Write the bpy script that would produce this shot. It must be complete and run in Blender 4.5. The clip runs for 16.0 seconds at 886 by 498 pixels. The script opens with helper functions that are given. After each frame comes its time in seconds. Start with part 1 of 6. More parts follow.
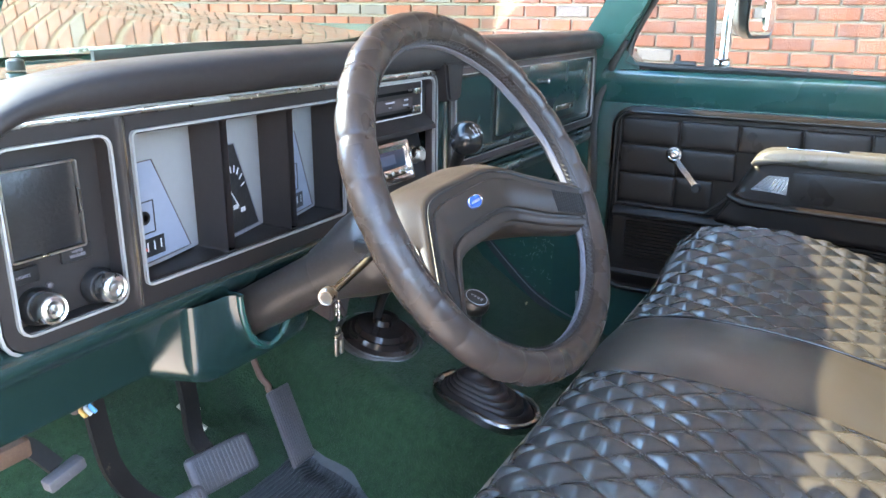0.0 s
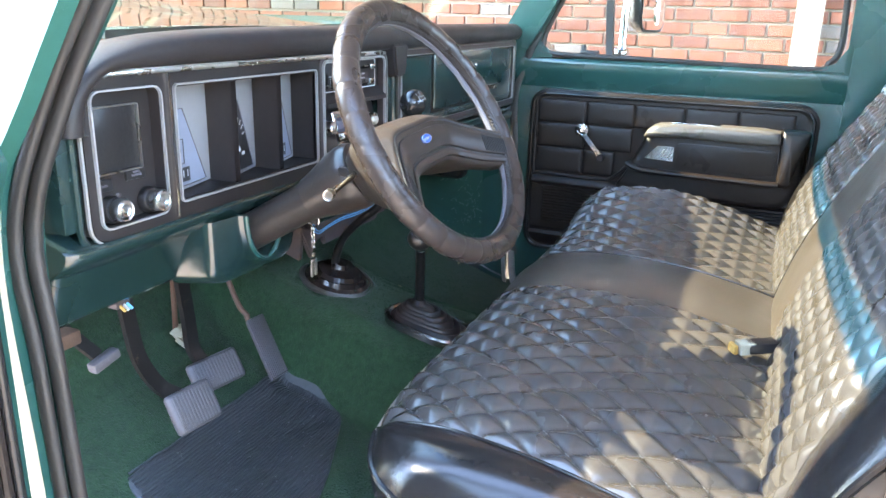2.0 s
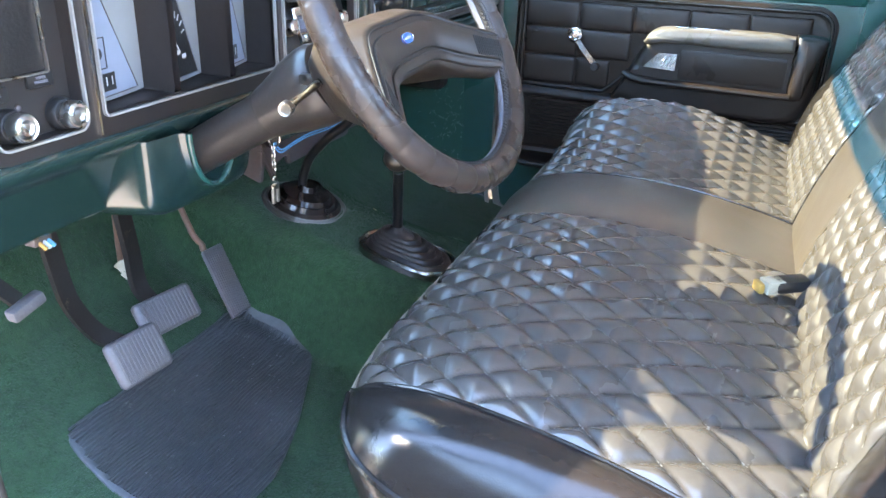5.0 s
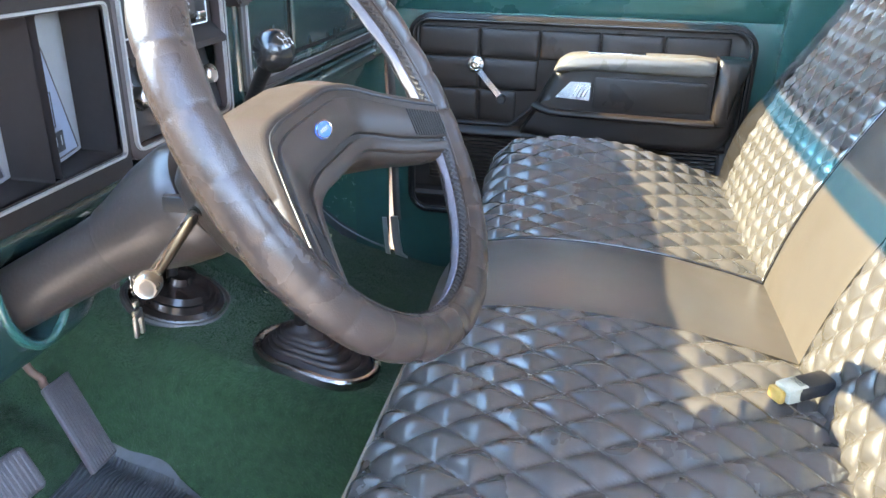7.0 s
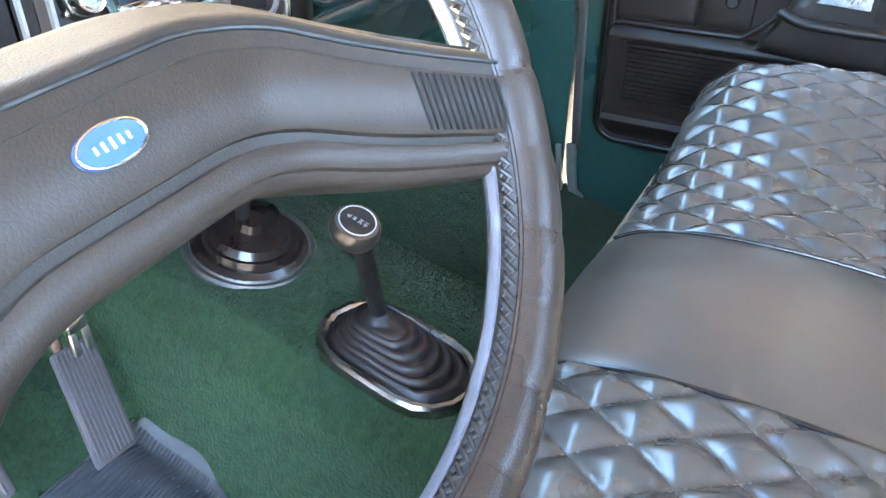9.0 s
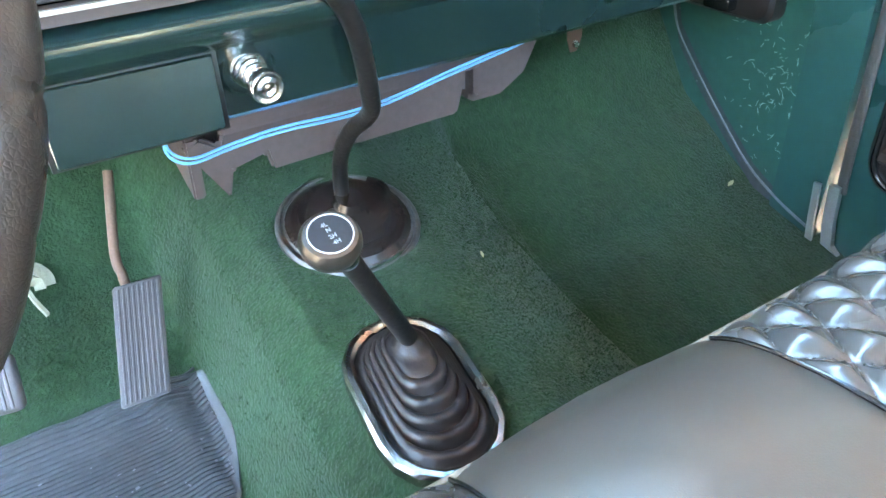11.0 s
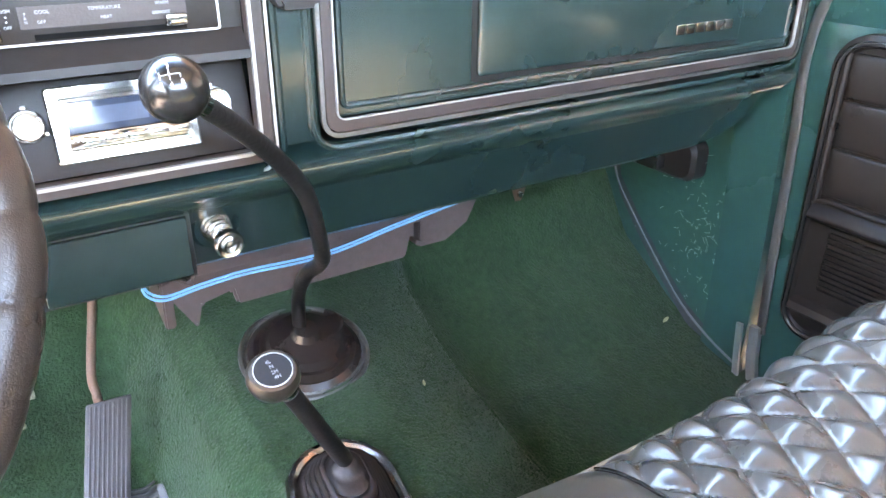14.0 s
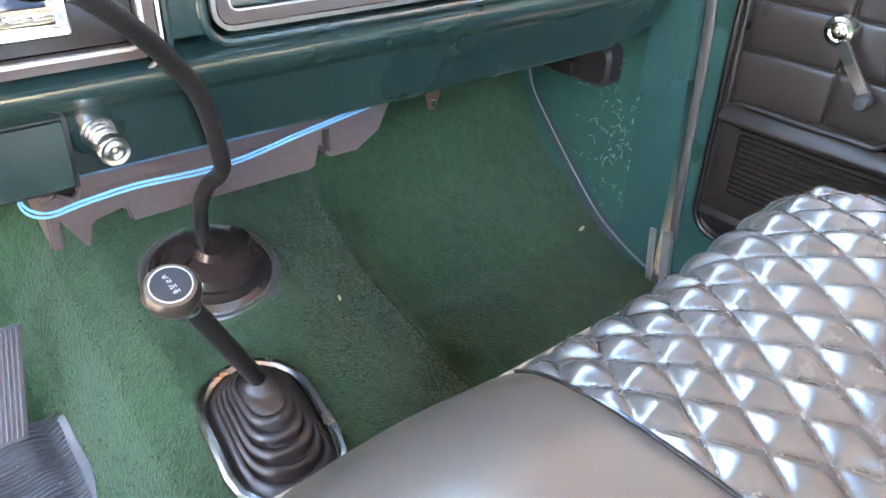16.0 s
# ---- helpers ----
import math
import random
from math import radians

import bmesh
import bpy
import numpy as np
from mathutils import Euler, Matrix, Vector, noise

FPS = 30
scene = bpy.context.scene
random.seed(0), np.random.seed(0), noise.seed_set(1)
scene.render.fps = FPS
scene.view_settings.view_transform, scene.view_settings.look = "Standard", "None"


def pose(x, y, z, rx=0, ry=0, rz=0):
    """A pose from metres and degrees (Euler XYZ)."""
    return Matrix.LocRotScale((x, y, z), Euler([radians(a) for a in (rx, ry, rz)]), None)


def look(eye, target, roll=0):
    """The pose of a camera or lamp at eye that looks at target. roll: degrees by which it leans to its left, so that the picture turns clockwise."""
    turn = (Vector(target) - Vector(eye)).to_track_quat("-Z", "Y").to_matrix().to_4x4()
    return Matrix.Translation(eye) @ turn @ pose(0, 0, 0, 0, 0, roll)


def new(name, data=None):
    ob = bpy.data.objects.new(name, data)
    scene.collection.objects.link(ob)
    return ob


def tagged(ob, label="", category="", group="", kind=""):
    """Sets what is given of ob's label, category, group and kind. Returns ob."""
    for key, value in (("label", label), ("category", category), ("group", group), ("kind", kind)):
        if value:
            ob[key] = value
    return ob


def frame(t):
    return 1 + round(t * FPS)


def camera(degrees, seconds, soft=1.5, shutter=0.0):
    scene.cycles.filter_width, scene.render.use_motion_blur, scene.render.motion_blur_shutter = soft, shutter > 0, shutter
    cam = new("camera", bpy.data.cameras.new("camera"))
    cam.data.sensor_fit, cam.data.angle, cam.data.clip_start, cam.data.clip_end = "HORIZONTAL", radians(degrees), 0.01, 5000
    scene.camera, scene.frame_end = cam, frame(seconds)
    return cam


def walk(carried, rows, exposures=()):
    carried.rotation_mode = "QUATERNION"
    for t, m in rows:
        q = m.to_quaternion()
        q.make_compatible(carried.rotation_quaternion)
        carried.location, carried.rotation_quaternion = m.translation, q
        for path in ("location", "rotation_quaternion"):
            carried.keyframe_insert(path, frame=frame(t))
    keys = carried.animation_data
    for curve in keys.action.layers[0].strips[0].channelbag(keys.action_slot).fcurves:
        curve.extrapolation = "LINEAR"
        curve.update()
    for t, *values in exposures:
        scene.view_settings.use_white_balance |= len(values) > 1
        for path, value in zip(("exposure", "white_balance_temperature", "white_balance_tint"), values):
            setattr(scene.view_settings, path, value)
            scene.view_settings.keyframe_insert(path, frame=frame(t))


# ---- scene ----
cam = camera(60.7, 16.0)
PATH = [
    (0, (-1.042, -0.027, 0.832), (0.628, 0.896, 0.232), 0.6),
    (0.5, (-1.114, -0.084, 0.831), (0.581, 0.794, 0.233), 0.8),
    (1, (-1.181, -0.149, 0.819), (0.533, 0.69, 0.22), 1.0),
    (1.5, (-1.246, -0.158, 0.819), (0.487, 0.645, 0.225), 1.3),
    (2, (-1.316, -0.128, 0.819), (0.438, 0.623, 0.22), 1.5),
    (2.5, (-1.391, -0.095, 0.791), (0.398, 0.487, 0.11), 2.5),
    (3, (-1.437, -0.069, 0.767), (0.341, 0.367, -0.037), 3.6),
    (3.5, (-1.435, -0.05, 0.744), (0.296, 0.321, -0.187), 3.4),
    (4, (-1.385, -0.04, 0.753), (0.336, 0.329, -0.197), 3.7),
    (4.5, (-1.257, -0.036, 0.76), (0.461, 0.44, -0.146), 3.1),
    (5, (-1.172, -0.052, 0.782), (0.537, 0.598, -0.029), 2.2),
    (5.2, (-1.145, -0.056, 0.787), (0.556, 0.634, -0.008), 1.9),
    (7.3, (-0.879, 0.109, 0.802), (0.932, 0.427, 0.017), 1.3),
    (7.5, (-0.845, 0.107, 0.809), (0.945, 0.514, 0.016), 0.6),
    (8, (-0.766, 0.109, 0.808), (0.948, 0.678, -0.051), 0.3),
    (8.2, (-0.724, 0.114, 0.793), (0.947, 0.72, -0.124), 0.5),
    (10.3, (-0.279, 0.049, 0.702), (0.737, 1.27, -0.514), -1.8),
    (10.5, (-0.254, 0.038, 0.688), (0.678, 1.347, -0.503), -2.6),
    (11, (-0.246, 0.013, 0.711), (0.619, 1.426, -0.408), -2.1),
    (11.5, (-0.266, -0.013, 0.753), (0.644, 1.43, -0.292), -0.2),
    (12, (-0.26, -0.048, 0.772), (0.694, 1.428, -0.181), 0.8),
    (12.5, (-0.23, -0.065, 0.781), (0.737, 1.439, -0.115), 0.6),
    (13, (-0.245, -0.077, 0.806), (0.708, 1.466, -0.037), -0.0),
    (13.5, (-0.255, -0.091, 0.807), (0.699, 1.46, -0.019), -0.0),
    (14, (-0.243, -0.087, 0.792), (0.728, 1.433, -0.072), 0.2),
    (14.5, (-0.235, -0.087, 0.78), (0.752, 1.399, -0.124), 0.3),
    (15, (-0.23, -0.08, 0.769), (0.797, 1.349, -0.18), 0.5),
    (15.5, (-0.228, -0.078, 0.764), (0.837, 1.292, -0.231), 1.1),
    (16, (-0.226, -0.072, 0.758), (0.867, 1.245, -0.276), 1.8),
]
EXPOSURES = [(0.0, 5.8, 8500, 15), (2.0, 5.9, 8600, 16), (5.2, 6.1, 8300, 15), (7.3, 6.25, 8500, 16), (8.2, 6.35, 8500, 15), (10.3, 7.7, 9300, 8), (11.1, 7.7, 9500, 8), (11.5, 7.4, 10700, 21), (12.5, 7.5, 10700, 22), (14.0, 7.45, 10800, 22), (15.2, 7.65, 10700, 22), (16.0, 7.7, 10700, 21)]
walk(cam, [(t, look(eye, target, roll)) for t, eye, target, roll in PATH], EXPOSURES)

# ---- world, sun, exposure ----
SUN_AZ, SUN_EL = -7.0, 36.2
world = bpy.data.worlds.new("world")
scene.world = world
world.use_nodes = True
wn = world.node_tree.nodes
sky = wn.new("ShaderNodeTexSky")
sky.sky_type = "NISHITA"
sky.sun_disc = False
sky.air_density, sky.dust_density, sky.ozone_density = 0.85, 0.0, 4.0
sky.sun_elevation, sky.sun_rotation = radians(SUN_EL), radians(SUN_AZ)
wn["Background"].inputs[1].default_value = 0.12
world.node_tree.links.new(sky.outputs[0], wn["Background"].inputs[0])
sun_to = Vector((math.sin(radians(SUN_AZ)) * math.cos(radians(SUN_EL)), math.cos(radians(SUN_AZ)) * math.cos(radians(SUN_EL)), math.sin(radians(SUN_EL))))
sun = new("sun", bpy.data.lights.new("sun", "SUN"))
sun.data.energy, sun.data.angle, sun.data.color = 0.66, radians(0.55), (1.0, 0.965, 0.91)
sun.matrix_world = look(sun_to * 20, (0, 0, 0))


# ---- materials ----
def mat(name, col, rough=0.5, metal=0.0, var=0.12, vscale=6.0, bump=0.0, bscale=400.0, bkind="noise", coat=0.0, spec=0.5, wear=0.0, wcol=(0.5, 0.5, 0.48), island=0.0, sheen=0.0, rvar=0.12, stretch=None):
    """A surface with two scales of variation, fine relief, and optional flecks of wear."""
    m = bpy.data.materials.new(name)
    m.use_nodes = True
    n, l = m.node_tree.nodes, m.node_tree.links
    b = n["Principled BSDF"]
    b.inputs["Metallic"].default_value, b.inputs["Specular IOR Level"].default_value = metal, spec
    b.inputs["Coat Weight"].default_value, b.inputs["Coat Roughness"].default_value = coat, max(0.06, rough * 0.6)
    if sheen:
        b.inputs["Sheen Weight"].default_value, b.inputs["Sheen Roughness"].default_value = sheen, 0.6
    tc = n.new("ShaderNodeTexCoord")
    src = tc.outputs["Object"]
    if stretch:
        mp = n.new("ShaderNodeMapping")
        mp.inputs["Scale"].default_value = stretch
        l.new(src, mp.inputs["Vector"])
        src = mp.outputs[0]
    big = n.new("ShaderNodeTexNoise")
    big.inputs["Scale"].default_value, big.inputs["Detail"].default_value = vscale, 6
    fine = n.new("ShaderNodeTexNoise")
    fine.inputs["Scale"].default_value, fine.inputs["Detail"].default_value = vscale * 14, 4
    for t in (big, fine):
        l.new(src, t.inputs["Vector"])
    add = n.new("ShaderNodeMath")
    add.operation = "ADD"
    l.new(big.outputs[0], add.inputs[0]), l.new(fine.outputs[0], add.inputs[1])
    rng = n.new("ShaderNodeMapRange")
    rng.inputs["From Min"].default_value, rng.inputs["From Max"].default_value = 0.6, 1.4
    rng.inputs["To Min"].default_value, rng.inputs["To Max"].default_value = 1 - var, 1 + var
    l.new(add.outputs[0], rng.inputs["Value"])
    val = rng.outputs[0]
    if island:
        info = n.new("ShaderNodeObjectInfo")
        geo = n.new("ShaderNodeNewGeometry")
        s1 = n.new("ShaderNodeMath")
        s1.operation = "ADD"
        l.new(info.outputs["Random"], s1.inputs[0]), l.new(geo.outputs["Random Per Island"], s1.inputs[1])
        fr = n.new("ShaderNodeMath")
        fr.operation = "FRACT"
        l.new(s1.outputs[0], fr.inputs[0])
        r2 = n.new("ShaderNodeMapRange")
        r2.inputs["To Min"].default_value, r2.inputs["To Max"].default_value = 1 - island, 1 + island
        l.new(fr.outputs[0], r2.inputs["Value"])
        mu = n.new("ShaderNodeMath")
        mu.operation = "MULTIPLY"
        l.new(val, mu.inputs[0]), l.new(r2.outputs[0], mu.inputs[1])
        val = mu.outputs[0]
    vm = n.new("ShaderNodeVectorMath")
    vm.operation = "SCALE"
    vm.inputs[0].default_value = col
    l.new(val, vm.inputs["Scale"])
    colour = vm.outputs[0]
    if wear:
        w = n.new("ShaderNodeTexNoise")
        w.inputs["Scale"].default_value, w.inputs["Detail"].default_value, w.inputs["Roughness"].default_value = 38, 9, 0.75
        l.new(src, w.inputs["Vector"])
        wr = n.new("ShaderNodeMapRange")
        wr.inputs["From Min"].default_value, wr.inputs["From Max"].default_value = 0.66 - wear * 0.1, 0.74 - wear * 0.1
        l.new(w.outputs[0], wr.inputs["Value"])
        mx = n.new("ShaderNodeMix")
        mx.data_type = "RGBA"
        mx.inputs["B"].default_value = (*wcol, 1)
        l.new(wr.outputs[0], mx.inputs["Factor"]), l.new(colour, mx.inputs["A"])
        colour = mx.outputs["Result"]
    l.new(colour, b.inputs["Base Color"])
    rr = n.new("ShaderNodeMapRange")
    rr.inputs["From Min"].default_value, rr.inputs["From Max"].default_value = 0.3, 0.7
    rr.inputs["To Min"].default_value, rr.inputs["To Max"].default_value = max(rough * (1 - rvar * 2), 0.02), min(rough * (1 + rvar * 2), 1)
    l.new(big.outputs[0], rr.inputs["Value"])
    l.new(rr.outputs[0], b.inputs["Roughness"])
    if bump:
        if bkind == "voronoi":
            t = n.new("ShaderNodeTexVoronoi")
            t.feature = "DISTANCE_TO_EDGE"
            t.inputs["Scale"].default_value = bscale
            nz = n.new("ShaderNodeTexNoise")
            nz.inputs["Scale"].default_value = bscale * 0.3
            l.new(src, nz.inputs["Vector"])
            mv = n.new("ShaderNodeVectorMath")
            mv.operation = "MULTIPLY_ADD"
            mv.inputs[1].default_value = (1.5 / bscale,) * 3
            l.new(nz.outputs["Color"], mv.inputs[0]), l.new(src, mv.inputs[2])
            l.new(mv.outputs[0], t.inputs["Vector"])
            pw = n.new("ShaderNodeMath")
            pw.operation, pw.inputs[1].default_value = "MINIMUM", 0.22
            l.new(t.outputs["Distance"], pw.inputs[0])
            h = pw.outputs[0]
        else:
            t = n.new("ShaderNodeTexNoise")
            t.inputs["Scale"].default_value, t.inputs["Detail"].default_value = bscale, 5
            l.new(src, t.inputs["Vector"])
            h = t.outputs[0]
        bp = n.new("ShaderNodeBump")
        bp.inputs["Strength"].default_value, bp.inputs["Distance"].default_value = bump, 1.2 / bscale
        l.new(h, bp.inputs["Height"])
        l.new(bp.outputs[0], b.inputs["Normal"])
    return m


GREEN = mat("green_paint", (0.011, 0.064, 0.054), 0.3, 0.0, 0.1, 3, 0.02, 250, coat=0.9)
GREEN_SCUFF = mat("scuffed_green_paint", (0.013, 0.076, 0.057), 0.42, 0.0, 0.16, 4, 0.03, 250, coat=0.25, wear=0.1, wcol=(0.10, 0.17, 0.15))
SCRATCH = mat("bare_scratch", (0.30, 0.36, 0.34), 0.6, 0, 0.2, 60)
VINYL = mat("black_vinyl", (0.016, 0.014, 0.013), 0.16, 0, 0.12, 9, 0.06, 340, "voronoi", spec=0.45)
QUILT = mat("quilted_black_vinyl", (0.055, 0.048, 0.043), 0.27, 0, 0.16, 9, 0.04, 620, "voronoi", spec=0.75)
BAND = mat("plain_band_vinyl", (0.060, 0.049, 0.040), 0.30, 0, 0.06, 7, 0.05, 420, "voronoi", spec=0.7, rvar=0.04)
PANEL = mat("door_panel_vinyl", (0.018, 0.0125, 0.0105), 0.34, 0, 0.2, 10, 0.22, 480, "voronoi", spec=0.28)
CAP = mat("satin_armrest_vinyl", (0.10, 0.088, 0.075), 0.34, 0, 0.12, 12, 0.08, 400, "voronoi")
PAD = mat("dash_pad", (0.025, 0.020, 0.019), 0.48, 0, 0.12, 10, 0.15, 500, "voronoi", spec=0.25)
BEZEL = mat("dark_plastic", (0.020, 0.016, 0.015), 0.42, 0, 0.15, 8, 0.1, 700, spec=0.3)
BROWNSTRIP = mat("brown_trim_strip", (0.045, 0.032, 0.03), 0.4, 0, 0.15, 10, 0.1, 500)
BROWN = mat("brown_plastic", (0.075, 0.053, 0.050), 0.5, 0, 0.2, 8, 0.1, 300)
RUBBER = mat("weatherstrip_rubber", (0.026, 0.021, 0.018), 0.5, 0, 0.2, 14, 0.15, 300)
AGED = mat("aged_grey_weatherstrip", (0.060, 0.052, 0.047), 0.6, 0, 0.25, 14, 0.15, 300)
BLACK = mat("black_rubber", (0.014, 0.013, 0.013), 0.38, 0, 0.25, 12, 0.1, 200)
BLACKGLOSS = mat("gloss_black", (0.014, 0.012, 0.011), 0.2, 0, 0.2, 12, 0.02, 200, coat=0.15)
STEELBLK = mat("worn_black_steel", (0.02, 0.017, 0.016), 0.42, 0.4, 0.25, 14, 0.1, 200, wear=0.35, wcol=(0.10, 0.07, 0.05))
HOODGREEN = mat("polished_green_paint", (0.004, 0.040, 0.036), 0.11, 0.0, 0.1, 3, 0.0, 250, coat=1.0)
HOODGREEN.node_tree.nodes["Principled BSDF"].inputs["Coat Roughness"].default_value = 0.02
KNOBMETAL = mat("dark_satin_knob", (0.11, 0.09, 0.075), 0.32, 0.8, 0.12, 20, 0.05, 300)
DISH = mat("glossy_brown_boot", (0.022, 0.015, 0.013), 0.18, 0, 0.2, 14, 0.03, 120)
BOOTRUB = mat("brown_black_boot", (0.022, 0.016, 0.015), 0.4, 0, 0.2, 14, 0.06, 160)
CLIPMETAL = mat("galvanised_clip", (0.42, 0.42, 0.41), 0.45, 0.8, 0.15, 30, 0.1, 300)
DULL = mat("dull_metal", (0.125, 0.112, 0.10), 0.10, 1.0, 0.15, 20, 0.05, 300)
GEARRING = mat("brushed_ring", (0.17, 0.16, 0.15), 0.42, 0.8, 0.2, 20, 0.05, 300)
RING = mat("worn_metal_ring", (0.34, 0.31, 0.28), 0.24, 1.0, 0.15, 20, 0.05, 300)
# cab green with a darker base: the dash's dim reflections put into the colour
DASHGREEN = mat("shaded_green_dash_paint", (0.008, 0.024, 0.022), 0.26, 0.0, 0.1, 3, 0.02, 250, coat=0.9)
KNOBFACE = mat("turned_aluminium", (0.58, 0.57, 0.55), 0.30, 1.0, 0.08, 30, 0.05, 500)
TRIM = mat("bright_trim", (0.42, 0.41, 0.39), 0.42, 0.6, 0.08, 20)
CHROME = mat("chrome", (0.60, 0.59, 0.58), 0.16, 1.0, 0.05, 20, rvar=0.3)
MIRROR = mat("mirror_silver", (0.85, 0.86, 0.86), 0.02, 1.0, 0.01, 20)
SATIN = mat("satin_metal", (0.55, 0.53, 0.5), 0.28, 1.0, 0.12, 20, 0.05, 400)
ALU = mat("aluminium_sill", (0.62, 0.63, 0.64), 0.32, 1.0, 0.12, 14, 0.08, 500, wear=0.15, wcol=(0.3, 0.29, 0.27))
SILVER = mat("silver_gauge_plate", (0.25, 0.24, 0.235), 0.42, 0.15, 0.05, 6, 0.04, 600)
GAUGE = mat("gauge_panel", (0.20, 0.22, 0.27), 0.35, 0.0, 0.06, 6)
CARPET = mat("green_carpet", (0.0145, 0.046, 0.0195), 0.95, 0, 0.42, 6, 0.8, 260, sheen=0.12, spec=0.1)
PILE = mat("carpet_yarn", (0.0145, 0.046, 0.0195), 0.95, 0, 0.42, 6, island=0.28, sheen=0.05, spec=0.1)
CARPETMAT = mat("rubber_floor_mat", (0.046, 0.051, 0.055), 0.5, 0, 0.25, 8, 0.1, 300, wear=0.3, wcol=(0.22, 0.23, 0.23))
PEDALRUB = mat("grey_pedal_rubber", (0.085, 0.076, 0.080), 0.55, 0, 0.2, 20, 0.1, 300, wear=0.2, wcol=(0.3, 0.29, 0.28))
RUST = mat("rusty_rod", (0.14, 0.075, 0.05), 0.6, 0.2, 0.25, 25, 0.1, 300)
COLUMN = mat("column_plastic", (0.034, 0.026, 0.022), 0.34, 0.0, 0.25, 14, 0.06, 300, wear=0.25, wcol=(0.09, 0.06, 0.045))
LEATHER = mat("steering_wheel_leather", (0.034, 0.024, 0.020), 0.29, 0, 0.2, 18, 0.14, 560, "voronoi", spec=0.36)
LACE = mat("dark_lacing", (0.022, 0.017, 0.015), 0.5, 0, 0.2, 40, 0.1, 500)
HUB = mat("horn_pad_plastic", (0.036, 0.027, 0.022), 0.36, 0, 0.14, 12, 0.12, 500, "voronoi", spec=0.25)
GREY = mat("grey_bag_lining", (0.16, 0.155, 0.175), 0.55, 0, 0.12, 18, 0.15, 120)
SLOT = mat("black_slot", (0.003, 0.003, 0.003), 0.8, 0, 0.05, 20, spec=0.1)
FADED = mat("faded_white_print", (0.30, 0.30, 0.31), 0.6, 0, 0.1, 20)
CLIPCREAM = mat("aged_cream_plastic", (0.36, 0.33, 0.24), 0.55, 0, 0.25, 60, 0.2, 200)
WHITE = mat("white_lettering", (0.50, 0.50, 0.49), 0.5, 0, 0.04, 20)
BLUE = mat("blue_wire_insulation", (0.09, 0.38, 0.66), 0.4, 0, 0.1, 20)
EMBLEM = mat("blue_enamel", (0.03, 0.12, 0.45), 0.15, 0.1, 0.06, 30, coat=1.0)
ORANGE = mat("orange_plastic", (0.42, 0.24, 0.06), 0.45, 0, 0.15, 30)
RED = mat("red_needle", (0.7, 0.05, 0.02), 0.4, 0, 0.05, 30)
CREAM = mat("cream_downspout", (0.30, 0.255, 0.185), 0.45, 0, 0.08, 5)
BRICK = mat("red_brick", (0.120, 0.034, 0.014), 0.85, 0, 0.28, 12, 0.5, 90, island=0.3)
BRICKG = mat("grey_brick", (0.085, 0.068, 0.054), 0.85, 0, 0.28, 12, 0.5, 90, island=0.25)
MORTAR = mat("mortar", (0.20, 0.16, 0.115), 0.95, 0, 0.15, 9, 0.5, 120)
CONCRETE = mat("concrete_drive", (0.60, 0.47, 0.34), 0.9, 0, 0.2, 1.2, 0.3, 60)
BLOCKER = mat("tan_sky_blocker", (0.45, 0.35, 0.26), 0.9, 0, 0.2, 1.5, 0.4, 70)
HEADLINER = mat("headliner", (0.60, 0.44, 0.31), 0.8, 0, 0.1, 4, 0.2, 200)
WEB = mat("seat_belt_webbing", (0.019, 0.017, 0.016), 0.75, 0, 0.12, 30, 0.6, 600)
LEAF = mat("dry_leaf", (0.42, 0.36, 0.2), 0.8, 0, 0.3, 60)
LCD = mat("radio_display", (0.03, 0.045, 0.07), 0.08, 0.0, 0.1, 9, spec=0.4)
DIAL = mat("blue_grey_dial", (0.07, 0.10, 0.145), 0.15, 0.0, 0.1, 9, spec=0.4)
WELT = mat("tan_welt", (0.20, 0.165, 0.125), 0.5, 0, 0.25, 40, 0.1, 300)
THREAD = mat("grey_thread", (0.11, 0.11, 0.105), 0.7, 0, 0.1, 60)


def glass(name, tint):
    """Clear pane: see-through, with gloss that grows at grazing angles."""
    m = bpy.data.materials.new(name)
    m.use_nodes = True
    n, l = m.node_tree.nodes, m.node_tree.links
    n.remove(n["Principled BSDF"])
    tr, gl, fr, mx, pw, ad = (n.new("ShaderNode" + k) for k in ("BsdfTransparent", "BsdfGlossy", "LayerWeight", "MixShader", "Math", "Math"))
    tr.inputs[0].default_value = (*tint, 1)
    gl.inputs["Roughness"].default_value = 0.01
    fr.inputs["Blend"].default_value = 0.5
    pw.operation, pw.inputs[1].default_value = "POWER", 5.0
    ad.operation, ad.inputs[1].default_value, ad.inputs[2].default_value = "MULTIPLY_ADD", 0.9, 0.035
    l.new(fr.outputs["Facing"], pw.inputs[0]), l.new(pw.outputs[0], ad.inputs[0])
    l.new(ad.outputs[0], mx.inputs[0]), l.new(tr.outputs[0], mx.inputs[1]), l.new(gl.outputs[0], mx.inputs[2])
    l.new(mx.outputs[0], n["Material Output"].inputs[0])
    return m


GLASS = glass("clear_glass", (0.93, 0.96, 0.95))
SCREEN = glass("faint_green_windshield_glass", (0.86, 0.92, 0.87))
TINT = glass("blue_tint_band", (0.08, 0.52, 0.72))
STRIP = glass("dark_sun_strip", (0.012, 0.03, 0.045))

# ---- building helpers ----
ORG = {}
UP = Vector((0, 0, 1))


def thing(name, loc, label, category, group="", kind=""):
    ob = new(name)
    ob.empty_display_size = 0.02
    ob.location = loc
    ORG[ob] = Vector(loc)
    return tagged(ob, label, category, group, kind)


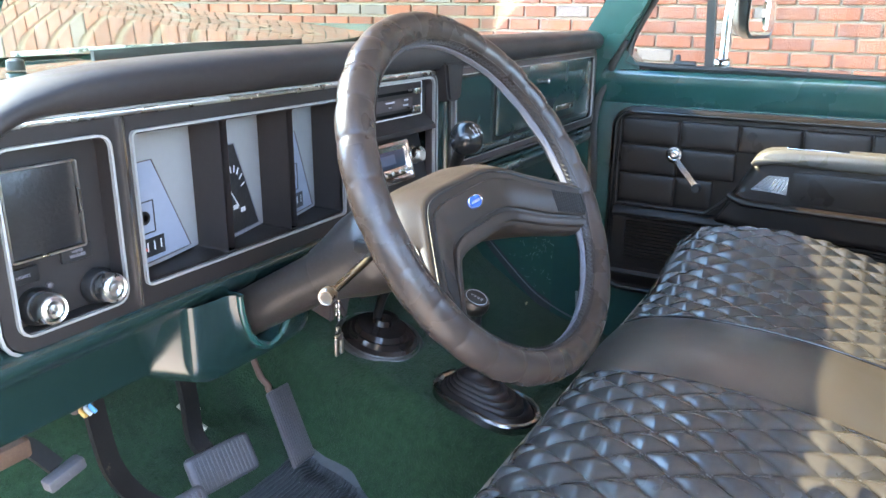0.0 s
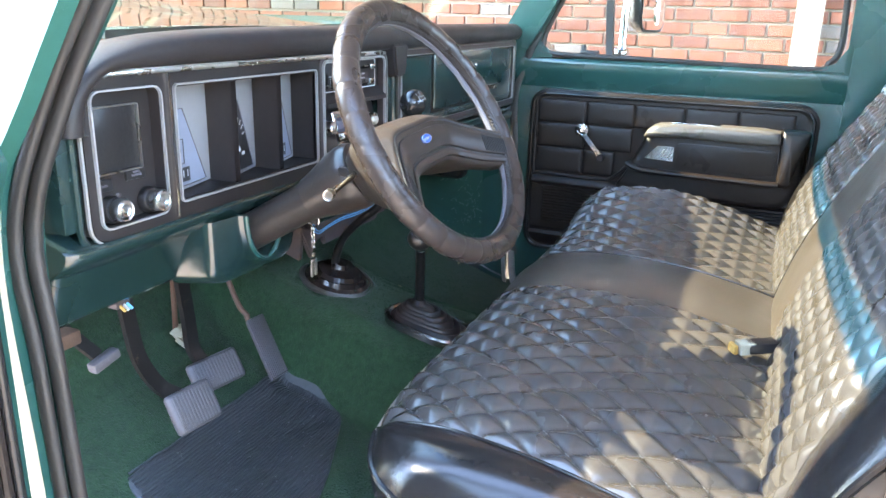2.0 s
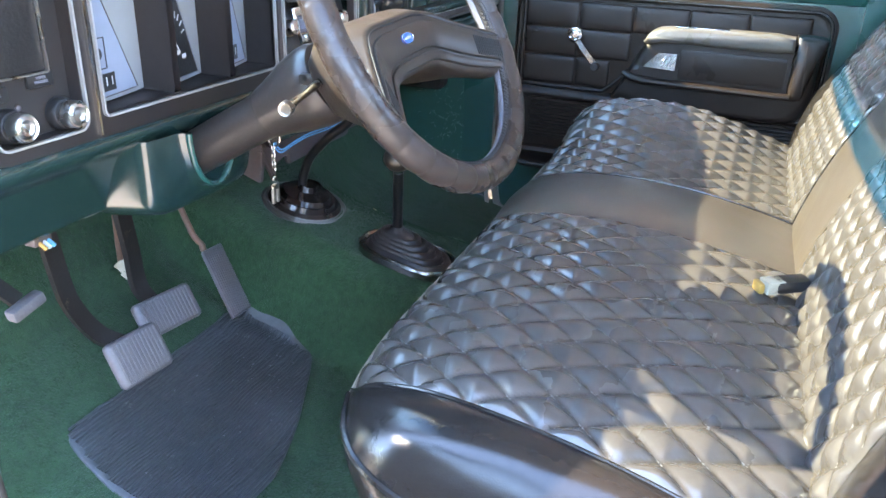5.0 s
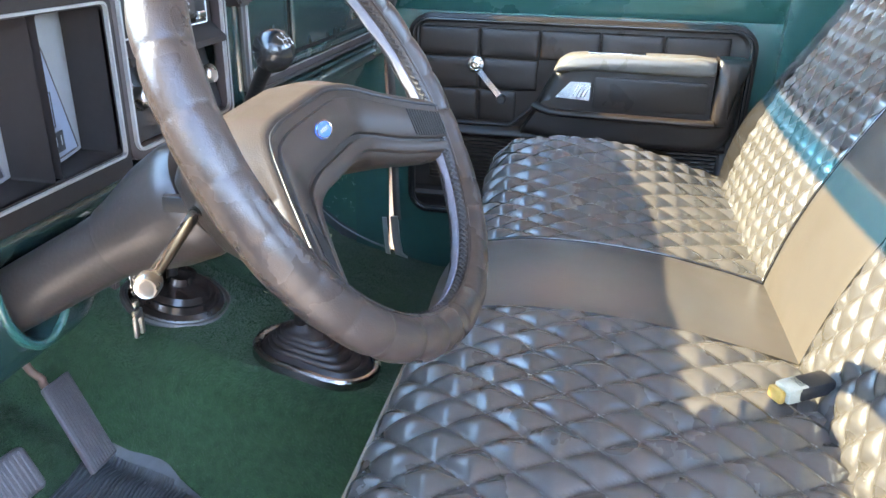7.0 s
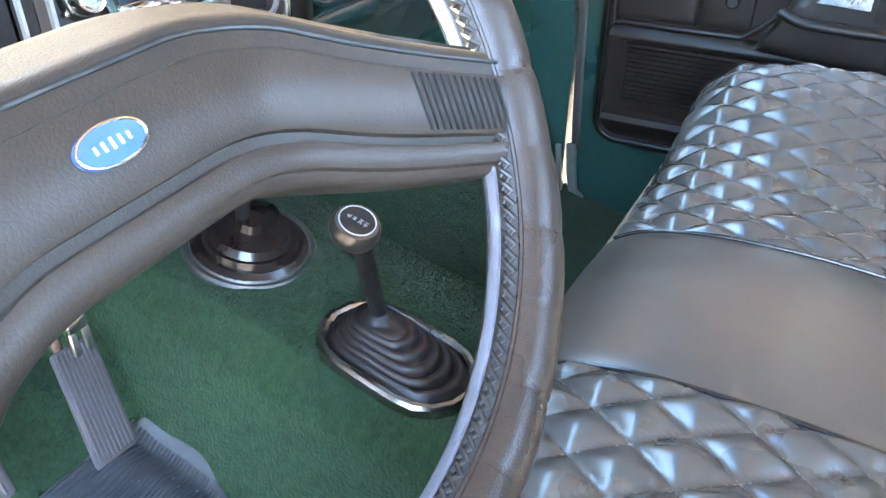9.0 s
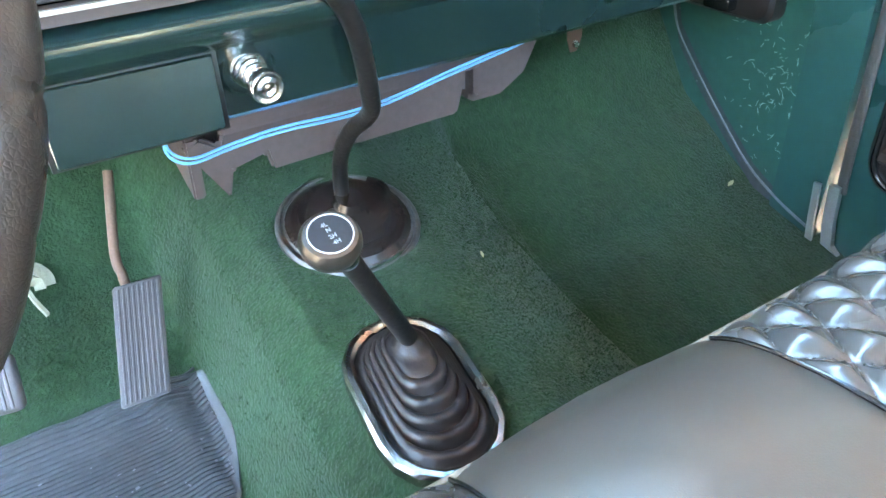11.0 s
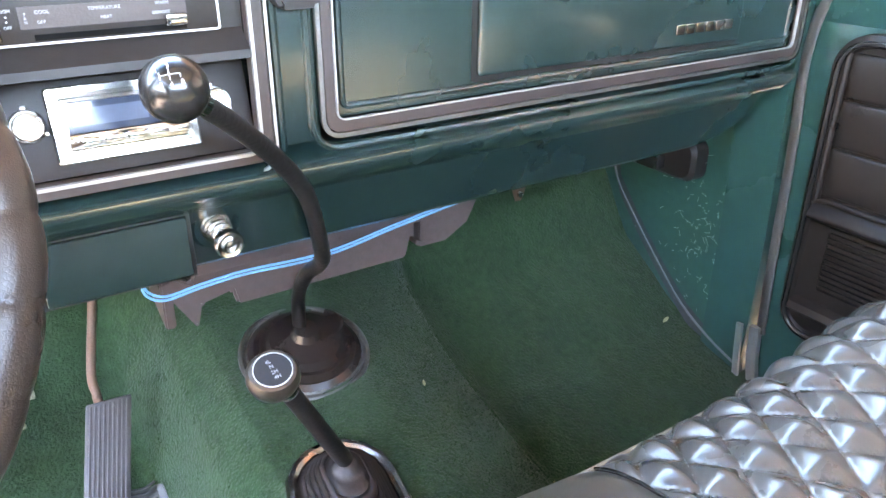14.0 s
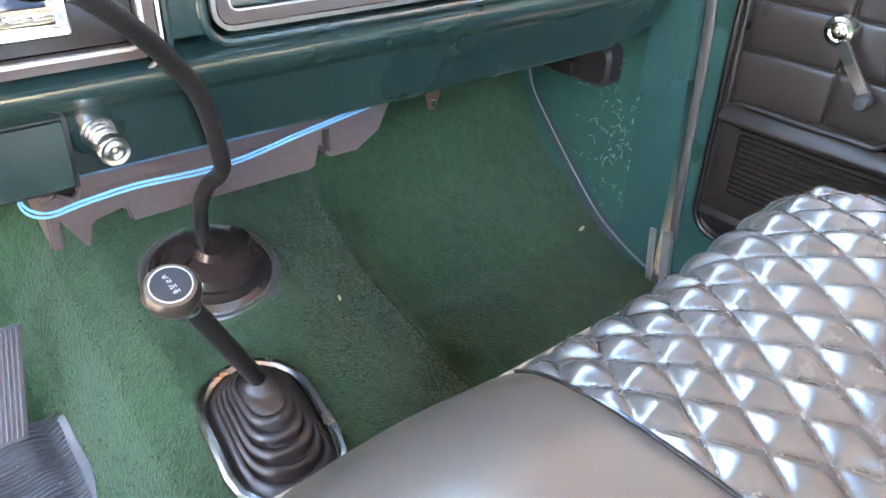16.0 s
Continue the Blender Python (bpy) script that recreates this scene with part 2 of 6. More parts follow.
def finish(name, bm, material, angle=38):
    me = bpy.data.meshes.new(name)
    bm.normal_update()
    bm.to_mesh(me)
    bm.free()
    me.materials.append(material)
    me.shade_smooth()
    me.set_sharp_from_angle(angle=radians(angle))
    return me


def part(name, bm, material, parent, label="", angle=38):
    bm.transform(Matrix.Translation(-ORG[parent]))
    ob = new(name, finish(name, bm, material, angle))
    ob.parent = parent
    ORG[ob] = ORG[parent]
    if label:
        ob["label"] = label
    return ob


def solid(name, bm, material, label, category, kind="", group="", angle=38):
    """A top-level mesh, with its origin at the middle of its base."""
    lo = Vector([min(v.co[i] for v in bm.verts) for i in range(3)])
    hi = Vector([max(v.co[i] for v in bm.verts) for i in range(3)])
    o = Vector(((lo.x + hi.x) / 2, (lo.y + hi.y) / 2, lo.z))
    bm.transform(Matrix.Translation(-o))
    ob = new(name, finish(name, bm, material, angle))
    ob.location = o
    ORG[ob] = o
    return tagged(ob, label, category, group, kind)


def box(c, s, bevel=0.0, seg=2, m=None):
    bm = bmesh.new()
    bmesh.ops.create_cube(bm, size=1)
    bmesh.ops.scale(bm, vec=s, verts=bm.verts)
    if bevel:
        bmesh.ops.bevel(bm, geom=list(bm.edges), offset=min(bevel, min(s) * 0.45), segments=seg, profile=0.5, affect="EDGES")
    if m:
        bm.transform(m)
    bmesh.ops.translate(bm, vec=c, verts=bm.verts)
    return bm


def span(x0, x1, y0, y1, z0, z1, bevel=0.0, seg=2):
    return box(((x0 + x1) / 2, (y0 + y1) / 2, (z0 + z1) / 2), (abs(x1 - x0), abs(y1 - y0), abs(z1 - z0)), bevel, seg)


def join(*bms):
    a = bms[0]
    for b in bms[1:]:
        me = bpy.data.meshes.new("tmp")
        b.to_mesh(me)
        b.free()
        a.from_mesh(me)
        bpy.data.meshes.remove(me)
    return a


def loft(loops, closed=True, caps=True, ring=False):
    """Skin over rows of equally many points."""
    bm = bmesh.new()
    rows = [[bm.verts.new(p) for p in loop] for loop in loops]
    k = len(rows[0])
    pairs = list(zip(rows, rows[1:])) + ([(rows[-1], rows[0])] if ring else [])
    for a, b in pairs:
        for i in range(k if closed else k - 1):
            j = (i + 1) % k
            bm.faces.new((a[i], a[j], b[j], b[i]))
    if caps and closed and not ring:
        bm.faces.new(rows[0][::-1]), bm.faces.new(rows[-1])
    bmesh.ops.recalc_face_normals(bm, faces=bm.faces)
    return bm


def axes(d):
    d = Vector(d).normalized()
    a = d.cross(UP if abs(d.z) < 0.95 else Vector((0, 1, 0))).normalized()
    return d, a, d.cross(a).normalized()


def lathe(profile, o, axis, seg=28, flat=1.0):
    """profile: (radius, height along the axis)."""
    d, a, b = axes(axis)
    o = Vector(o)
    return loft([[o + d * h + (a * math.cos(t) + b * (math.sin(t) * flat)) * max(r, 1e-4) for t in np.linspace(0, 2 * math.pi, seg, endpoint=False)] for r, h in profile])


def rod(p0, p1, r0, r1=None, seg=20):
    p0, p1 = Vector(p0), Vector(p1)
    r1 = r0 if r1 is None else r1
    h = (p1 - p0).length
    e = min(r0, r1, h) * 0.2
    return lathe([(r0 - e, 0), (r0, e), (r1, h - e), (r1 - e, h)], p0, p1 - p0, seg)


def smooth(points, per=6, closed=False):
    """Catmull-Rom through the points."""
    p = [Vector(q) for q in points]
    k = len(p)
    out = []
    for i in range(k if closed else k - 1):
        a, b, c, d = (p[(i + j) % k] if closed else p[min(max(i + j, 0), k - 1)] for j in (-1, 0, 1, 2))
        for s in np.linspace(0, 1, per, endpoint=False):
            out.append(0.5 * (2 * b + (c - a) * s + (2 * a - 5 * b + 4 * c - d) * s * s + (3 * b - a - 3 * c + d) * s**3))
    return out if closed else out + [p[-1]]


def sweep(path, section, closed=False, up=None):
    """Carries a flat outline (pairs) along a path without twisting."""
    p = [Vector(q) for q in path]
    k = len(p)
    loops, a = [], None
    for i in range(k):
        t = ((p[(i + 1) % k] - p[i - 1]) if closed else (p[min(i + 1, k - 1)] - p[max(i - 1, 0)])).normalized()
        if up is not None:
            a = t.cross(Vector(up)).normalized()
        else:
            a = axes(t)[1] if a is None else (a - t * a.dot(t)).normalized()
        b = t.cross(a)
        loops.append([p[i] + a * u + b * v for u, v in section])
    return loft(loops, True, not closed, closed)


def circle(r, seg=10, flat=1.0):
    return [(r * math.cos(t), r * flat * math.sin(t)) for t in np.linspace(0, 2 * math.pi, seg, endpoint=False)]


def rect(w, h):
    return [(-w / 2, -h / 2), (w / 2, -h / 2), (w / 2, h / 2), (-w / 2, h / 2)]


def rrect(x0, x1, z0, z1, r, n=5):
    out = []
    for cx, cz, a0 in ((x1 - r, z1 - r, 0), (x0 + r, z1 - r, 90), (x0 + r, z0 + r, 180), (x1 - r, z0 + r, 270)):
        for a in np.linspace(a0, a0 + 90, n):
            out.append((cx + r * math.cos(radians(a)), cz + r * math.sin(radians(a))))
    return out


def prism(outline, o, ex, ey, depth, bevel=0.0, seg=2):
    """A plate of the outline in the plane of ex and ey, reaching depth along ex x ey."""
    o, ex, ey = Vector(o), Vector(ex), Vector(ey)
    n = ex.cross(ey).normalized() * depth
    base = [o + ex * u + ey * v for u, v in outline]
    bm = loft([base, [q + n for q in base]])
    if bevel:
        bmesh.ops.bevel(bm, geom=[e for e in bm.edges if e.calc_length() > 1e-6 and e.calc_face_angle(0) > 0.6], offset=bevel, segments=seg, affect="EDGES")
    return bm


def ring_plate(outer, inner, y, depth_in=0.0, back=0.02):
    """Front face between two outlines in an x-z plane at y, with an outer flange back and an inner wall in."""
    o = [(x, y + back, z) for x, z in outer], [(x, y, z) for x, z in outer]
    i = [(x, y, z) for x, z in inner], [(x, y + max(depth_in, 0.001), z) for x, z in inner]
    return loft([o[0], o[1], i[0], i[1]], caps=False)


def words(text, o, ex, ey, size, material, parent, name="lettering", depth=0.0004, label=""):
    """Raised lettering in the built-in font, centred on o."""
    cu = bpy.data.curves.new("txt", "FONT")
    cu.body, cu.size, cu.extrude, cu.align_x, cu.align_y, cu.resolution_u = text, size, depth, "CENTER", "CENTER", 3
    tmp = new("txt", cu)
    bpy.context.view_layer.update()
    me = bpy.data.meshes.new_from_object(tmp.evaluated_get(bpy.context.evaluated_depsgraph_get()))
    bm = bmesh.new()
    bm.from_mesh(me)
    bpy.data.objects.remove(tmp), bpy.data.curves.remove(cu), bpy.data.meshes.remove(me)
    ex, ey = Vector(ex).normalized(), Vector(ey).normalized()
    m = Matrix((ex, ey, ex.cross(ey))).transposed().to_4x4()
    m.translation = o
    bm.transform(m)
    return part(name, bm, material, parent, label)


def rounded_line(points, passes=3):
    """Corner cutting of an open line."""
    p = [Vector((*q, 0)) for q in points]
    for _ in range(passes):
        p = [p[0]] + [v for a_, b_ in zip(p, p[1:]) for v in (a_.lerp(b_, 0.25), a_.lerp(b_, 0.75))] + [p[-1]]
    return p


def fbm(x, y, z=0.0, s=1.0):
    return noise.fractal(Vector((x * s, y * s, z * s)), 1.0, 2.0, 4)


def lerp(v, xs, ys):
    return float(np.interp(v, xs, ys))

# ---- the cab's shell ----
def ground_z(y):
    return lerp(y, (-0.7, 0.44, 0.70, 0.86, 0.98, 1.05), (0.0, 0.0, 0.072, 0.175, 0.36, 0.62))


def tunnel_z(y):
    return lerp(y, (-0.7, 0.2, 0.40, 0.55, 0.72, 0.86, 1.0), (0.12, 0.155, 0.186, 0.205, 0.24, 0.29, 0.42))


def floor_z(x, y):
    g, t = ground_z(y), tunnel_z(y)
    w = lerp(x, (-0.165, -0.150, -0.095, -0.05, 0.10, 0.15, 0.22, 0.262, 0.278, 0.300, 0.34), (0, 0.06, 0.82, 1, 1, 0.93, 0.77, 0.64, 0.50, 0.12, 0))
    z = g + max(t - g, 0) * w
    z += 0.004 * fbm(x, y, 0, 6) + 0.0022 * fbm(x, y, 3, 19)
    z += 0.006 * math.exp(-(((x + 0.19 + 0.1 * (y - 0.7)) / 0.02) ** 2)) * lerp(y, (0.5, 0.6), (0, 1))
    return z


nx, ny = 240, 150
xs, ys = np.linspace(-0.79, 0.80, nx), np.linspace(-0.45, 1.06, ny)
top = [[(x, y, floor_z(x, y)) for x in xs] for y in ys]
bm = loft(top, closed=False)
carpet = solid("floor", bm, CARPET, "dark green cut-pile carpet moulded over the floor and transmission tunnel", "floor", "structure", angle=180)
# thin solid underside of the floor pan
bm = loft([[(x, y, ground_z(y) - 0.03) for x in (-0.80, 0.81)] for y in np.linspace(-0.5, 1.07, 30)], closed=False)
solid("floor_pan", bm, BLACK, "dark steel floor pan under the carpet", "floor pan", "structure")

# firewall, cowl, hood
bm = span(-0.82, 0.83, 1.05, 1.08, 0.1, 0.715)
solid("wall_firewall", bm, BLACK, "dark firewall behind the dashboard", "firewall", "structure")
loops = [[(x, y, z - 0.02 * (x / 0.8) ** 2) for x in np.linspace(-0.80, 0.80, 31)] for y, z in ((0.888, 0.750), (0.92, 0.754), (1.0, 0.757), (1.10, 0.760), (1.13, 0.75))]
cowl = thing("cowl_panel", (0, 0.95, 0.76), "glossy green steel cowl panel with a row of louvres", "cowl panel", kind="structure")
part("panel", loft(loops, closed=False), HOODGREEN, cowl, "", 80)
for i in range(9):
    x = -0.62 + i * 0.155
    part("louvre", box((x, 1.05, 0.7575 - 0.02 * (x / 0.8) ** 2), (0.10, 0.012, 0.004), 0.001), HOODGREEN, cowl)
def hood_z(x, y):
    """Flat middle with raised shoulders."""
    f = (y - 1.085) / 1.2
    return 0.761 + 0.062 * f + 0.046 * f * f - 0.01 * max(f - 1, 0) / 0.05 + 0.016 * (0.5 - 0.5 * math.cos(math.pi * min(max((abs(x) - 0.36) / 0.32, 0), 1)))


loops = [[(x, y, hood_z(x, y) - (0.5 if abs(x) > 0.705 else 0)) for x in (-0.71, *np.linspace(-0.70, 0.70, 85), 0.71)] for y in np.linspace(1.085, 2.345, 43)]
for sgn, nm_ in ((-1, "fender_driver"), (1, "fender_passenger")):
    prof_ = [(0.712, 0.64), (0.712, 0.782), (0.75, 0.797), (0.86, 0.778), (0.93, 0.74), (0.965, 0.62), (0.97, 0.1)]
    solid(nm_, loft([[(sgn * x, y, z - 0.01 * ((y - 1.1) / 1.2) ** 2) for x, z in prof_] for y in np.linspace(1.0, 2.40, 8)], closed=False), GREEN, "glossy dark green front fender", "fender", "structure")
front = [[(v[0], 2.37, v[2] - 0.03) for v in loops[-1]], [(v[0], 2.38, 0.45) for v in loops[-1]]]
solid("hood", loft(loops + front, closed=False), HOODGREEN, "glossy dark green steel truck hood", "hood", "structure")

# windshield: clear below, a blue band above
Y0, Z0, Y1, Z1 = 0.8957, 0.748, 0.395, 1.259
def shield(a, b, th=0.005):
    f = lambda s, x: (x, Y0 + (Y1 - Y0) * s - 0.05 * (x / 0.75) ** 2, Z0 + (Z1 - Z0) * s)
    xs_ = np.linspace(-0.735, 0.735, 21)
    rows_ = [[f(s, x) for x in xs_] for s in np.linspace(a, b, 5)]
    lift_ = [[(x, y + th, z + th * 0.7) for x, y, z in r] for r in rows_[::-1]]
    return loft(rows_ + lift_, closed=False, ring=True)


screen = thing("windshield", (0, Y0, Z0), "curved windshield glass with a blue tint band and dark sun strip", "windshield", kind="structure")
for nm, a, b, mt in (("pane", 0.0, 0.6346, SCREEN), ("tint_band", 0.6366, 0.6917, TINT), ("sun_strip", 0.694, 1.0, STRIP)):
    part(nm, shield(a, b), mt, screen)
part("seal", sweep([(x, Y0 - 0.05 * (x / 0.75) ** 2 + 0.004, Z0 - 0.004) for x in np.linspace(-0.74, 0.74, 21)], circle(0.006, 8)), RUBBER, screen, "grey rubber windshield seal")

# roof with its header, rear wall, pillars
solid("ceiling", join(span(-0.76, 0.77, -0.62, 0.38, 1.275, 1.31, 0.015), loft([[(x, y, z) for x in (-0.76, 0.77)] for y, z in ((0.37, 1.28), (0.405, 1.252), (0.425, 1.262), (0.40, 1.30), (0.37, 1.31))], closed=False)), HEADLINER, "painted cab roof with a tan headliner", "roof", "structure")
rear = span(-0.80, 0.81, -0.66, -0.62, -0.05, 0.78)
solid("wall_rear", join(rear, span(-0.80, -0.66, -0.66, -0.62, 0.78, 1.28), span(0.66, 0.81, -0.66, -0.62, 0.78, 1.28), span(-0.66, 0.66, -0.66, -0.62, 1.22, 1.28)), GREEN, "green painted rear cab wall with a window opening", "rear wall", "structure")
w = thing("window_rear", (0, -0.64, 0.78), "clear rear cab window in a rubber seal", "window", kind="structure")
part("pane", span(-0.66, 0.66, -0.643, -0.637, 0.78, 1.22), GLASS, w)
part("seal", sweep([(x, -0.618, z) for x, z in rrect(-0.65, 0.65, 0.79, 1.21, 0.05)], circle(0.012, 8), True), RUBBER, w)


def tapered(points, section, closed=False):
    return sweep(smooth(points, 5), section, closed)


for side, nm in ((-1, "pillar_front_driver"), (1, "pillar_front_passenger")):
    x = 0.80 * side
    post = [(x, 0.60, -0.02), (x, 0.60, 0.30), (x, 0.61, 0.56), (x * 0.985, 0.585, 0.70), (x * 0.96, 0.50, 0.84), (x * 0.93, 0.375, 1.06), (x * 0.92, 0.27, 1.28)]
    solid(nm, tapered(post, rect(0.05, 0.085)), GREEN, "glossy green painted windshield and hinge pillar", "pillar", "structure")
    post = [(x * 1.0, -0.345, -0.05), (x * 1.0, -0.345, 0.5), (x * 0.99, -0.345, 0.75), (x * 0.93, -0.345, 1.29)]
    solid("pillar_rear_driver" if side < 0 else "pillar_rear_passenger", tapered(post, rect(0.06, 0.13)), GREEN, "glossy green painted rear door pillar", "pillar", "structure")
    for y0, y1 in ((-0.40, -0.62),):
        solid("wall_corner_driver" if side < 0 else "wall_corner_passenger", span(side * 0.80, side * 0.77, y0, y1, -0.05, 1.28, 0.01), GREEN, "green painted rear quarter panel of the cab", "quarter panel", "structure")

# ---- bench seat ----


def puff(x, s, size):
    """Height of a padded diamond above its stitching."""
    a, b = x / size[0] + s / size[1], x / size[0] - s / size[1]
    da, db = abs(2 * (a % 1.0) - 1), abs(2 * (b % 1.0) - 1)
    roof = 1 - math.sqrt((max(da, db) ** 2 + 0.02) / 1.02)
    return 0.235 * size[0] * (0.60 * roof ** 0.66 + 0.40 * (abs(math.sin(math.pi * a)) * abs(math.sin(math.pi * b))) ** 0.5)


CUSH = smooth([(0, -0.215, 0.30), (0, -0.19, 0.318), (0, -0.12, 0.336), (0, -0.03, 0.353), (0, 0.07, 0.362), (0, 0.16, 0.361), (0, 0.215, 0.353), (0, 0.252, 0.342), (0, 0.278, 0.326)], 8)
BACK = smooth([(0, -0.175, 0.285), (0, -0.180, 0.33), (0, -0.205, 0.42), (0, -0.238, 0.50), (0, -0.285, 0.59), (0, -0.345, 0.69), (0, -0.41, 0.79), (0, -0.455, 0.845), (0, -0.50, 0.862), (0, -0.54, 0.85)], 8)


class Curve:
    """Arc-length lookup of an outline in the y-z plane; its normal points to the sitter."""

    def __init__(self, pts, flip):
        self.p = np.array([(p.y, p.z) for p in pts])
        self.s = np.r_[0, np.cumsum(np.hypot(*np.diff(self.p, axis=0).T))]
        self.flip = flip

    def at(self, s):
        q = np.array([np.interp(s, self.s, self.p[:, k]) for k in (0, 1)])
        d = np.array([np.interp(s + 0.004, self.s, self.p[:, k]) - np.interp(s - 0.004, self.s, self.p[:, k]) for k in (0, 1)])
        d /= np.linalg.norm(d) + 1e-9
        return q, np.array([-d[1], d[0]]) * self.flip


CU, BA = Curve(CUSH, 1), Curve(BACK, -1)
DIAMONDS = {CU: (0.0485, 0.0715), BA: (0.0423, 0.0550)}  # width and length of a diamond


def corner(x, y, z):
    """Plan rounding of the cushion's front corners."""
    u = max((-0.44 - x) / 0.16, 0)
    return (x, y - 0.020 * u * u * lerp(y, (0.10, 0.30), (0, 1)) * (1 if z < 0.40 else 0), z)


def pad_point(curve, x, s, h):
    q, n = curve.at(s)
    return corner(x, q[0] + n[0] * h, q[1] + n[1] * h)


def flare(s):
    """How far the quilting widens towards the rear of the cushion."""
    return lerp(s, (0, 0.09, 0.22, 0.34, 0.48), (0.066, 0.060, 0.040, 0.022, 0.0))


def ground_h(x, s, x0, x1, s1, bulge=0.004):
    """Height of the stitching above the cushion's outline; a tall crown leans to the door side."""
    u = min(max((x - x0) / (x1 - x0), 0), 1)
    if bulge < 0.01:
        h = max(math.sin(math.pi * u), 0) ** 0.4 * min((s1 - s) / 0.06, 1)
    else:
        h = lerp(u, (0, 0.14, 0.3, 0.46, 0.635, 0.8, 0.92, 1), (0, 0.04, 0.15, 0.33, 0.60, 0.84, 0.88, 0.64)) * min(max((s1 - s) / 0.06, 0), 1) ** 0.6 * lerp(s, (0, 0.10, 0.26, 0.36), (0.08, 0.32, 0.85, 1))
    return bulge * h + 0.0008 * fbm(x, s, 1.3, 9)


def stitches(curve, first, last, s1, wide=0, bulge=0.004, phase=0.0):
    """Short thread stitches along the quilting lines."""
    v, f = [], []
    dx, dy = DIAMONDS[curve]
    for sg in (1, -1):
        for k in range(-18, 32):
            s = 0.012
            while s < s1 - 0.012:
                x0 = first - (flare(s) if wide < 0 else 0)
                x1 = last + (flare(s) if wide > 0 else 0)
                p = []
                for ss in (s, s + 0.0026):
                    x = x0 + (k - sg * (ss - phase) / dy) * (x1 - x0) / round((last - first) / dx)
                    p.append((x, ss))
                if x0 + 0.006 < p[0][0] < x1 - 0.006:
                    q = [Vector(pad_point(curve, x, ss, ground_h(x, ss, x0, x1, s1, bulge) + 0.0009)) for x, ss in p]
                    n = len(v)
                    d = (q[1] - q[0]).normalized()
                    w = d.cross(UP if curve is CU else Vector((0, 1, 0))).normalized() * 0.00045
                    up = w.cross(d).normalized() * 0.0007
                    up = up if up.z + up.y > 0 else -up
                    v += [q[0] - w, q[0] + up, q[0] + w, q[1] - w, q[1] + up, q[1] + w]
                    f += [(n, n + 1, n + 4, n + 3), (n + 1, n + 2, n + 5, n + 4)]
                s += 0.0038
    bm = bmesh.new()
    me = bpy.data.meshes.new("tmp")
    me.from_pydata(v, [], f)
    bm.from_mesh(me)
    bpy.data.meshes.remove(me)
    return bm


def quilt(curve, x0, x1, s0, s1, bulge=0.004, step=0.0031, wide=0, phase=0.0):
    sx = np.linspace(s0, s1, int((s1 - s0) / step))
    first, last = x0, x1
    size = DIAMONDS[curve]
    wide_n = round((x1 - x0) / size[0]) * size[0]
    rows = []
    for s in sx:
        row = []
        x0 = first - (flare(s) if wide < 0 else 0)
        x1 = last + (flare(s) if wide > 0 else 0)
        for x in np.linspace(x0, x1, int((last - first) / step)):
            edge = min((x - x0), (x1 - x), (s1 - s) * 0.7) / 0.012
            h = puff((x - x0) * wide_n / (x1 - x0), s - phase, size) * min(max(edge, 0), 1) ** 0.5 + ground_h(x, s, x0, x1, s1, bulge)
            row.append(pad_point(curve, x, s, h))
        rows.append(row)
    return loft(rows, closed=False)


def plain(curve, x0, x1, s0, s1, fn, nxx=26, nss=90):
    return loft([[pad_point(curve, x, s, fn(x, s)) for x in np.linspace(x0, x1, nxx)] for s in np.linspace(s0, s1, nss)], closed=False)


def rounded(seam, edge, lift, n=14, out=0.8):
    """Skin from a seam to a piping line, level at the seam and falling at the piping."""
    rows = []
    for a, b in zip(seam, edge):
        a, b = Vector(a), Vector(b)
        c = Vector((a.x + (b.x - a.x) * out, (a.y + b.y) / 2 + lift[0], a.z + lift[1])) if lift[2] == 0 else a.lerp(b, 0.6) + Vector(lift[3])
        row = []
        for f in np.linspace(0, 1, n):
            p = a * (1 - f) ** 2 + c * (2 * f * (1 - f)) + b * f * f
            p += Vector((0, 0, 0.0012 * fbm(p.x, p.y, p.z, 14) * f * (1 - f) * 4))
            row.append(p)
        rows.append(row)
    return rows


def spread(points, n):
    """n points at equal steps along a smooth line."""
    p = smooth(points, 8)
    d = np.r_[0, np.cumsum([(b - a).length for a, b in zip(p, p[1:])])]
    return [Vector([float(np.interp(t, d, [q[k] for q in p])) for k in range(3)]) for t in np.linspace(0, d[-1], n)]


XL, XR, BL, BR = -0.592, 0.575, -0.085, 0.150
SC, SB = CU.s[-1], BA.s[-1]
CROWN = 0.059
seat = thing("bench_seat", (0, 0.05, 0.02), "black vinyl bench seat with diamond quilting and plain centre band", "seat")
part("seat_cushion", quilt(CU, XL, BL, 0, SC, wide=-1), QUILT, seat, "diamond-quilted black vinyl driver cushion", 80)
part("seat_cushion", quilt(CU, BR, XR, 0, SC, CROWN, wide=1, phase=0.0175), QUILT, seat, "diamond-quilted black vinyl passenger cushion", 80)
part("cushion_band", plain(CU, BL, BR, 0, SC, lambda x, s: 0.009 * math.sin(math.pi * (x - BL) / (BR - BL)) ** 0.5 + 0.001 * fbm(x, s, 2, 14)), BAND, seat, "plain black vinyl centre band", 80)
for cv, a_, b_, w_ in ((CU, XL, BL, -1), (CU, BR, XR, 1), (BA, XL, BL, 0), (BA, BR, XR, 0)):
    tagged(part("stitching", stitches(cv, a_, b_, cv.s[-1], w_, CROWN if w_ > 0 else 0.004, 0.0175 if w_ > 0 else 0.0), THREAD, seat), kind="stuff")
part("seat_back", quilt(BA, XL, BL, 0.0, SB), QUILT, seat, "diamond-quilted black vinyl driver backrest", 80)
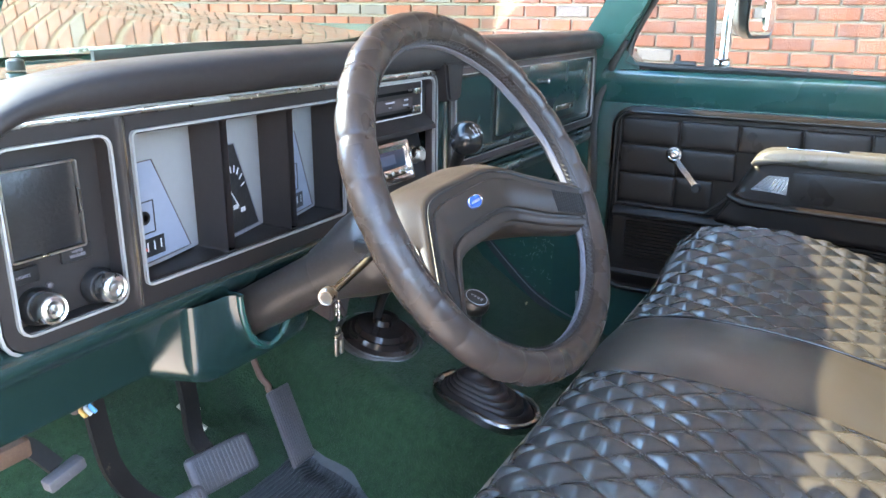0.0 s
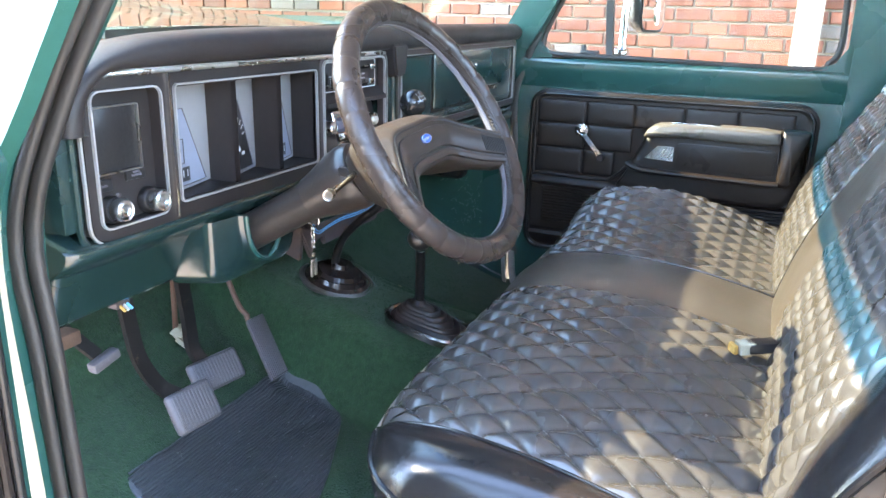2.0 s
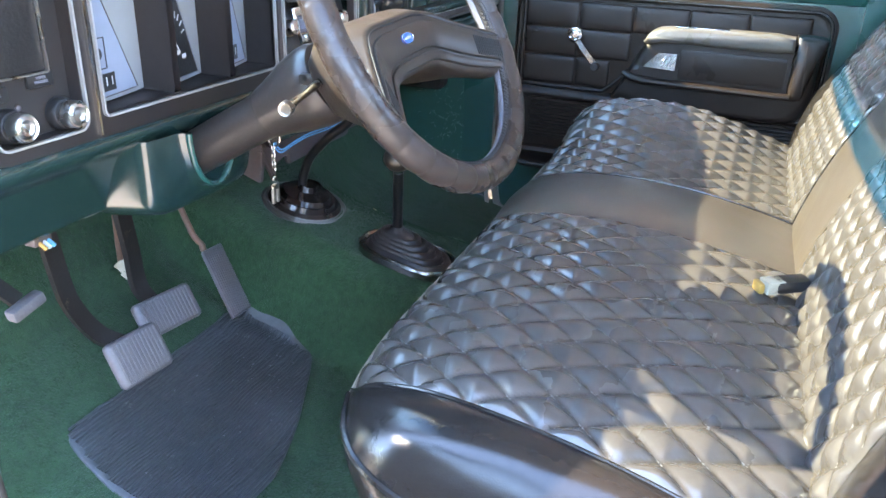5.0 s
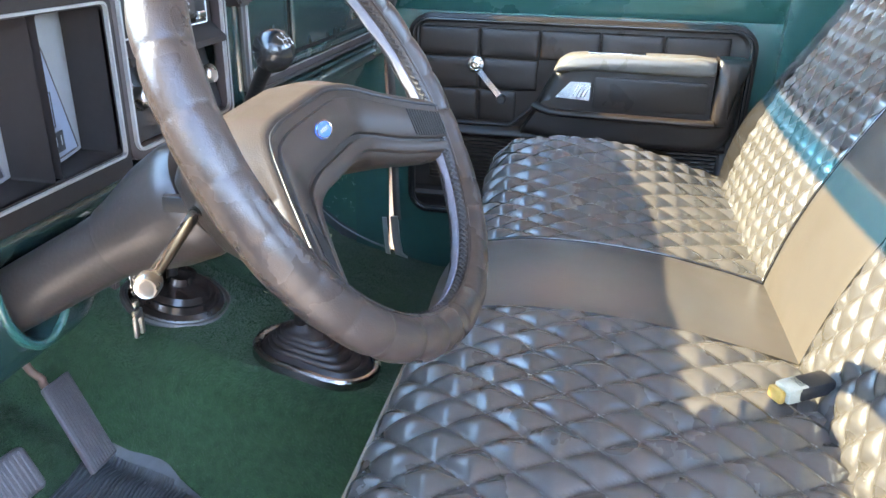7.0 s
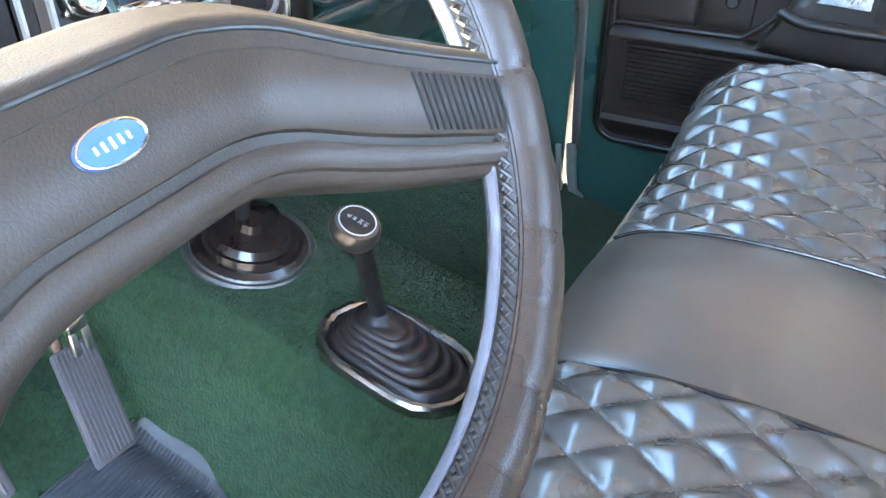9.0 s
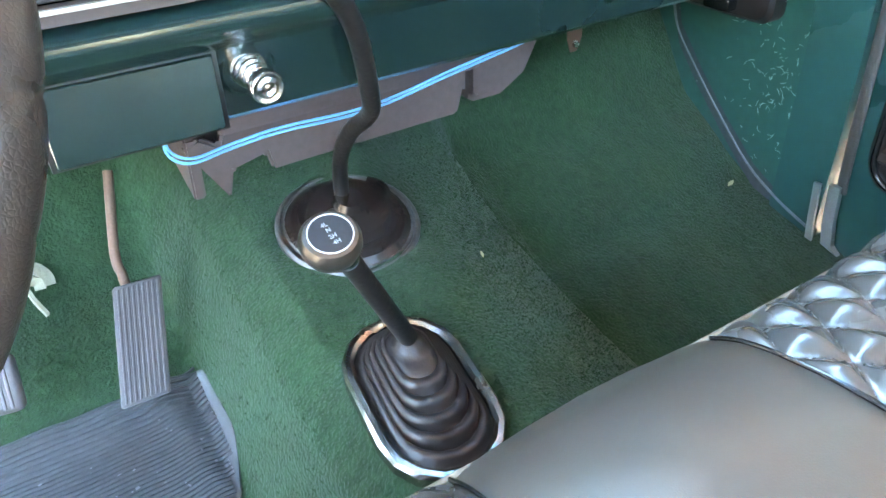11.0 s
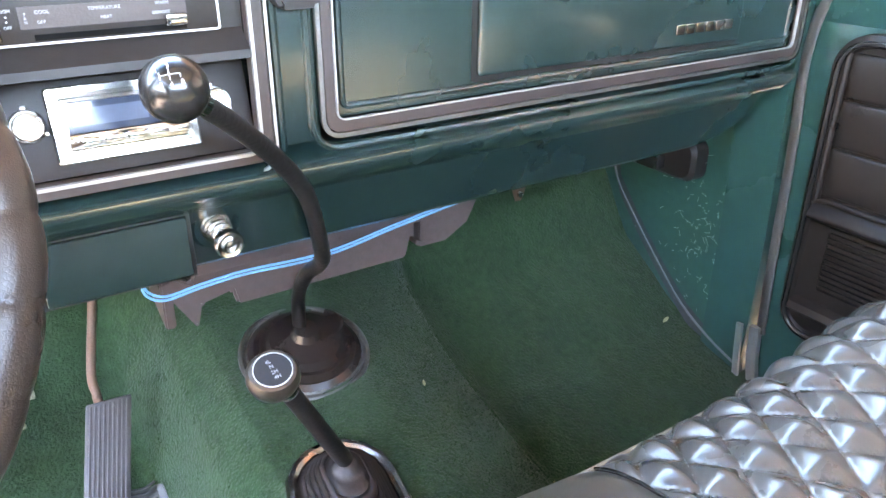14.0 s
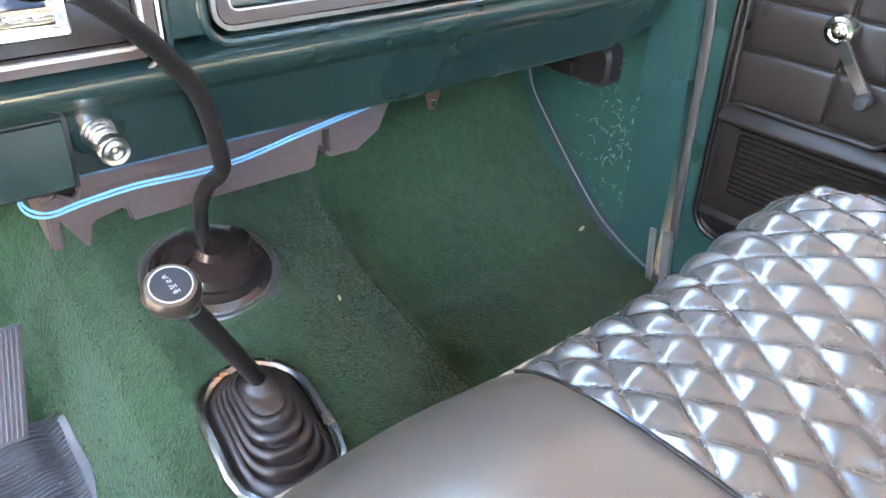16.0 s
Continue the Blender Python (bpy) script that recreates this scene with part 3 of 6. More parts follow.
part("seat_back", quilt(BA, BR, XR, 0.0, SB), QUILT, seat, "diamond-quilted black vinyl passenger backrest", 80)
part("back_band", plain(BA, BL, BR, 0, SB, lambda x, s: 0.008 * math.sin(math.pi * (x - BL) / (BR - BL)) ** 0.5 + 0.001 * fbm(x, s, 2, 14)), BAND, seat, "plain black vinyl centre band", 80)
for x in (BL, BR):
    for cv in (CU, BA):
        part("piping", sweep([pad_point(cv, x, s, 0.002) for s in np.linspace(0.0, cv.s[-1], 70)], circle(0.0019, 8)), VINYL, seat)

for side, inner, outer in ((-1, XL, -0.70), (1, XR, 0.685)):
    m = -side * 1.0
    fx_ = lambda x: x if side < 0 else -x - 0.016
    s_list = np.linspace(0, SC, 60)
    seam = [pad_point(CU, inner + side * flare(s), s, ground_h(1, s, 0, 1, SC, CROWN) if side > 0 else 0.0) for s in s_list]
    f0 = Vector(seam[-1])
    edge = spread([(fx_(x), y, z) for x, y, z in ((-0.682, -0.225, 0.274), (-0.699, -0.155, 0.272), (-0.703, -0.043, 0.272), (-0.702, 0.075, 0.285), (-0.690, 0.165, 0.301), (-0.674, 0.212, 0.311), (-0.650, 0.240, 0.318), (-0.622, 0.255, 0.322))] + [f0 + Vector((0, 0.004, -0.003))], 60)
    part("cushion_bolster", loft(rounded(seam, edge, (0.0, 0.012, 0)), closed=False), VINYL, seat, "smooth black vinyl cushion end", 80)
    part("piping", sweep(edge, circle(0.0042, 8)), VINYL, seat, "black welt piping")
    # boxing below the piping, tucked under at its foot
    rows2 = []
    for g in np.linspace(0, 1, 18):
        row = []
        for e in edge:
            f = max((e.y - 0.06) / 0.2, 0)
            b = Vector((e.x - side * (0.030 + 0.01 * f), e.y - 0.045 * f, lerp(e.y, (-0.22, -0.06, 0.0, 0.114, 0.176, 0.238, 0.27), (0.150, 0.116, 0.118, 0.136, 0.170, 0.215, 0.235))))
            q = e.lerp(b, g)
            q.x += side * (0.024 * max(math.sin(math.pi * min(g * 1.05, 1)), 0) ** 0.8 - 0.012 * g ** 4) * (1 - 0.6 * min(f, 1)) + 0.0012 * fbm(q.y, q.z, 1, 12)
            q.y += 0.016 * min(f, 1) * math.sin(math.pi * min(g * 1.05, 1))
            row.append(q)
        rows2.append(row)
    part("cushion_side", loft(rows2, closed=False), VINYL, seat, "smooth black vinyl boxing", 80)
    part("seam", sweep([Vector(p) + Vector((0, 0, 0.0012)) for p in seam], circle(0.0018, 6)), VINYL, seat)
    # backrest end, rounded at its foot
    n_ = 80
    edge = spread([(fx_(x), y, z) for x, y, z in ((-0.690, -0.285, 0.268), (-0.697, -0.253, 0.264), (-0.70, -0.226, 0.268), (-0.70, -0.204, 0.287), (-0.70, -0.196, 0.318), (-0.70, -0.200, 0.375), (-0.70, -0.220, 0.442), (-0.70, -0.258, 0.505), (-0.70, -0.312, 0.59), (-0.695, -0.375, 0.69), (-0.68, -0.435, 0.78), (-0.655, -0.482, 0.835), (-0.63, -0.525, 0.842))], n_)
    seam = [pad_point(BA, inner, SB * max((k / (n_ - 1) - 0.10) / 0.90, 0), 0.0) for k in range(n_)]
    part("back_bolster", loft(rounded(seam, edge, (0, 0, 1, (side * 0.022, 0.024, 0.004))), closed=False), VINYL, seat, "smooth black vinyl backrest end", 80)
    part("piping", sweep(edge, circle(0.0042, 8)), VINYL, seat)
    cap = []
    for g in np.linspace(0, 1, 10):
        cap.append([Vector((e.x + side * (0.010 * math.sin(math.pi * min(g * 1.6, 1)) - 0.006 * g), e.y + (min(-0.42, e.y - 0.02) - e.y) * g, e.z + 0.02 * g)) for e in edge])
    part("back_side", loft(cap, closed=False), VINYL, seat, "smooth brownish-black vinyl end panel", 80)

# front boxing and its welt
front = [Vector(pad_point(CU, x, SC, 0.0)) for x in np.linspace(-0.594, 0.577, 60)]
part("piping", sweep([p + Vector((0, 0.001, 0.0015)) for p in front], circle(0.0026, 8)), WELT, seat, "worn tan welt along the front edge")
part("cushion_front", loft([[p + Vector((0, 0.010 * math.sin(math.pi * g) - 0.10 * g * g, -0.085 * g)) for p in front] for g in np.linspace(0, 1, 10)], closed=False), VINYL, seat, "smooth black vinyl front boxing")
part("back_panel", loft([[(x, -0.545 + 0.12 * g, 0.85 - 0.58 * g) for x in (-0.66, 0.65)] for g in np.linspace(0, 1, 6)], closed=False), VINYL, seat)
part("seat_frame", span(-0.50, 0.48, -0.20, 0.10, 0.09, 0.15, 0.01), STEELBLK, seat, "dark steel seat frame")
for x in (-0.46, 0.44):
    part("seat_track", span(x - 0.025, x + 0.025, -0.25, 0.06, -0.003, 0.095, 0.006), STEELBLK, seat)
# hinge strap with its bolt
strap = smooth([(-0.700, -0.045, 0.165), (-0.708, -0.075, 0.155), (-0.714, -0.11, 0.143), (-0.714, -0.145, 0.143), (-0.712, -0.19, 0.167), (-0.708, -0.225, 0.208), (-0.70, -0.250, 0.258)], 6)
st = part("hinge_strap", sweep(strap, rect(0.021, 0.006), up=(1, 0, 0)), DULL, seat, "chromed backrest hinge strap")
flap = spread([(-0.70, -0.12, 0.140), (-0.702, -0.16, 0.124), (-0.70, -0.20, 0.122), (-0.695, -0.225, 0.135), (-0.690, -0.242, 0.175), (-0.688, -0.25, 0.22)], 24)
part("cover_flap", loft([[p.lerp(Vector((-0.675, -0.16, 0.215)), f) - Vector((0.014 * math.sin(math.pi * f), 0, 0)) for p in flap] for f in np.linspace(0, 1, 8)], closed=False), VINYL, seat, "loose vinyl flap behind the strap", 80)
part("washer", lathe([(0.021, 0), (0.021, 0.006), (0.017, 0.008), (0.009, 0.008)], (-0.700, -0.052, 0.157), (-1, 0, 0), 20), DULL, st)
part("bolt", lathe([(0.010, 0.004), (0.010, 0.012), (0.006, 0.012), (0.005, 0.007), (0.0, 0.007)], (-0.702, -0.052, 0.157), (-1, 0, 0), 14), DULL, st)

# buckle that lies on the cushion
plug = thing("seat_belt_buckle", (-0.206, -0.12, 0.345), "black buckle with a cream and orange end on the quilted cushion", "seat belt buckle")
bd = Vector((0.03, -0.055, 0.004)).normalized()
bx = bd.cross(UP).normalized()
def along(c, s, bevel, m=None):
    q = Matrix((bx, bd, bx.cross(bd))).transposed().to_4x4()
    return box(c, s, bevel, 2, q)
B0 = Vector((-0.206, -0.119, 0.356))
part("body", along(B0 + bd * 0.045, (0.026, 0.05, 0.018), 0.005), BLACK, plug)
part("window", along(B0 + bd * 0.022, (0.024, 0.026, 0.018), 0.003), CLIPCREAM, plug, "pale cream plastic window")
part("tip", along(B0 + bd * 0.003, (0.020, 0.008, 0.015), 0.003), ORANGE, plug, "orange plastic tip")
part("cable", sweep(smooth([B0 + bd * 0.06, B0 + bd * 0.09 + Vector((0.004, 0, -0.006)), B0 + bd * 0.115 + Vector((0, 0, -0.016)), B0 + bd * 0.14 + Vector((-0.005, 0, -0.035))], 5), circle(0.009, 10)), BLACK, plug)

# ---- dashboard ----
F = 0.560  # y of the face
dash = thing("dashboard", (0.0, 0.62, 0.45), "green steel dashboard with black padded top and chrome-edged bezels", "dashboard")
X0, X1 = -0.757, 0.775


def bar(profile, xs_):
    return loft([[(x, y, z) for y, z in profile] for x in xs_], caps=True)


# padded top: a thick rounded lip over the bezels, turned down round the driver's end
arch_in = smooth([(X1, 0.57, 0.750), (0.3, 0.57, 0.7475), (-0.3, 0.57, 0.7475), (-0.60, 0.57, 0.7475), (-0.668, 0.57, 0.746), (-0.697, 0.57, 0.738), (-0.715, 0.57, 0.720), (-0.722, 0.57, 0.700), (-0.724, 0.57, 0.682)], 6)
arch_out = smooth([(X1, 0.57, 0.792), (0.3, 0.57, 0.7925), (-0.3, 0.57, 0.7915), (-0.56, 0.57, 0.786), (-0.66, 0.57, 0.773), (-0.715, 0.57, 0.752), (-0.742, 0.57, 0.728), (-0.754, 0.57, 0.703), (-0.757, 0.57, 0.682)], 6)
loops = []
for a, b in zip(arch_in, arch_out):
    row = []
    for f, y in ((0.0, 0.585), (0.0, 0.556), (0.03, 0.549), (0.12, 0.544), (0.3, 0.540), (0.5, 0.539), (0.68, 0.541), (0.82, 0.546), (0.92, 0.553), (0.98, 0.563), (1.0, 0.577)):
        q = a.lerp(b, f)
        row.append((q.x, y, q.z))
    for y, dz in ((0.60, -0.001), (0.64, -0.008), (0.72, -0.022), (0.80, -0.034), (0.893, -0.046)):
        row.append((b.x, y, b.z + dz))
    loops.append(row)
part("dash_pad", loft(loops, closed=False), PAD, dash, "black padded dash top with a thick rounded lip", 70)
part("pad_underside", loft([[(p.x, y, p.z) for p in (arch_in[-1], arch_out[-1])] for y in (0.585, 0.562, 0.546, 0.541)], closed=False), PAD, dash)
# drop-down between the two bezels
part("pad_drop", prism([(-0.030, 0.06), (0.030, 0.06), (0.022, 0.012), (0.018, 0.0), (-0.016, 0.0), (-0.022, 0.012)], (0.012, 0.566, 0.698), (1, 0, 0), (0, 0, 1), 0.03, 0.004), PAD, dash)

# painted steel body: ridge under the bezels, sweeping down and back
body = [(0.64, 0.735), (F + 0.060, 0.730), (F + 0.060, 0.5785), (F + 0.002, 0.5585), (F - 0.006, 0.556), (F - 0.010, 0.552), (F - 0.0105, 0.548), (F - 0.009, 0.543), (F - 0.005, 0.537), (F + 0.001, 0.531), (F + 0.010, 0.525), (F + 0.021, 0.519), (F + 0.030, 0.50), (F + 0.040, 0.47), (F + 0.046, 0.455), (F + 0.056, 0.448), (F + 0.075, 0.448), (F + 0.095, 0.46), (F + 0.10, 0.735)]
loops = []
for x in [X0, X0 + 0.006, X0 + 0.02, *np.linspace(-0.68, 0.68, 34), X1 - 0.04, X1 - 0.012, X1]:
    e = max(min((x - X0) / 0.012, (X1 - x) / 0.03, 1), 0)
    lift = 0.045 * max((x - 0.62) / 0.155, 0) ** 2
    loops.append([(x, y + (1 - e) * 0.012, z + (lift if z < 0.52 else 0)) for y, z in body])
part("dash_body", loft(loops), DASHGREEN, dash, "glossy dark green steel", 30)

# flared housing round the steering column, with a lipped opening
def pod(y, hw, zb, p, zt=0.538, cx=-0.440):
    out_ = []
    for t in np.linspace(math.pi, 2 * math.pi, 29):
        c, s = math.cos(t), abs(math.sin(t))
        out_.append((cx + hw * math.copysign(abs(c) ** (2 / p), c), y, zt - (zt - zb) * s ** (2 / p)))
    return out_


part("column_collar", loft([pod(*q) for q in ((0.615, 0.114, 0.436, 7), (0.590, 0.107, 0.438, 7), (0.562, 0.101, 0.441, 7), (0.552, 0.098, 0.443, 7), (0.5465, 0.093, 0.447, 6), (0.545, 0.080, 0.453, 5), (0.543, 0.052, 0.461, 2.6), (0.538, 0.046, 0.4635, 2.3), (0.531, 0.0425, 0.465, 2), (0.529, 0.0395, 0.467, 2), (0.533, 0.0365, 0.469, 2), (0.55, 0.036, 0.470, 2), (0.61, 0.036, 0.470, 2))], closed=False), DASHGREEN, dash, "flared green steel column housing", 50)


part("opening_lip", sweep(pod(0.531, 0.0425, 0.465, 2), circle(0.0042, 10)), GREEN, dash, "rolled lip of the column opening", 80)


def chrome_line(x0, x1, z0, z1, r, y, w, name="chrome_trim", closed=True, mt=None):
    return part(name, sweep([(x, y, z) for x, z in rrect(x0, x1, z0, z1, r)], rect(w, 0.004), closed, up=(0, 1, 0)), mt or TRIM, dash)


# painted face between and beyond the bezels
part("face_strip", span(-0.012, 0.034, F + 0.001, F + 0.06, 0.573, 0.750, 0.003), DASHGREEN, dash)
part("face_strip", span(0.757, X1 - 0.004, F + 0.003, F + 0.06, 0.573, 0.750, 0.003), DASHGREEN, dash)
part("face_strip", span(X0 + 0.004, -0.724, F + 0.002, F + 0.06, 0.573, 0.69, 0.003), DASHGREEN, dash)
# instrument bezel in three sections
LX0, LX1, GX1, CX1 = -0.722, -0.590, -0.250, -0.016
part("bezel", ring_plate([(min(x, LX1), z) for x, z in rrect(LX0, LX1 + 0.03, 0.556, 0.742, 0.022)], rrect(-0.708, -0.606, 0.572, 0.724, 0.010), F - 0.006, 0.02), BEZEL, dash, "matte black instrument bezel")
part("bezel", ring_plate(rrect(LX1 + 0.001, GX1, 0.556, 0.742, 0.0005), rrect(-0.578, -0.264, 0.580, 0.722, 0.004), F - 0.006, 0.004, 0.05), BEZEL, dash, "matte black gauge bezel")
part("bezel", ring_plate(rrect(GX1 + 0.001, CX1, 0.565, 0.745, 0.014), rrect(-0.238, -0.030, 0.577, 0.735, 0.010), F - 0.006, 0.010), BROWNSTRIP, dash, "dark brown centre bezel")
chrome_line(LX0 - 0.003, CX1 + 0.003, 0.553, 0.746, 0.024, F - 0.004, 0.0028)
chrome_line(-0.710, -0.604, 0.570, 0.726, 0.012, F - 0.008, 0.0022)
chrome_line(-0.581, -0.261, 0.577, 0.725, 0.006, F - 0.008, 0.0022)
chrome_line(-0.240, -0.028, 0.575, 0.737, 0.012, F - 0.008, 0.003)
part("chrome_divider", span(LX1 - 0.0012, LX1 + 0.0012, F - 0.010, F - 0.002, 0.560, 0.740), CHROME, dash)
part("top_trim", span(LX0 + 0.01, CX1 - 0.01, F - 0.010, F - 0.004, 0.7405, 0.7455, 0.001), SATIN, dash, "satin metal strip")

# switch section: blanking plate, labels, knobs
part("switch_panel", span(-0.708, -0.606, F + 0.010, F + 0.016, 0.572, 0.724), BEZEL, dash)
part("blanking_plate", span(-0.700, -0.634, F + 0.0045, F + 0.0105, 0.632, 0.706, 0.001), BLACK, dash, "flat black blanking plate")
chrome_line(-0.701, -0.633, 0.631, 0.707, 0.002, F + 0.003, 0.0016, mt=SATIN)
for lx, lz, t in ((-0.692, 0.617, "LIGHTS"), (-0.640, 0.624, "WIPER\nWASHER")):
    lb = part("switch_label", span(lx - 0.015, lx + 0.015, F + 0.006, F + 0.0105, lz - 0.007, lz + 0.007, 0.001), BLACK, dash)
    words(t, (lx, F + 0.0055, lz), (1, 0, 0), (0, 0, 1), 0.0040, GREY, lb)
part("indicator", lathe([(0.003, 0), (0.003, 0.003), (0.0015, 0.004)], (-0.668, F + 0.0105, 0.602), (0, -1, 0), 12), BROWN, dash)


def dash_knob(c, r=0.0135, stem=0.022, d=(0, -1, 0.08), mt=KNOBFACE):
    k = part("knob", lathe([(r * 0.9, stem), (r, stem + 0.002), (r, stem + 0.012), (r * 0.93, stem + 0.014), (r * 0.8, stem + 0.013), (r * 0.55, stem + 0.0145), (r * 0.3, stem + 0.013), (0, stem + 0.014)], c, d, 28), mt, dash, "turned chrome knob")
    part("stem", lathe([(r * 0.75, 0), (r * 0.7, stem * 0.5), (r * 0.5, stem * 0.55), (r * 0.5, stem + 0.002)], c, d, 18), BLACK, k)
    return k


for kx_ in (-0.684, -0.624):
    part("knob_base", lathe([(0.0165, 0), (0.0165, 0.006), (0.014, 0.010), (0.010, 0.011)], (kx_, F + 0.008, 0.588), (0, -1, 0.08), 24), BLACK, dash)
dash_knob((-0.684, F + 0.008, 0.588), 0.0135, 0.012)
dash_knob((-0.624, F + 0.008, 0.588), 0.0135, 0.012)

# gauges: three deep wells with silver plates
for k, (a, b) in enumerate(((-0.578, -0.470), (-0.460, -0.365), (-0.355, -0.264))):
    well = loft([[(x, y, z) for x, z in rrect(a, b, 0.580, 0.722, 0.003)] for y in (F - 0.0055, F + 0.052)], caps=False)
    part("gauge_well", well, BEZEL, dash, "deep black gauge well")
    part("gauge_plate", loft([[(a + (b - a) * u, F + 0.020 + 0.020 * u ** 1.4, z) for u in np.linspace(0, 1, 8)] for z in (0.582, 0.721)], closed=False), SILVER, dash, "satin silver gauge surround")
    gx0, gz0, gz1 = a + 0.004, 0.588, 0.690
    wid = lambda z: (b - a) * (0.80 - 0.46 * (z - gz0) / (gz1 - gz0))
    gy = lambda x: F + 0.020 + 0.020 * max((x - a) / (b - a), 0) ** 1.4
    rows_ = [[(gx0 + wid(z) * u, gy(gx0 + wid(z) * u) - 0.0028, z) for u in np.linspace(0, 1, 9)] for z in (gz0, (gz0 + gz1) / 2, gz1)]
    g = part("gauge_face", loft(rows_ + [[(x, y + 0.002, z) for x, y, z in r] for r in rows_[::-1]], closed=False, ring=True), (GAUGE, BLACK, GAUGE)[k], dash, ("pale blue-grey fuel gauge", "black speedometer face", "pale blue-grey gauge")[k])
    rim_ = [(x, y - 0.0004, z) for x, y, z in rows_[0]] + [(x, y - 0.0004, z) for x, y, z in rows_[2][::-1]]
    part("outline", sweep(rim_, rect(0.0010, 0.0010), True, up=(0, 1, 0)), BROWN if k != 1 else GREY, g)

    def flat(nm, x, z, w_, h_, mt, ang=0.0, lb=""):
        yaw = math.atan2(gy(x + 0.004) - gy(x - 0.004), 0.008)
        return part(nm, box((x, gy(x) - 0.0034, z), (w_, 0.0006, h_), 0, m=Matrix.Rotation(yaw, 4, "Z") @ Matrix.Rotation(ang, 4, "Y")), mt, g, lb)

    if k == 1:
        for q in range(8):
            ang = radians(-70 + q * 20)
            flat("mark", gx0 + 0.026 + 0.020 * math.sin(ang), 0.630 + 0.032 * math.cos(ang), 0.0016, 0.008, WHITE, ang)
        for q in range(3):
            flat("number_bar", gx0 + 0.014 + q * 0.014, 0.612 + 0.006 * (q % 2), 0.009, 0.005, WHITE)
        flat("needle", gx0 + 0.024, 0.632, 0.0014, 0.036, WHITE, radians(-35))
    else:
        flat("label_block", gx0 + 0.024, 0.603, 0.040, 0.019, BLACK)
        for q in range(4):
            flat("mark", gx0 + 0.010 + q * 0.0095, 0.604, 0.0014, 0.009, WHITE).location.y -= 0.0006
        for dx, dz, w_, h_ in ((0, 0.016, 0.028, 0.0012), (0, -0.016, 0.028, 0.0012), (-0.014, 0, 0.0012, 0.032), (0.014, 0, 0.0012, 0.032)):
            flat("icon_frame", gx0 + 0.019 + dx, 0.634 + dz, w_, h_, BLACK)
        part("icon", lathe([(0.007, 0), (0.007, 0.0008), (0.0042, 0.0008), (0.0042, 0)], (gx0 + 0.019, gy(gx0 + 0.019) - 0.003, 0.634), (0, -1, 0), 18), BLACK, g)
        if k == 0:
            flat("needle", gx0 + 0.012, 0.608, 0.0018, 0.018, RED, radians(-40), "red needle").location.y -= 0.001

# centre stack: heater controls above a chrome radio
part("stack_panel", span(-0.238, -0.030, F + 0.006, F + 0.014, 0.657, 0.735), BEZEL, dash)
part("stack_back", span(-0.240, -0.028, F + 0.034, F + 0.040, 0.574, 0.668), SLOT, dash, "dark recess behind the radio plate")
part("stack_hood", bar([(F + 0.006, 0.684), (F - 0.002, 0.676), (F - 0.012, 0.668), (F - 0.013, 0.661), (F + 0.006, 0.657)], (-0.237, -0.031)), BEZEL, dash)
heat = part("heater_panel", span(-0.226, -0.050, F + 0.001, F + 0.0065, 0.684, 0.734, 0.001), BEZEL, dash, "dark heater control panel with white lettering")
part("outline", sweep([(x, F + 0.0005, z) for x, z in rrect(-0.225, -0.051, 0.685, 0.733, 0.002)], rect(0.0016, 0.0012), True, up=(0, 1, 0)), WHITE, heat, "white outline")
for a, b, z in ((-0.1905, -0.078, 0.7195), (-0.1898, -0.078, 0.6895)):
    part("slot", span(a, b, F + 0.0003, F + 0.0015, z - 0.0022, z + 0.0022), SLOT, heat)
part("slot", span(-0.2182, -0.2142, F + 0.0003, F + 0.0015, 0.690, 0.7155), SLOT, heat)
part("label_strip", span(-0.1978, -0.0765, F + 0.0006, F + 0.0014, 0.6960, 0.7118), BROWNSTRIP, heat)
for t, x, z, sz in (("TEMPERATURE", -0.1382, 0.7078, 0.0036), ("HEAT", -0.1377, 0.7010, 0.0034), ("COOL", -0.1817, 0.7076, 0.0036), ("OFF", -0.1832, 0.7005, 0.0034), ("WARM", -0.0953, 0.7085, 0.0035), ("DEFROST", -0.0965, 0.7013, 0.0033), ("HIGH", -0.2063, 0.7096, 0.0034), ("OFF", -0.2060, 0.6979, 0.0032), ("F\nA\nN", -0.1935, 0.7035, 0.0029)):
    words(t, (x, F - 0.0001, z), (1, 0, 0), (0, 0, 1), sz, FADED, heat)
for z in (0.7055, 0.7020):
    part("dot", lathe([(0.0007, 0), (0.0005, 0.0005)], (-0.2060, F + 0.0005, z), (0, -1, 0), 8), WHITE, heat)


def lever_tip(c, w, h, name="lever_tip"):
    lv = part(name, box(Vector(c) + Vector((0, -0.012, 0)), (w, 0.007, h), 0.0018), CHROME, heat, "chrome slider tip")
    part("blade", box(Vector(c) + Vector((0, -0.004, 0)), (w * 0.5, 0.014, 0.0016), 0.0004), SATIN, lv)


lever_tip((-0.0845, F, 0.7215), 0.017, 0.009)
lever_tip((-0.0885, F, 0.6970), 0.017, 0.009)
lever_tip((-0.2160, F, 0.6955), 0.008, 0.012)

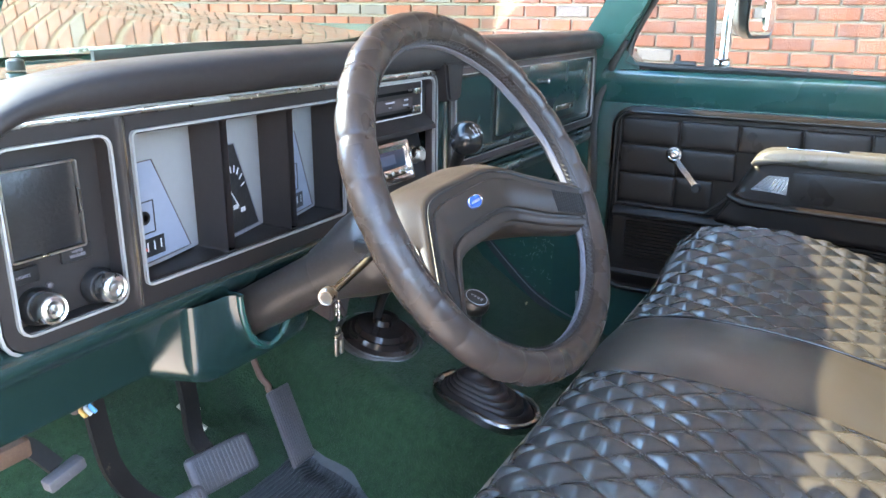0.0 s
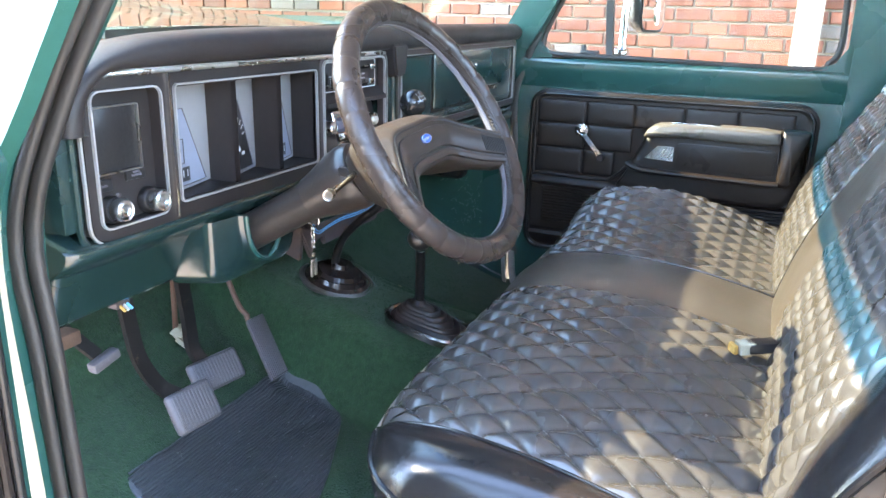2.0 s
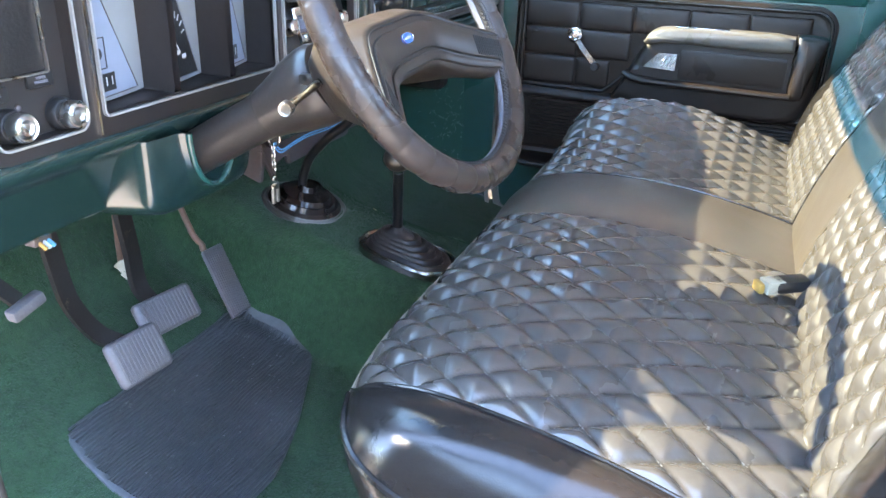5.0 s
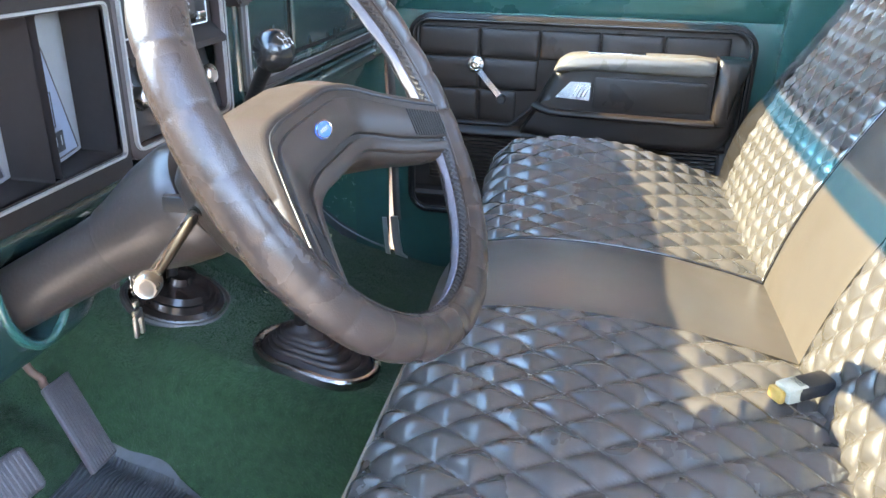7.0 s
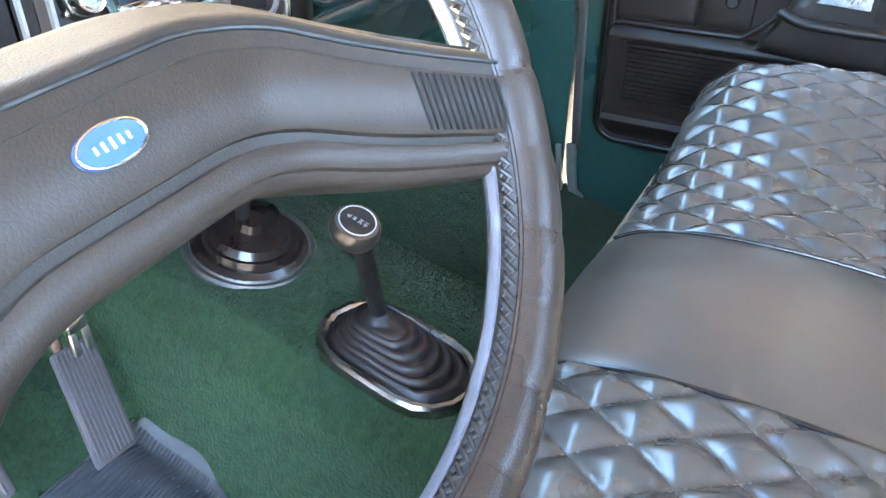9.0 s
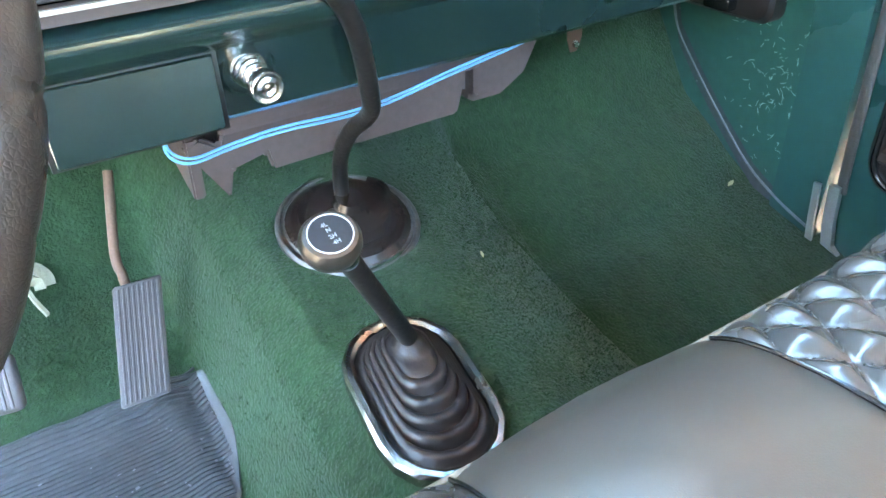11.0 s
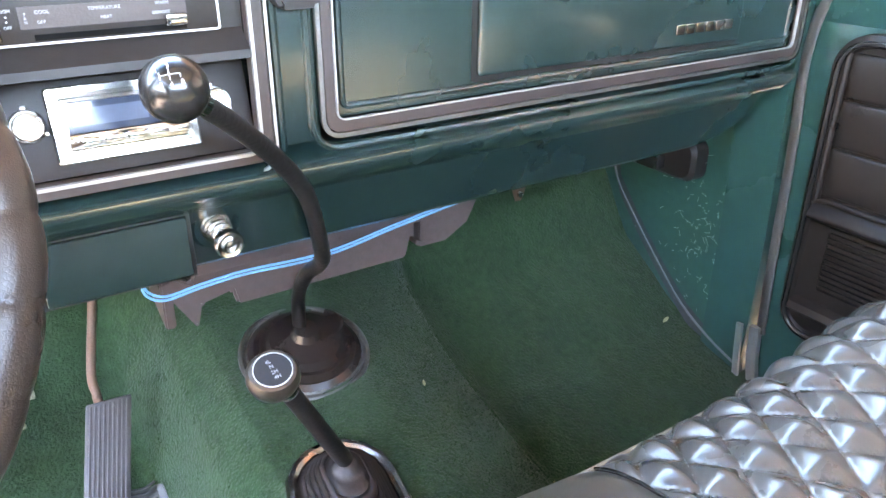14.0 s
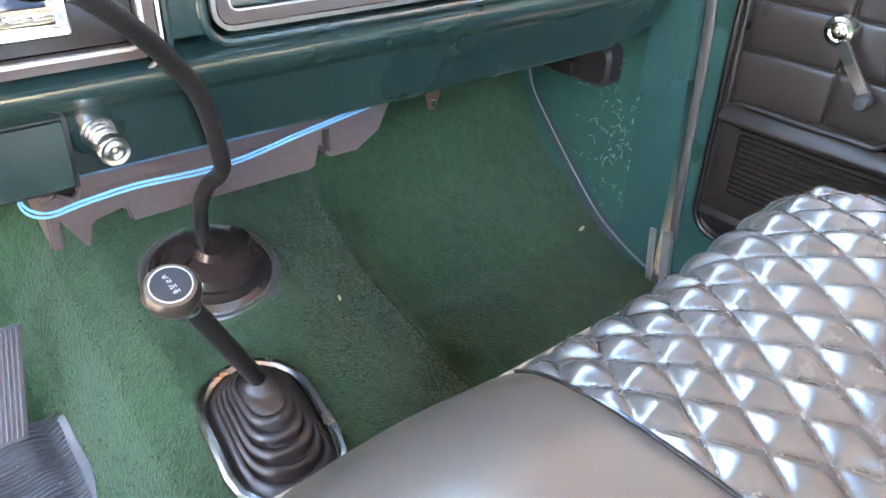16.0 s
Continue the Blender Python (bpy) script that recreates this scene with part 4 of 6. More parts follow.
radio = thing("car_radio", (-0.136, F, 0.59), "chrome-faced car radio with two knobs and a push-button row", "radio")
part("faceplate", span(-0.238, -0.030, F + 0.002, F + 0.0065, 0.579, 0.656, 0.001), BEZEL, radio, "grey-black mounting plate")
rx0, rx1, rz0, rz1 = -0.193, -0.080, 0.590, 0.650
part("chrome_bezel", loft([[(x, y, z) for x, z in rrect(rx0 + i, rx1 - i, rz0 + i, rz1 - i, 0.002, 3)] for y, i in ((F + 0.004, 0), (F - 0.007, 0), (F - 0.0085, 0.0012), (F - 0.0083, 0.0058), (F - 0.0065, 0.0066), (F - 0.0063, 0.0090), (F - 0.0040, 0.0100), (F - 0.0038, 0.0125), (F - 0.0030, 0.0130))], caps=False), CHROME, radio, "stepped chrome bezel")
part("display", span(rx0 + 0.013, rx1 - 0.013, F - 0.0045, F + 0.002, rz0 + 0.023, rz1 - 0.013), LCD, radio, "dark glossy display window")
part("tuning_dial", span(rx0 + 0.016, rx1 - 0.038, F - 0.0046, F - 0.0038, rz0 + 0.028, rz1 - 0.018), DIAL, radio)
part("button_bar", span(rx0 + 0.011, rx1 - 0.011, F - 0.0062, F - 0.003, rz0 + 0.010, rz0 + 0.022, 0.001), CHROME, radio)
for i in range(5):
    xx = rx0 + 0.020 + i * 0.0175
    part("push_button", span(xx, xx + 0.014, F - 0.0105, F - 0.006, rz0 + 0.0125, rz0 + 0.0195, 0.0015), CHROME, radio)
for x in (-0.2085, -0.0625):
    c = (x, F + 0.002, 0.623)
    k = part("knob", lathe([(0.0105, 0.006), (0.0115, 0.008), (0.0115, 0.017), (0.0105, 0.019), (0.0085, 0.0185), (0.0078, 0.0195), (0, 0.0195)], c, (0, -1, 0), 28), SATIN, radio, "chrome volume knob")
    part("ring", lathe([(0.0135, 0), (0.0135, 0.005), (0.012, 0.007), (0.006, 0.007)], c, (0, -1, 0), 28), SATIN, k)
    for a in range(3):
        t = radians(90 + a * 120)
        part("tab", box((x + 0.0145 * math.cos(t), F - 0.002, 0.623 + 0.0145 * math.sin(t)), (0.004, 0.003, 0.004), 0.001), SATIN, k)

radio.rotation_euler = (radians(-14), 0, 0)
radio.location.y += 0.001

# passenger side: bezel, recessed green panel, glove-box door
part("bezel", ring_plate(rrect(0.038, 0.754, 0.5800, 0.744, 0.014), rrect(0.049, 0.741, 0.5915, 0.733, 0.008), F - 0.004, 0.004), BROWNSTRIP, dash, "dark brown glove-box surround")
chrome_line(0.0345, 0.757, 0.5770, 0.7475, 0.017, F - 0.0035, 0.0044, mt=GEARRING)
for q in ((0.0255, 0.766, 0.5640, 0.757, 0.026), (LX0 - 0.012, CX1 + 0.011, 0.5455, 0.757, 0.030)):
    part("raised_bead", sweep([(x, F + 0.001, z) for x, z in rrect(*q)], circle(0.0042, 8), True, up=(0, 1, 0)), DASHGREEN, dash)
chrome_line(0.0485, 0.7415, 0.5922, 0.7335, 0.008, F - 0.005, 0.0014)
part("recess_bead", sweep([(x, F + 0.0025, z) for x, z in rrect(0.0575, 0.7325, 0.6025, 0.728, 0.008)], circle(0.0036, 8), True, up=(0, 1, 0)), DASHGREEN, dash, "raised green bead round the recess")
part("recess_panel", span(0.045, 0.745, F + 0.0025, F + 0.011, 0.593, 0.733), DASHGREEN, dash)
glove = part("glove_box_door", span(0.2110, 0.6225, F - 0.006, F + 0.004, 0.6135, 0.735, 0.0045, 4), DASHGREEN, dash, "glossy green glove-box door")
part("door_gap", ring_plate(rrect(0.2050, 0.6280, 0.6072, 0.7375, 0.004), rrect(0.2120, 0.6215, 0.6145, 0.734, 0.003), F + 0.0012, 0.003, 0.001), BLACK, dash)
part("latch", lathe([(0.0045, 0), (0.0045, 0.006), (0.006, 0.008), (0.006, 0.014), (0.004, 0.016), (0, 0.016)], (0.422, F - 0.005, 0.699), (0, -1, 0), 18), CHROME, glove, "chrome push-button latch")
for i in range(6):
    part("badge_bar", span(0.499 + i * 0.0178, 0.5135 + i * 0.0178, F - 0.0080, F - 0.0058, 0.6300, 0.6420, 0.0008), RING, glove, "small chrome badge bar")

# ashtray drawer, cigar lighter, ignition
part("ashtray_drawer", loft([[(x, y, z) for x, z in rrect(-0.226, -0.098, 0.458, 0.519, 0.002, 3)] for y in (F + 0.045, F + 0.0185)] + [[(x, F + 0.0165, z) for x, z in rrect(-0.2245, -0.0995, 0.4595, 0.5175, 0.002, 3)]]), DASHGREEN, dash, "green ashtray drawer front")
part("drawer_gap", span(-0.2292, -0.0948, F + 0.0190, F + 0.06, 0.4562, 0.5225, 0.001), BLACK, dash, "dark gap round the drawer")
pl = part("lighter", lathe([(0.0150, 0), (0.0150, 0.003), (0.0125, 0.004), (0.0125, 0.006), (0.0140, 0.007), (0.0140, 0.009), (0.0115, 0.010), (0.0115, 0.012), (0.0128, 0.013), (0.0128, 0.015), (0.0105, 0.016), (0.0105, 0.018), (0.0115, 0.019), (0.0115, 0.021), (0.0090, 0.022), (0.0090, 0.031), (0.0125, 0.032), (0.0135, 0.034), (0.0135, 0.041), (0.012, 0.043), (0.009, 0.042), (0.006, 0.0435), (0.003, 0.042), (0, 0.043)], (-0.070, F + 0.030, 0.498), (0.02, -1, -0.10), 28), CHROME, dash, "chrome pull knob with a ribbed collar")
part("escutcheon", lathe([(0.025, -0.004), (0.024, 0.001), (0.021, 0.003), (0.018, 0.001), (0.015, -0.002)], (-0.070, F + 0.030, 0.498), (0.02, -1, -0.10), 28), DASHGREEN, pl)
part("ignition_lock", lathe([(0.014, 0), (0.014, 0.012), (0.011, 0.016), (0, 0.016)], (-0.278, F + 0.028, 0.500), (0, -1, 0), 22), CHROME, dash, "chrome ignition lock")

key = thing("key_ring", (-0.273, 0.556, 0.40), "ignition key with a chain and small metal figure-shaped fob", "key ring")
key.location.x -= 0.018
part("key", span(-0.2745, -0.2725, 0.535, 0.575, 0.494, 0.506, 0.0008), SATIN, key)
part("split_ring", sweep([(-0.273, 0.545 + 0.010 * math.cos(t), 0.484 + 0.012 * math.sin(t)) for t in np.linspace(0, 2 * math.pi, 22, endpoint=False)], circle(0.0012, 6), True), CHROME, key)
for i in range(6):
    z = 0.470 - i * 0.0062
    e = (0.0026, 0) if i % 2 else (0, 0.0026)
    part("chain_link", sweep([(-0.273 + e[0] * math.cos(t), 0.547 + e[1] * math.cos(t), z + 0.0045 * math.sin(t)) for t in np.linspace(0, 2 * math.pi, 12, endpoint=False)], circle(0.0008, 5), True), SATIN, key)
part("fob", join(box((-0.273, 0.547, 0.424), (0.009, 0.005, 0.009), 0.002), box((-0.273, 0.547, 0.412), (0.016, 0.005, 0.011), 0.002), box((-0.2785, 0.547, 0.397), (0.006, 0.005, 0.022), 0.002), box((-0.2675, 0.547, 0.397), (0.006, 0.005, 0.022), 0.002)), SATIN, key, "worn metal fob")

# brown heater plenum, its neighbour, the bracket and the blue wire
plen = thing("heater_plenum", (0.06, 0.70, 0.33), "brown plastic heater duct below the dashboard", "heater duct")
out = [(-0.115, 0.398), (-0.098, 0.404), (-0.080, 0.392), (-0.070, 0.42), (0.208, 0.425), (0.208, 0.395), (0.196, 0.352), (0.165, 0.352), (-0.030, 0.350), (-0.034, 0.370), (-0.070, 0.362), (-0.078, 0.332)]
part("duct", prism(out, (0, 0.702, 0), (1, 0, 0), (0, 0, 1), 0.012, 0.003), BROWN, plen)
part("top_shelf", span(-0.085, 0.208, 0.66, 0.80, 0.412, 0.46, 0.006), BROWN, plen)
part("side", prism([(0.69, 0.405), (0.80, 0.42), (0.80, 0.37), (0.70, 0.335)], (-0.112, 0, 0), (0, 1, 0), (0, 0, 1), 0.012, 0.002), BROWN, plen)
part("backing", span(-0.09, 0.20, 0.72, 0.83, 0.36, 0.43, 0.01), BROWN, plen)
part("clip", sweep([(x, 0.6885, z) for x, z in rrect(0.136, 0.150, 0.402, 0.409, 0.002, 3)], circle(0.001, 6), True), SATIN, plen, "small wire clip")
bw = thing("blower_case", (0.27, 0.72, 0.37), "rounded brown plastic blower case below the dashboard", "blower case")
part("case", prism([(0.214, 0.46), (0.214, 0.362), (0.23, 0.352), (0.27, 0.352), (0.305, 0.372), (0.325, 0.41), (0.335, 0.46)], (0, 0.79, 0), (1, 0, 0), (0, 0, 1), 0.09, 0.010, 3), BROWN, bw)
br = thing("dash_bracket", (0.487, 0.82, 0.32), "small bare metal dash support bracket", "bracket")
part("tab", prism([(0.470, 0.44), (0.503, 0.44), (0.500, 0.345), (0.492, 0.325), (0.480, 0.325), (0.473, 0.345)], (0, 0.826, 0), (1, 0, 0), (0, 0, 1), 0.003, 0.0008), RUST, br)
part("bolt", lathe([(0.005, 0), (0.005, 0.004), (0, 0.004)], (0.487, 0.823, 0.337), (0, -1, 0), 8), SATIN, br)
wire = thing("blue_wire", (0.06, 0.66, 0.40), "pair of loose bright blue wires under the dashboard", "wire")
wp = [(-0.13, 0.645, 0.445), (-0.137, 0.648, 0.425), (-0.132, 0.648, 0.410), (-0.115, 0.648, 0.402), (-0.08, 0.650, 0.405), (-0.03, 0.650, 0.408), (0.04, 0.650, 0.405), (0.09, 0.650, 0.408), (0.15, 0.650, 0.418), (0.21, 0.648, 0.428), (0.25, 0.645, 0.436), (0.295, 0.640, 0.450)]
for o in ((0, 0, 0), (0.0016, -0.001, 0.0048)):
    part("strand", sweep([p + Vector(o) for p in smooth(wp, 5)], circle(0.0014, 8)), BLUE, wire)
# brown rail, and an added black plate as the shade above the toe boards, so that nothing shows through
hv = thing("under_dash_filler", (0.3, 0.85, 0.40), "brown duct rail and an added black plate standing in for shade under the dashboard", "ducting")
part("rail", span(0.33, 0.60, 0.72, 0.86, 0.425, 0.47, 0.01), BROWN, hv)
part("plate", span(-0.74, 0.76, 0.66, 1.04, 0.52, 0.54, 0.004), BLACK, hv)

# ---- steering ----
WC, WN = Vector((-0.4119, 0.2688, 0.6708)), Vector((-0.0589, -0.856, 0.5136)).normalized()
WU = Vector((0.9976, -0.0686, 0)).normalized()
WV = WN.cross(WU).normalized()
TURN = radians(4.5)
PU, PV = WU * math.cos(TURN) + WV * math.sin(TURN), WV * math.cos(TURN) - WU * math.sin(TURN)


def wheel_pt(u, v, h, turned=True):
    a, b = (PU, PV) if turned else (WU, WV)
    return WC + a * u + b * v + WN * h


wheel = thing("steering_wheel", WC, "two-spoke steering wheel in a laced brown-grey leather cover", "steering wheel")
RM, RT = 0.1690, 0.0158
loops = []
for i in range(540):
    t = 2 * math.pi * i / 540
    lump = 1 + 0.115 * (abs(math.cos(t * 15)) ** 0.45 - 0.8) * (0.7 + 0.3 * math.sin(t * 3 + 1)) + 0.015 * math.cos(t * 9 + 1) + 0.02 * fbm(math.cos(t), math.sin(t), 0, 4)
    d = PU * math.cos(t) + PV * math.sin(t)
    loops.append([WC + d * (RM + RT * (1.0 if math.cos(q) < 0 else lump) * math.cos(q)) + WN * (RT * lump * math.sin(q)) for q in np.linspace(0, 2 * math.pi, 22, endpoint=False)])
rim = part("rim_cover", loft(loops, True, False, True), LEATHER, wheel, "padded grained leather rim cover", 80)
# braided lacing along the inside of the rim, and the frayed lining beside it
def on_rim(t, q, r):
    d = PU * math.cos(t) + PV * math.sin(t)
    return WC + d * (RM + r * math.cos(q)) + WN * (r * math.sin(q))


for i in range(168):
    t = 2 * math.pi * (i + 0.5) / 168
    dt = 2 * math.pi / 168
    q0, q1 = radians(158), radians(180)
    b = join(sweep([on_rim(t - 0.62 * dt, q0, RT * 0.99), on_rim(t, (q0 + q1) / 2, RT + 0.0016), on_rim(t + 0.62 * dt, q1, RT * 0.99)], circle(0.00105, 6)), sweep([on_rim(t - 0.62 * dt, q1, RT * 0.99), on_rim(t, (q0 + q1) / 2, RT + 0.0006), on_rim(t + 0.62 * dt, q0, RT * 0.99)], circle(0.0009, 6)))
    part("lace", b, LACE, rim)
lin = []
for i in range(240):
    t = 2 * math.pi * i / 240
    e = radians(6) * fbm(math.cos(t), math.sin(t), 2, 5)
    lin.append([on_rim(t, q, r) for q, r in ((radians(184), RT * 0.98), (radians(185), RT + 0.0012), (radians(200) + e, RT + 0.0016), (radians(213) + 2 * e, RT + 0.0012), (radians(216) + 2 * e, RT * 0.96))])
part("cover_lining", loft(lin, True, False, True), GREY, wheel, "grey fabric lining of the cover", 80)
for k_, q in enumerate((radians(150), radians(226))):
    part("cover_seam", sweep([on_rim(t, q, RT + 0.0002) for t in np.linspace(0, 2 * math.pi, 160, endpoint=False)], circle(0.0011, 6), True), BLACK if k_ else LEATHER, rim)


def hub_line(f):
    """Line across the horn pad, at the share f of the way from its upper to its lower edge."""
    tops = [(0.0, 0.027), (0.066, 0.027), (0.108, -0.008), (0.152, -0.040)]
    bots = [(0.0, -0.038), (0.050, -0.038), (0.088, -0.063), (0.133, -0.086)]
    half_ = [(t[0] + (b_[0] - t[0]) * f, t[1] + (b_[1] - t[1]) * f) for t, b_ in zip(tops, bots)]
    return [Vector((float(np.interp(k, np.linspace(0, 1, len(ln)), [p.x for p in ln])), float(np.interp(k, np.linspace(0, 1, len(ln)), [p.y for p in ln])), 0)) for ln in [rounded_line([(-u, v) for u, v in half_[:0:-1]] + half_)] for k in np.linspace(0, 1, 61)]


def hub_pt(p, h):
    """Point of the pad; its arms lift to the rim."""
    return wheel_pt(p.x, p.y, h + 0.036 * max((abs(p.x) - 0.06) / 0.09, 0) ** 1.2)


def hub_plate(f0, f1, h0, h1, e=0.0012):
    """Raised plate between two lines of the pad."""
    rows = []
    for a_, b_ in zip(hub_line(f0), hub_line(f1)):
        d = (b_ - a_).normalized()
        rows.append([hub_pt(a_, h0), hub_pt(a_ + d * e * 0.3, h1 - e * 0.4), hub_pt(a_ + d * e, h1), hub_pt(b_ - d * e, h1), hub_pt(b_ - d * e * 0.3, h1 - e * 0.4), hub_pt(b_, h0)])
    return loft(rows)


HF = -0.027
rows = []
for a_, b_ in zip(hub_line(0.0), hub_line(1.0)):
    d = (b_ - a_).normalized()
    end = min(max((abs(a_.x) - 0.075) / 0.075, 0), 1)
    deep = 0.066 * (1 - end) + 0.019
    grow = 1 - 0.8 * end
    rows.append([hub_pt(a_ + d * 0.014 * grow, HF - deep), hub_pt(a_ - d * 0.004 * grow, HF - deep * 0.93), hub_pt(a_ - d * 0.016 * grow, HF - deep * 0.72), hub_pt(a_ - d * 0.017 * grow, HF - deep * 0.5), hub_pt(a_ - d * 0.011 * grow, HF - deep * 0.25), hub_pt(a_ - d * 0.0035 * grow, HF - 0.010), hub_pt(a_ - d * 0.001, HF - 0.0045), hub_pt(a_ + d * 0.0012, HF - 0.0012), hub_pt(a_ + d * 0.0040, HF), hub_pt(b_ - d * 0.0040, HF), hub_pt(b_ - d * 0.0012, HF - 0.0015), hub_pt(b_, HF - 0.005), hub_pt(b_ - d * 0.001, HF - min(deep, 0.022)), hub_pt(b_ - d * 0.010, HF - deep)])
pad = part("horn_pad", loft(rows), HUB, wheel, "grained grey-brown plastic horn pad", 60)
part("pad_border", hub_plate(0.075, 0.115, HF - 0.001, HF + 0.0012, 0.0008), BLACK, pad, "dark moulded border line")
part("raised_panel", hub_plate(0.215, 0.70, HF - 0.001, HF + 0.0042, 0.0022), HUB, pad)
part("lower_rib", hub_plate(0.76, 0.93, HF - 0.001, HF + 0.0046, 0.0015), HUB, pad)
for s in (-1, 1):
    for i in range(13):
        ends = []
        for f in (0.26, 0.66):
            ln = hub_line(f)
            u = (0.1165 + i * 0.0024 - 0.010 * f) * s
            ends.append(hub_pt(Vector((u, float(np.interp(u, [p.x for p in ln], [p.y for p in ln])), 0)), HF + 0.0046))
        part("rib", sweep(ends, rect(0.0012, 0.0014), up=WN), BLACK, pad)
em = [(0.0130 * math.cos(t), 0.0068 * math.sin(t)) for t in np.linspace(0, 2 * math.pi, 30, endpoint=False)]
E0 = wheel_pt(-0.001, -0.001, HF + 0.0040)
part("emblem", prism(em, E0, PU, PV, 0.0018, 0.0006), EMBLEM, pad, "small blue oval emblem")
part("emblem_ring", sweep([E0 + PU * u * 0.94 + PV * v * 0.92 + WN * 0.0019 for u, v in em], circle(0.0006, 6), True), CHROME, pad)
for a in range(5):
    part("emblem_mark", box(E0 + PU * (-0.006 + a * 0.003) + WN * 0.0019, (0.0012, 0.0038 - abs(a - 2) * 0.0006, 0.0004), 0, m=Matrix((PU, PV, WN)).transposed().to_4x4()), SATIN, pad)

CE = Vector((-0.445, 0.60, 0.475))
CA = (CE - WC).normalized()
col = thing("steering_column", CE, "brown-black steering column with a turn-signal stalk", "steering column")
part("tube", lathe([(0.030, 0.19), (0.0285, 0.21), (0.0275, 0.24), (0.027, 0.40), (0.0, 0.40)], WC, CA, 32), COLUMN, col, "scuffed brown plastic column jacket")
part("housing", lathe([(0.030, 0.122), (0.043, 0.126), (0.047, 0.134), (0.047, 0.145), (0.044, 0.165), (0.034, 0.20), (0.031, 0.215)], WC, CA, 36), COLUMN, col, "flared switch housing")
LV = Vector((-0.597, 0.322, 0.617))
L0 = WC + CA * 0.10 + Vector((-0.046, 0, 0))
lv = part("turn_signal_stalk", join(rod(L0, LV, 0.0042, 0.0036), lathe([(0.006, -0.004), (0.0065, 0.01)], L0, LV - L0, 14)), RING, col, "satin metal turn-signal stalk")
part("stalk_tip", lathe([(0.004, -0.008), (0.006, -0.006), (0.0070, -0.003), (0.0070, 0.004), (0.006, 0.006), (0.0042, 0.0052), (0, 0.006)], LV, LV - L0, 22), RING, lv)
part("hazard_tab", box(WC + CA * 0.12 + Vector((-0.053, 0, 0.006)), (0.008, 0.022, 0.012), 0.002), BLACK, col)

# ---- shifters ----
gs = thing("gear_shifter", (0.055, 0.715, 0.24), "bent black gear lever with a ball knob and floor boot", "gear lever")
GN = Vector((0, -0.26, 0.97)).normalized()
GC = Vector((0.055, 0.716, 0.238))
part("boot_ring", lathe([(0.085, 0.0), (0.085, 0.005), (0.082, 0.008), (0.079, 0.008), (0.0775, 0.006), (0.0755, 0.006), (0.0735, 0.0085), (0.070, 0.0085), (0.067, 0.004)], GC, GN, 48), GEARRING, gs, "dull metal retaining ring")
part("boot", lathe([(0.074, 0.006), (0.066, 0.012), (0.062, 0.010), (0.058, 0.020), (0.052, 0.019), (0.046, 0.028), (0.030, 0.031), (0.020, 0.034), (0.016, 0.044), (0.0, 0.044)], GC + GN * 0.002, GN, 40), DISH, gs, "shiny black rubber boot")
part("boot_fold", sweep([GC + GN * 0.030 + Vector((0.012 + 0.045 * math.cos(t), 0.02 + 0.035 * math.sin(t), 0.004 * math.sin(t))) for t in np.linspace(radians(-100), radians(40), 14)], circle(0.004, 8)), DISH, gs)
BALL = Vector((-0.121, 0.447, 0.666))
path = smooth([(0.053, 0.718, 0.268), (0.050, 0.712, 0.300), (0.045, 0.690, 0.345), (0.040, 0.645, 0.392), (0.043, 0.612, 0.418), (0.037, 0.590, 0.446), (0.014, 0.560, 0.520), (-0.022, 0.530, 0.572), (-0.072, 0.487, 0.624), (-0.106, 0.459, 0.654)], 6)
part("lever", sweep(path, circle(0.0088, 14)), STEELBLK, gs, "bent black steel lever")
part("collar", lathe([(0.011, 0), (0.011, 0.012), (0.008, 0.016), (0.008, 0.022)], (0.053, 0.719, 0.262), (-0.05, -0.1, 0.5), 18), CHROME, gs)
bd2 = (BALL - Vector(path[-1])).normalized()
part("knob_collar", lathe([(0.009, 0), (0.009, 0.008)], Vector(path[-1]) - bd2 * 0.012, bd2, 16), CHROME, gs)
bmk = bmesh.new()
bmesh.ops.create_uvsphere(bmk, u_segments=36, v_segments=20, radius=0.0238)
bmesh.ops.translate(bmk, vec=BALL, verts=bmk.verts)
kb = part("knob", bmk, BLACKGLOSS, gs, "glossy black ball knob with a shift pattern", 180)
KN = Vector((-0.16, -0.78, 0.60)).normalized()
KX = Vector((1, -0.16, 0.06)).cross(KN).cross(KN) * -1
KX.normalize()
KY = KN.cross(KX).normalized()
def on_ball(u, v):
    return BALL + (KN * 0.0240 + KX * u + KY * (v - 0.0042)).normalized() * 0.0239
for a, b in (((-0.0095, 0.0075), (-0.0095, 0.0015)), ((-0.0095, 0.0045), (0.0045, 0.0045)), ((-0.0025, 0.0085), (-0.0025, 0.0005)), ((0.0045, 0.0045), (0.0045, 0.0015))):
    part("pattern_line", sweep([on_ball(a[0] + (b[0] - a[0]) * s, a[1] + (b[1] - a[1]) * s) for s in np.linspace(0, 1, 7)], circle(0.0003, 5)), WHITE, kb)
for t, u, v in (("3", -0.0025, 0.0112), ("2", -0.0095, -0.0022), ("4", -0.0025, -0.0032), ("R", 0.0055, -0.0018), ("1", -0.0115, 0.0100)):
    words(t, on_ball(u, v), KX, KY, 0.0050, WHITE, kb)

tl = thing("transfer_case_lever", (0.002, 0.462, 0.19), "short black four-wheel-drive lever with a flat-topped knob and ribbed boot", "gear lever")
PN = Vector((0, -0.16, 0.987)).normalized()
PA = Vector((0.10, 0.985, 0.16)).normalized()
PB = PA.cross(PN).normalized()
PC = Vector((0.0, 0.462, 0.203))


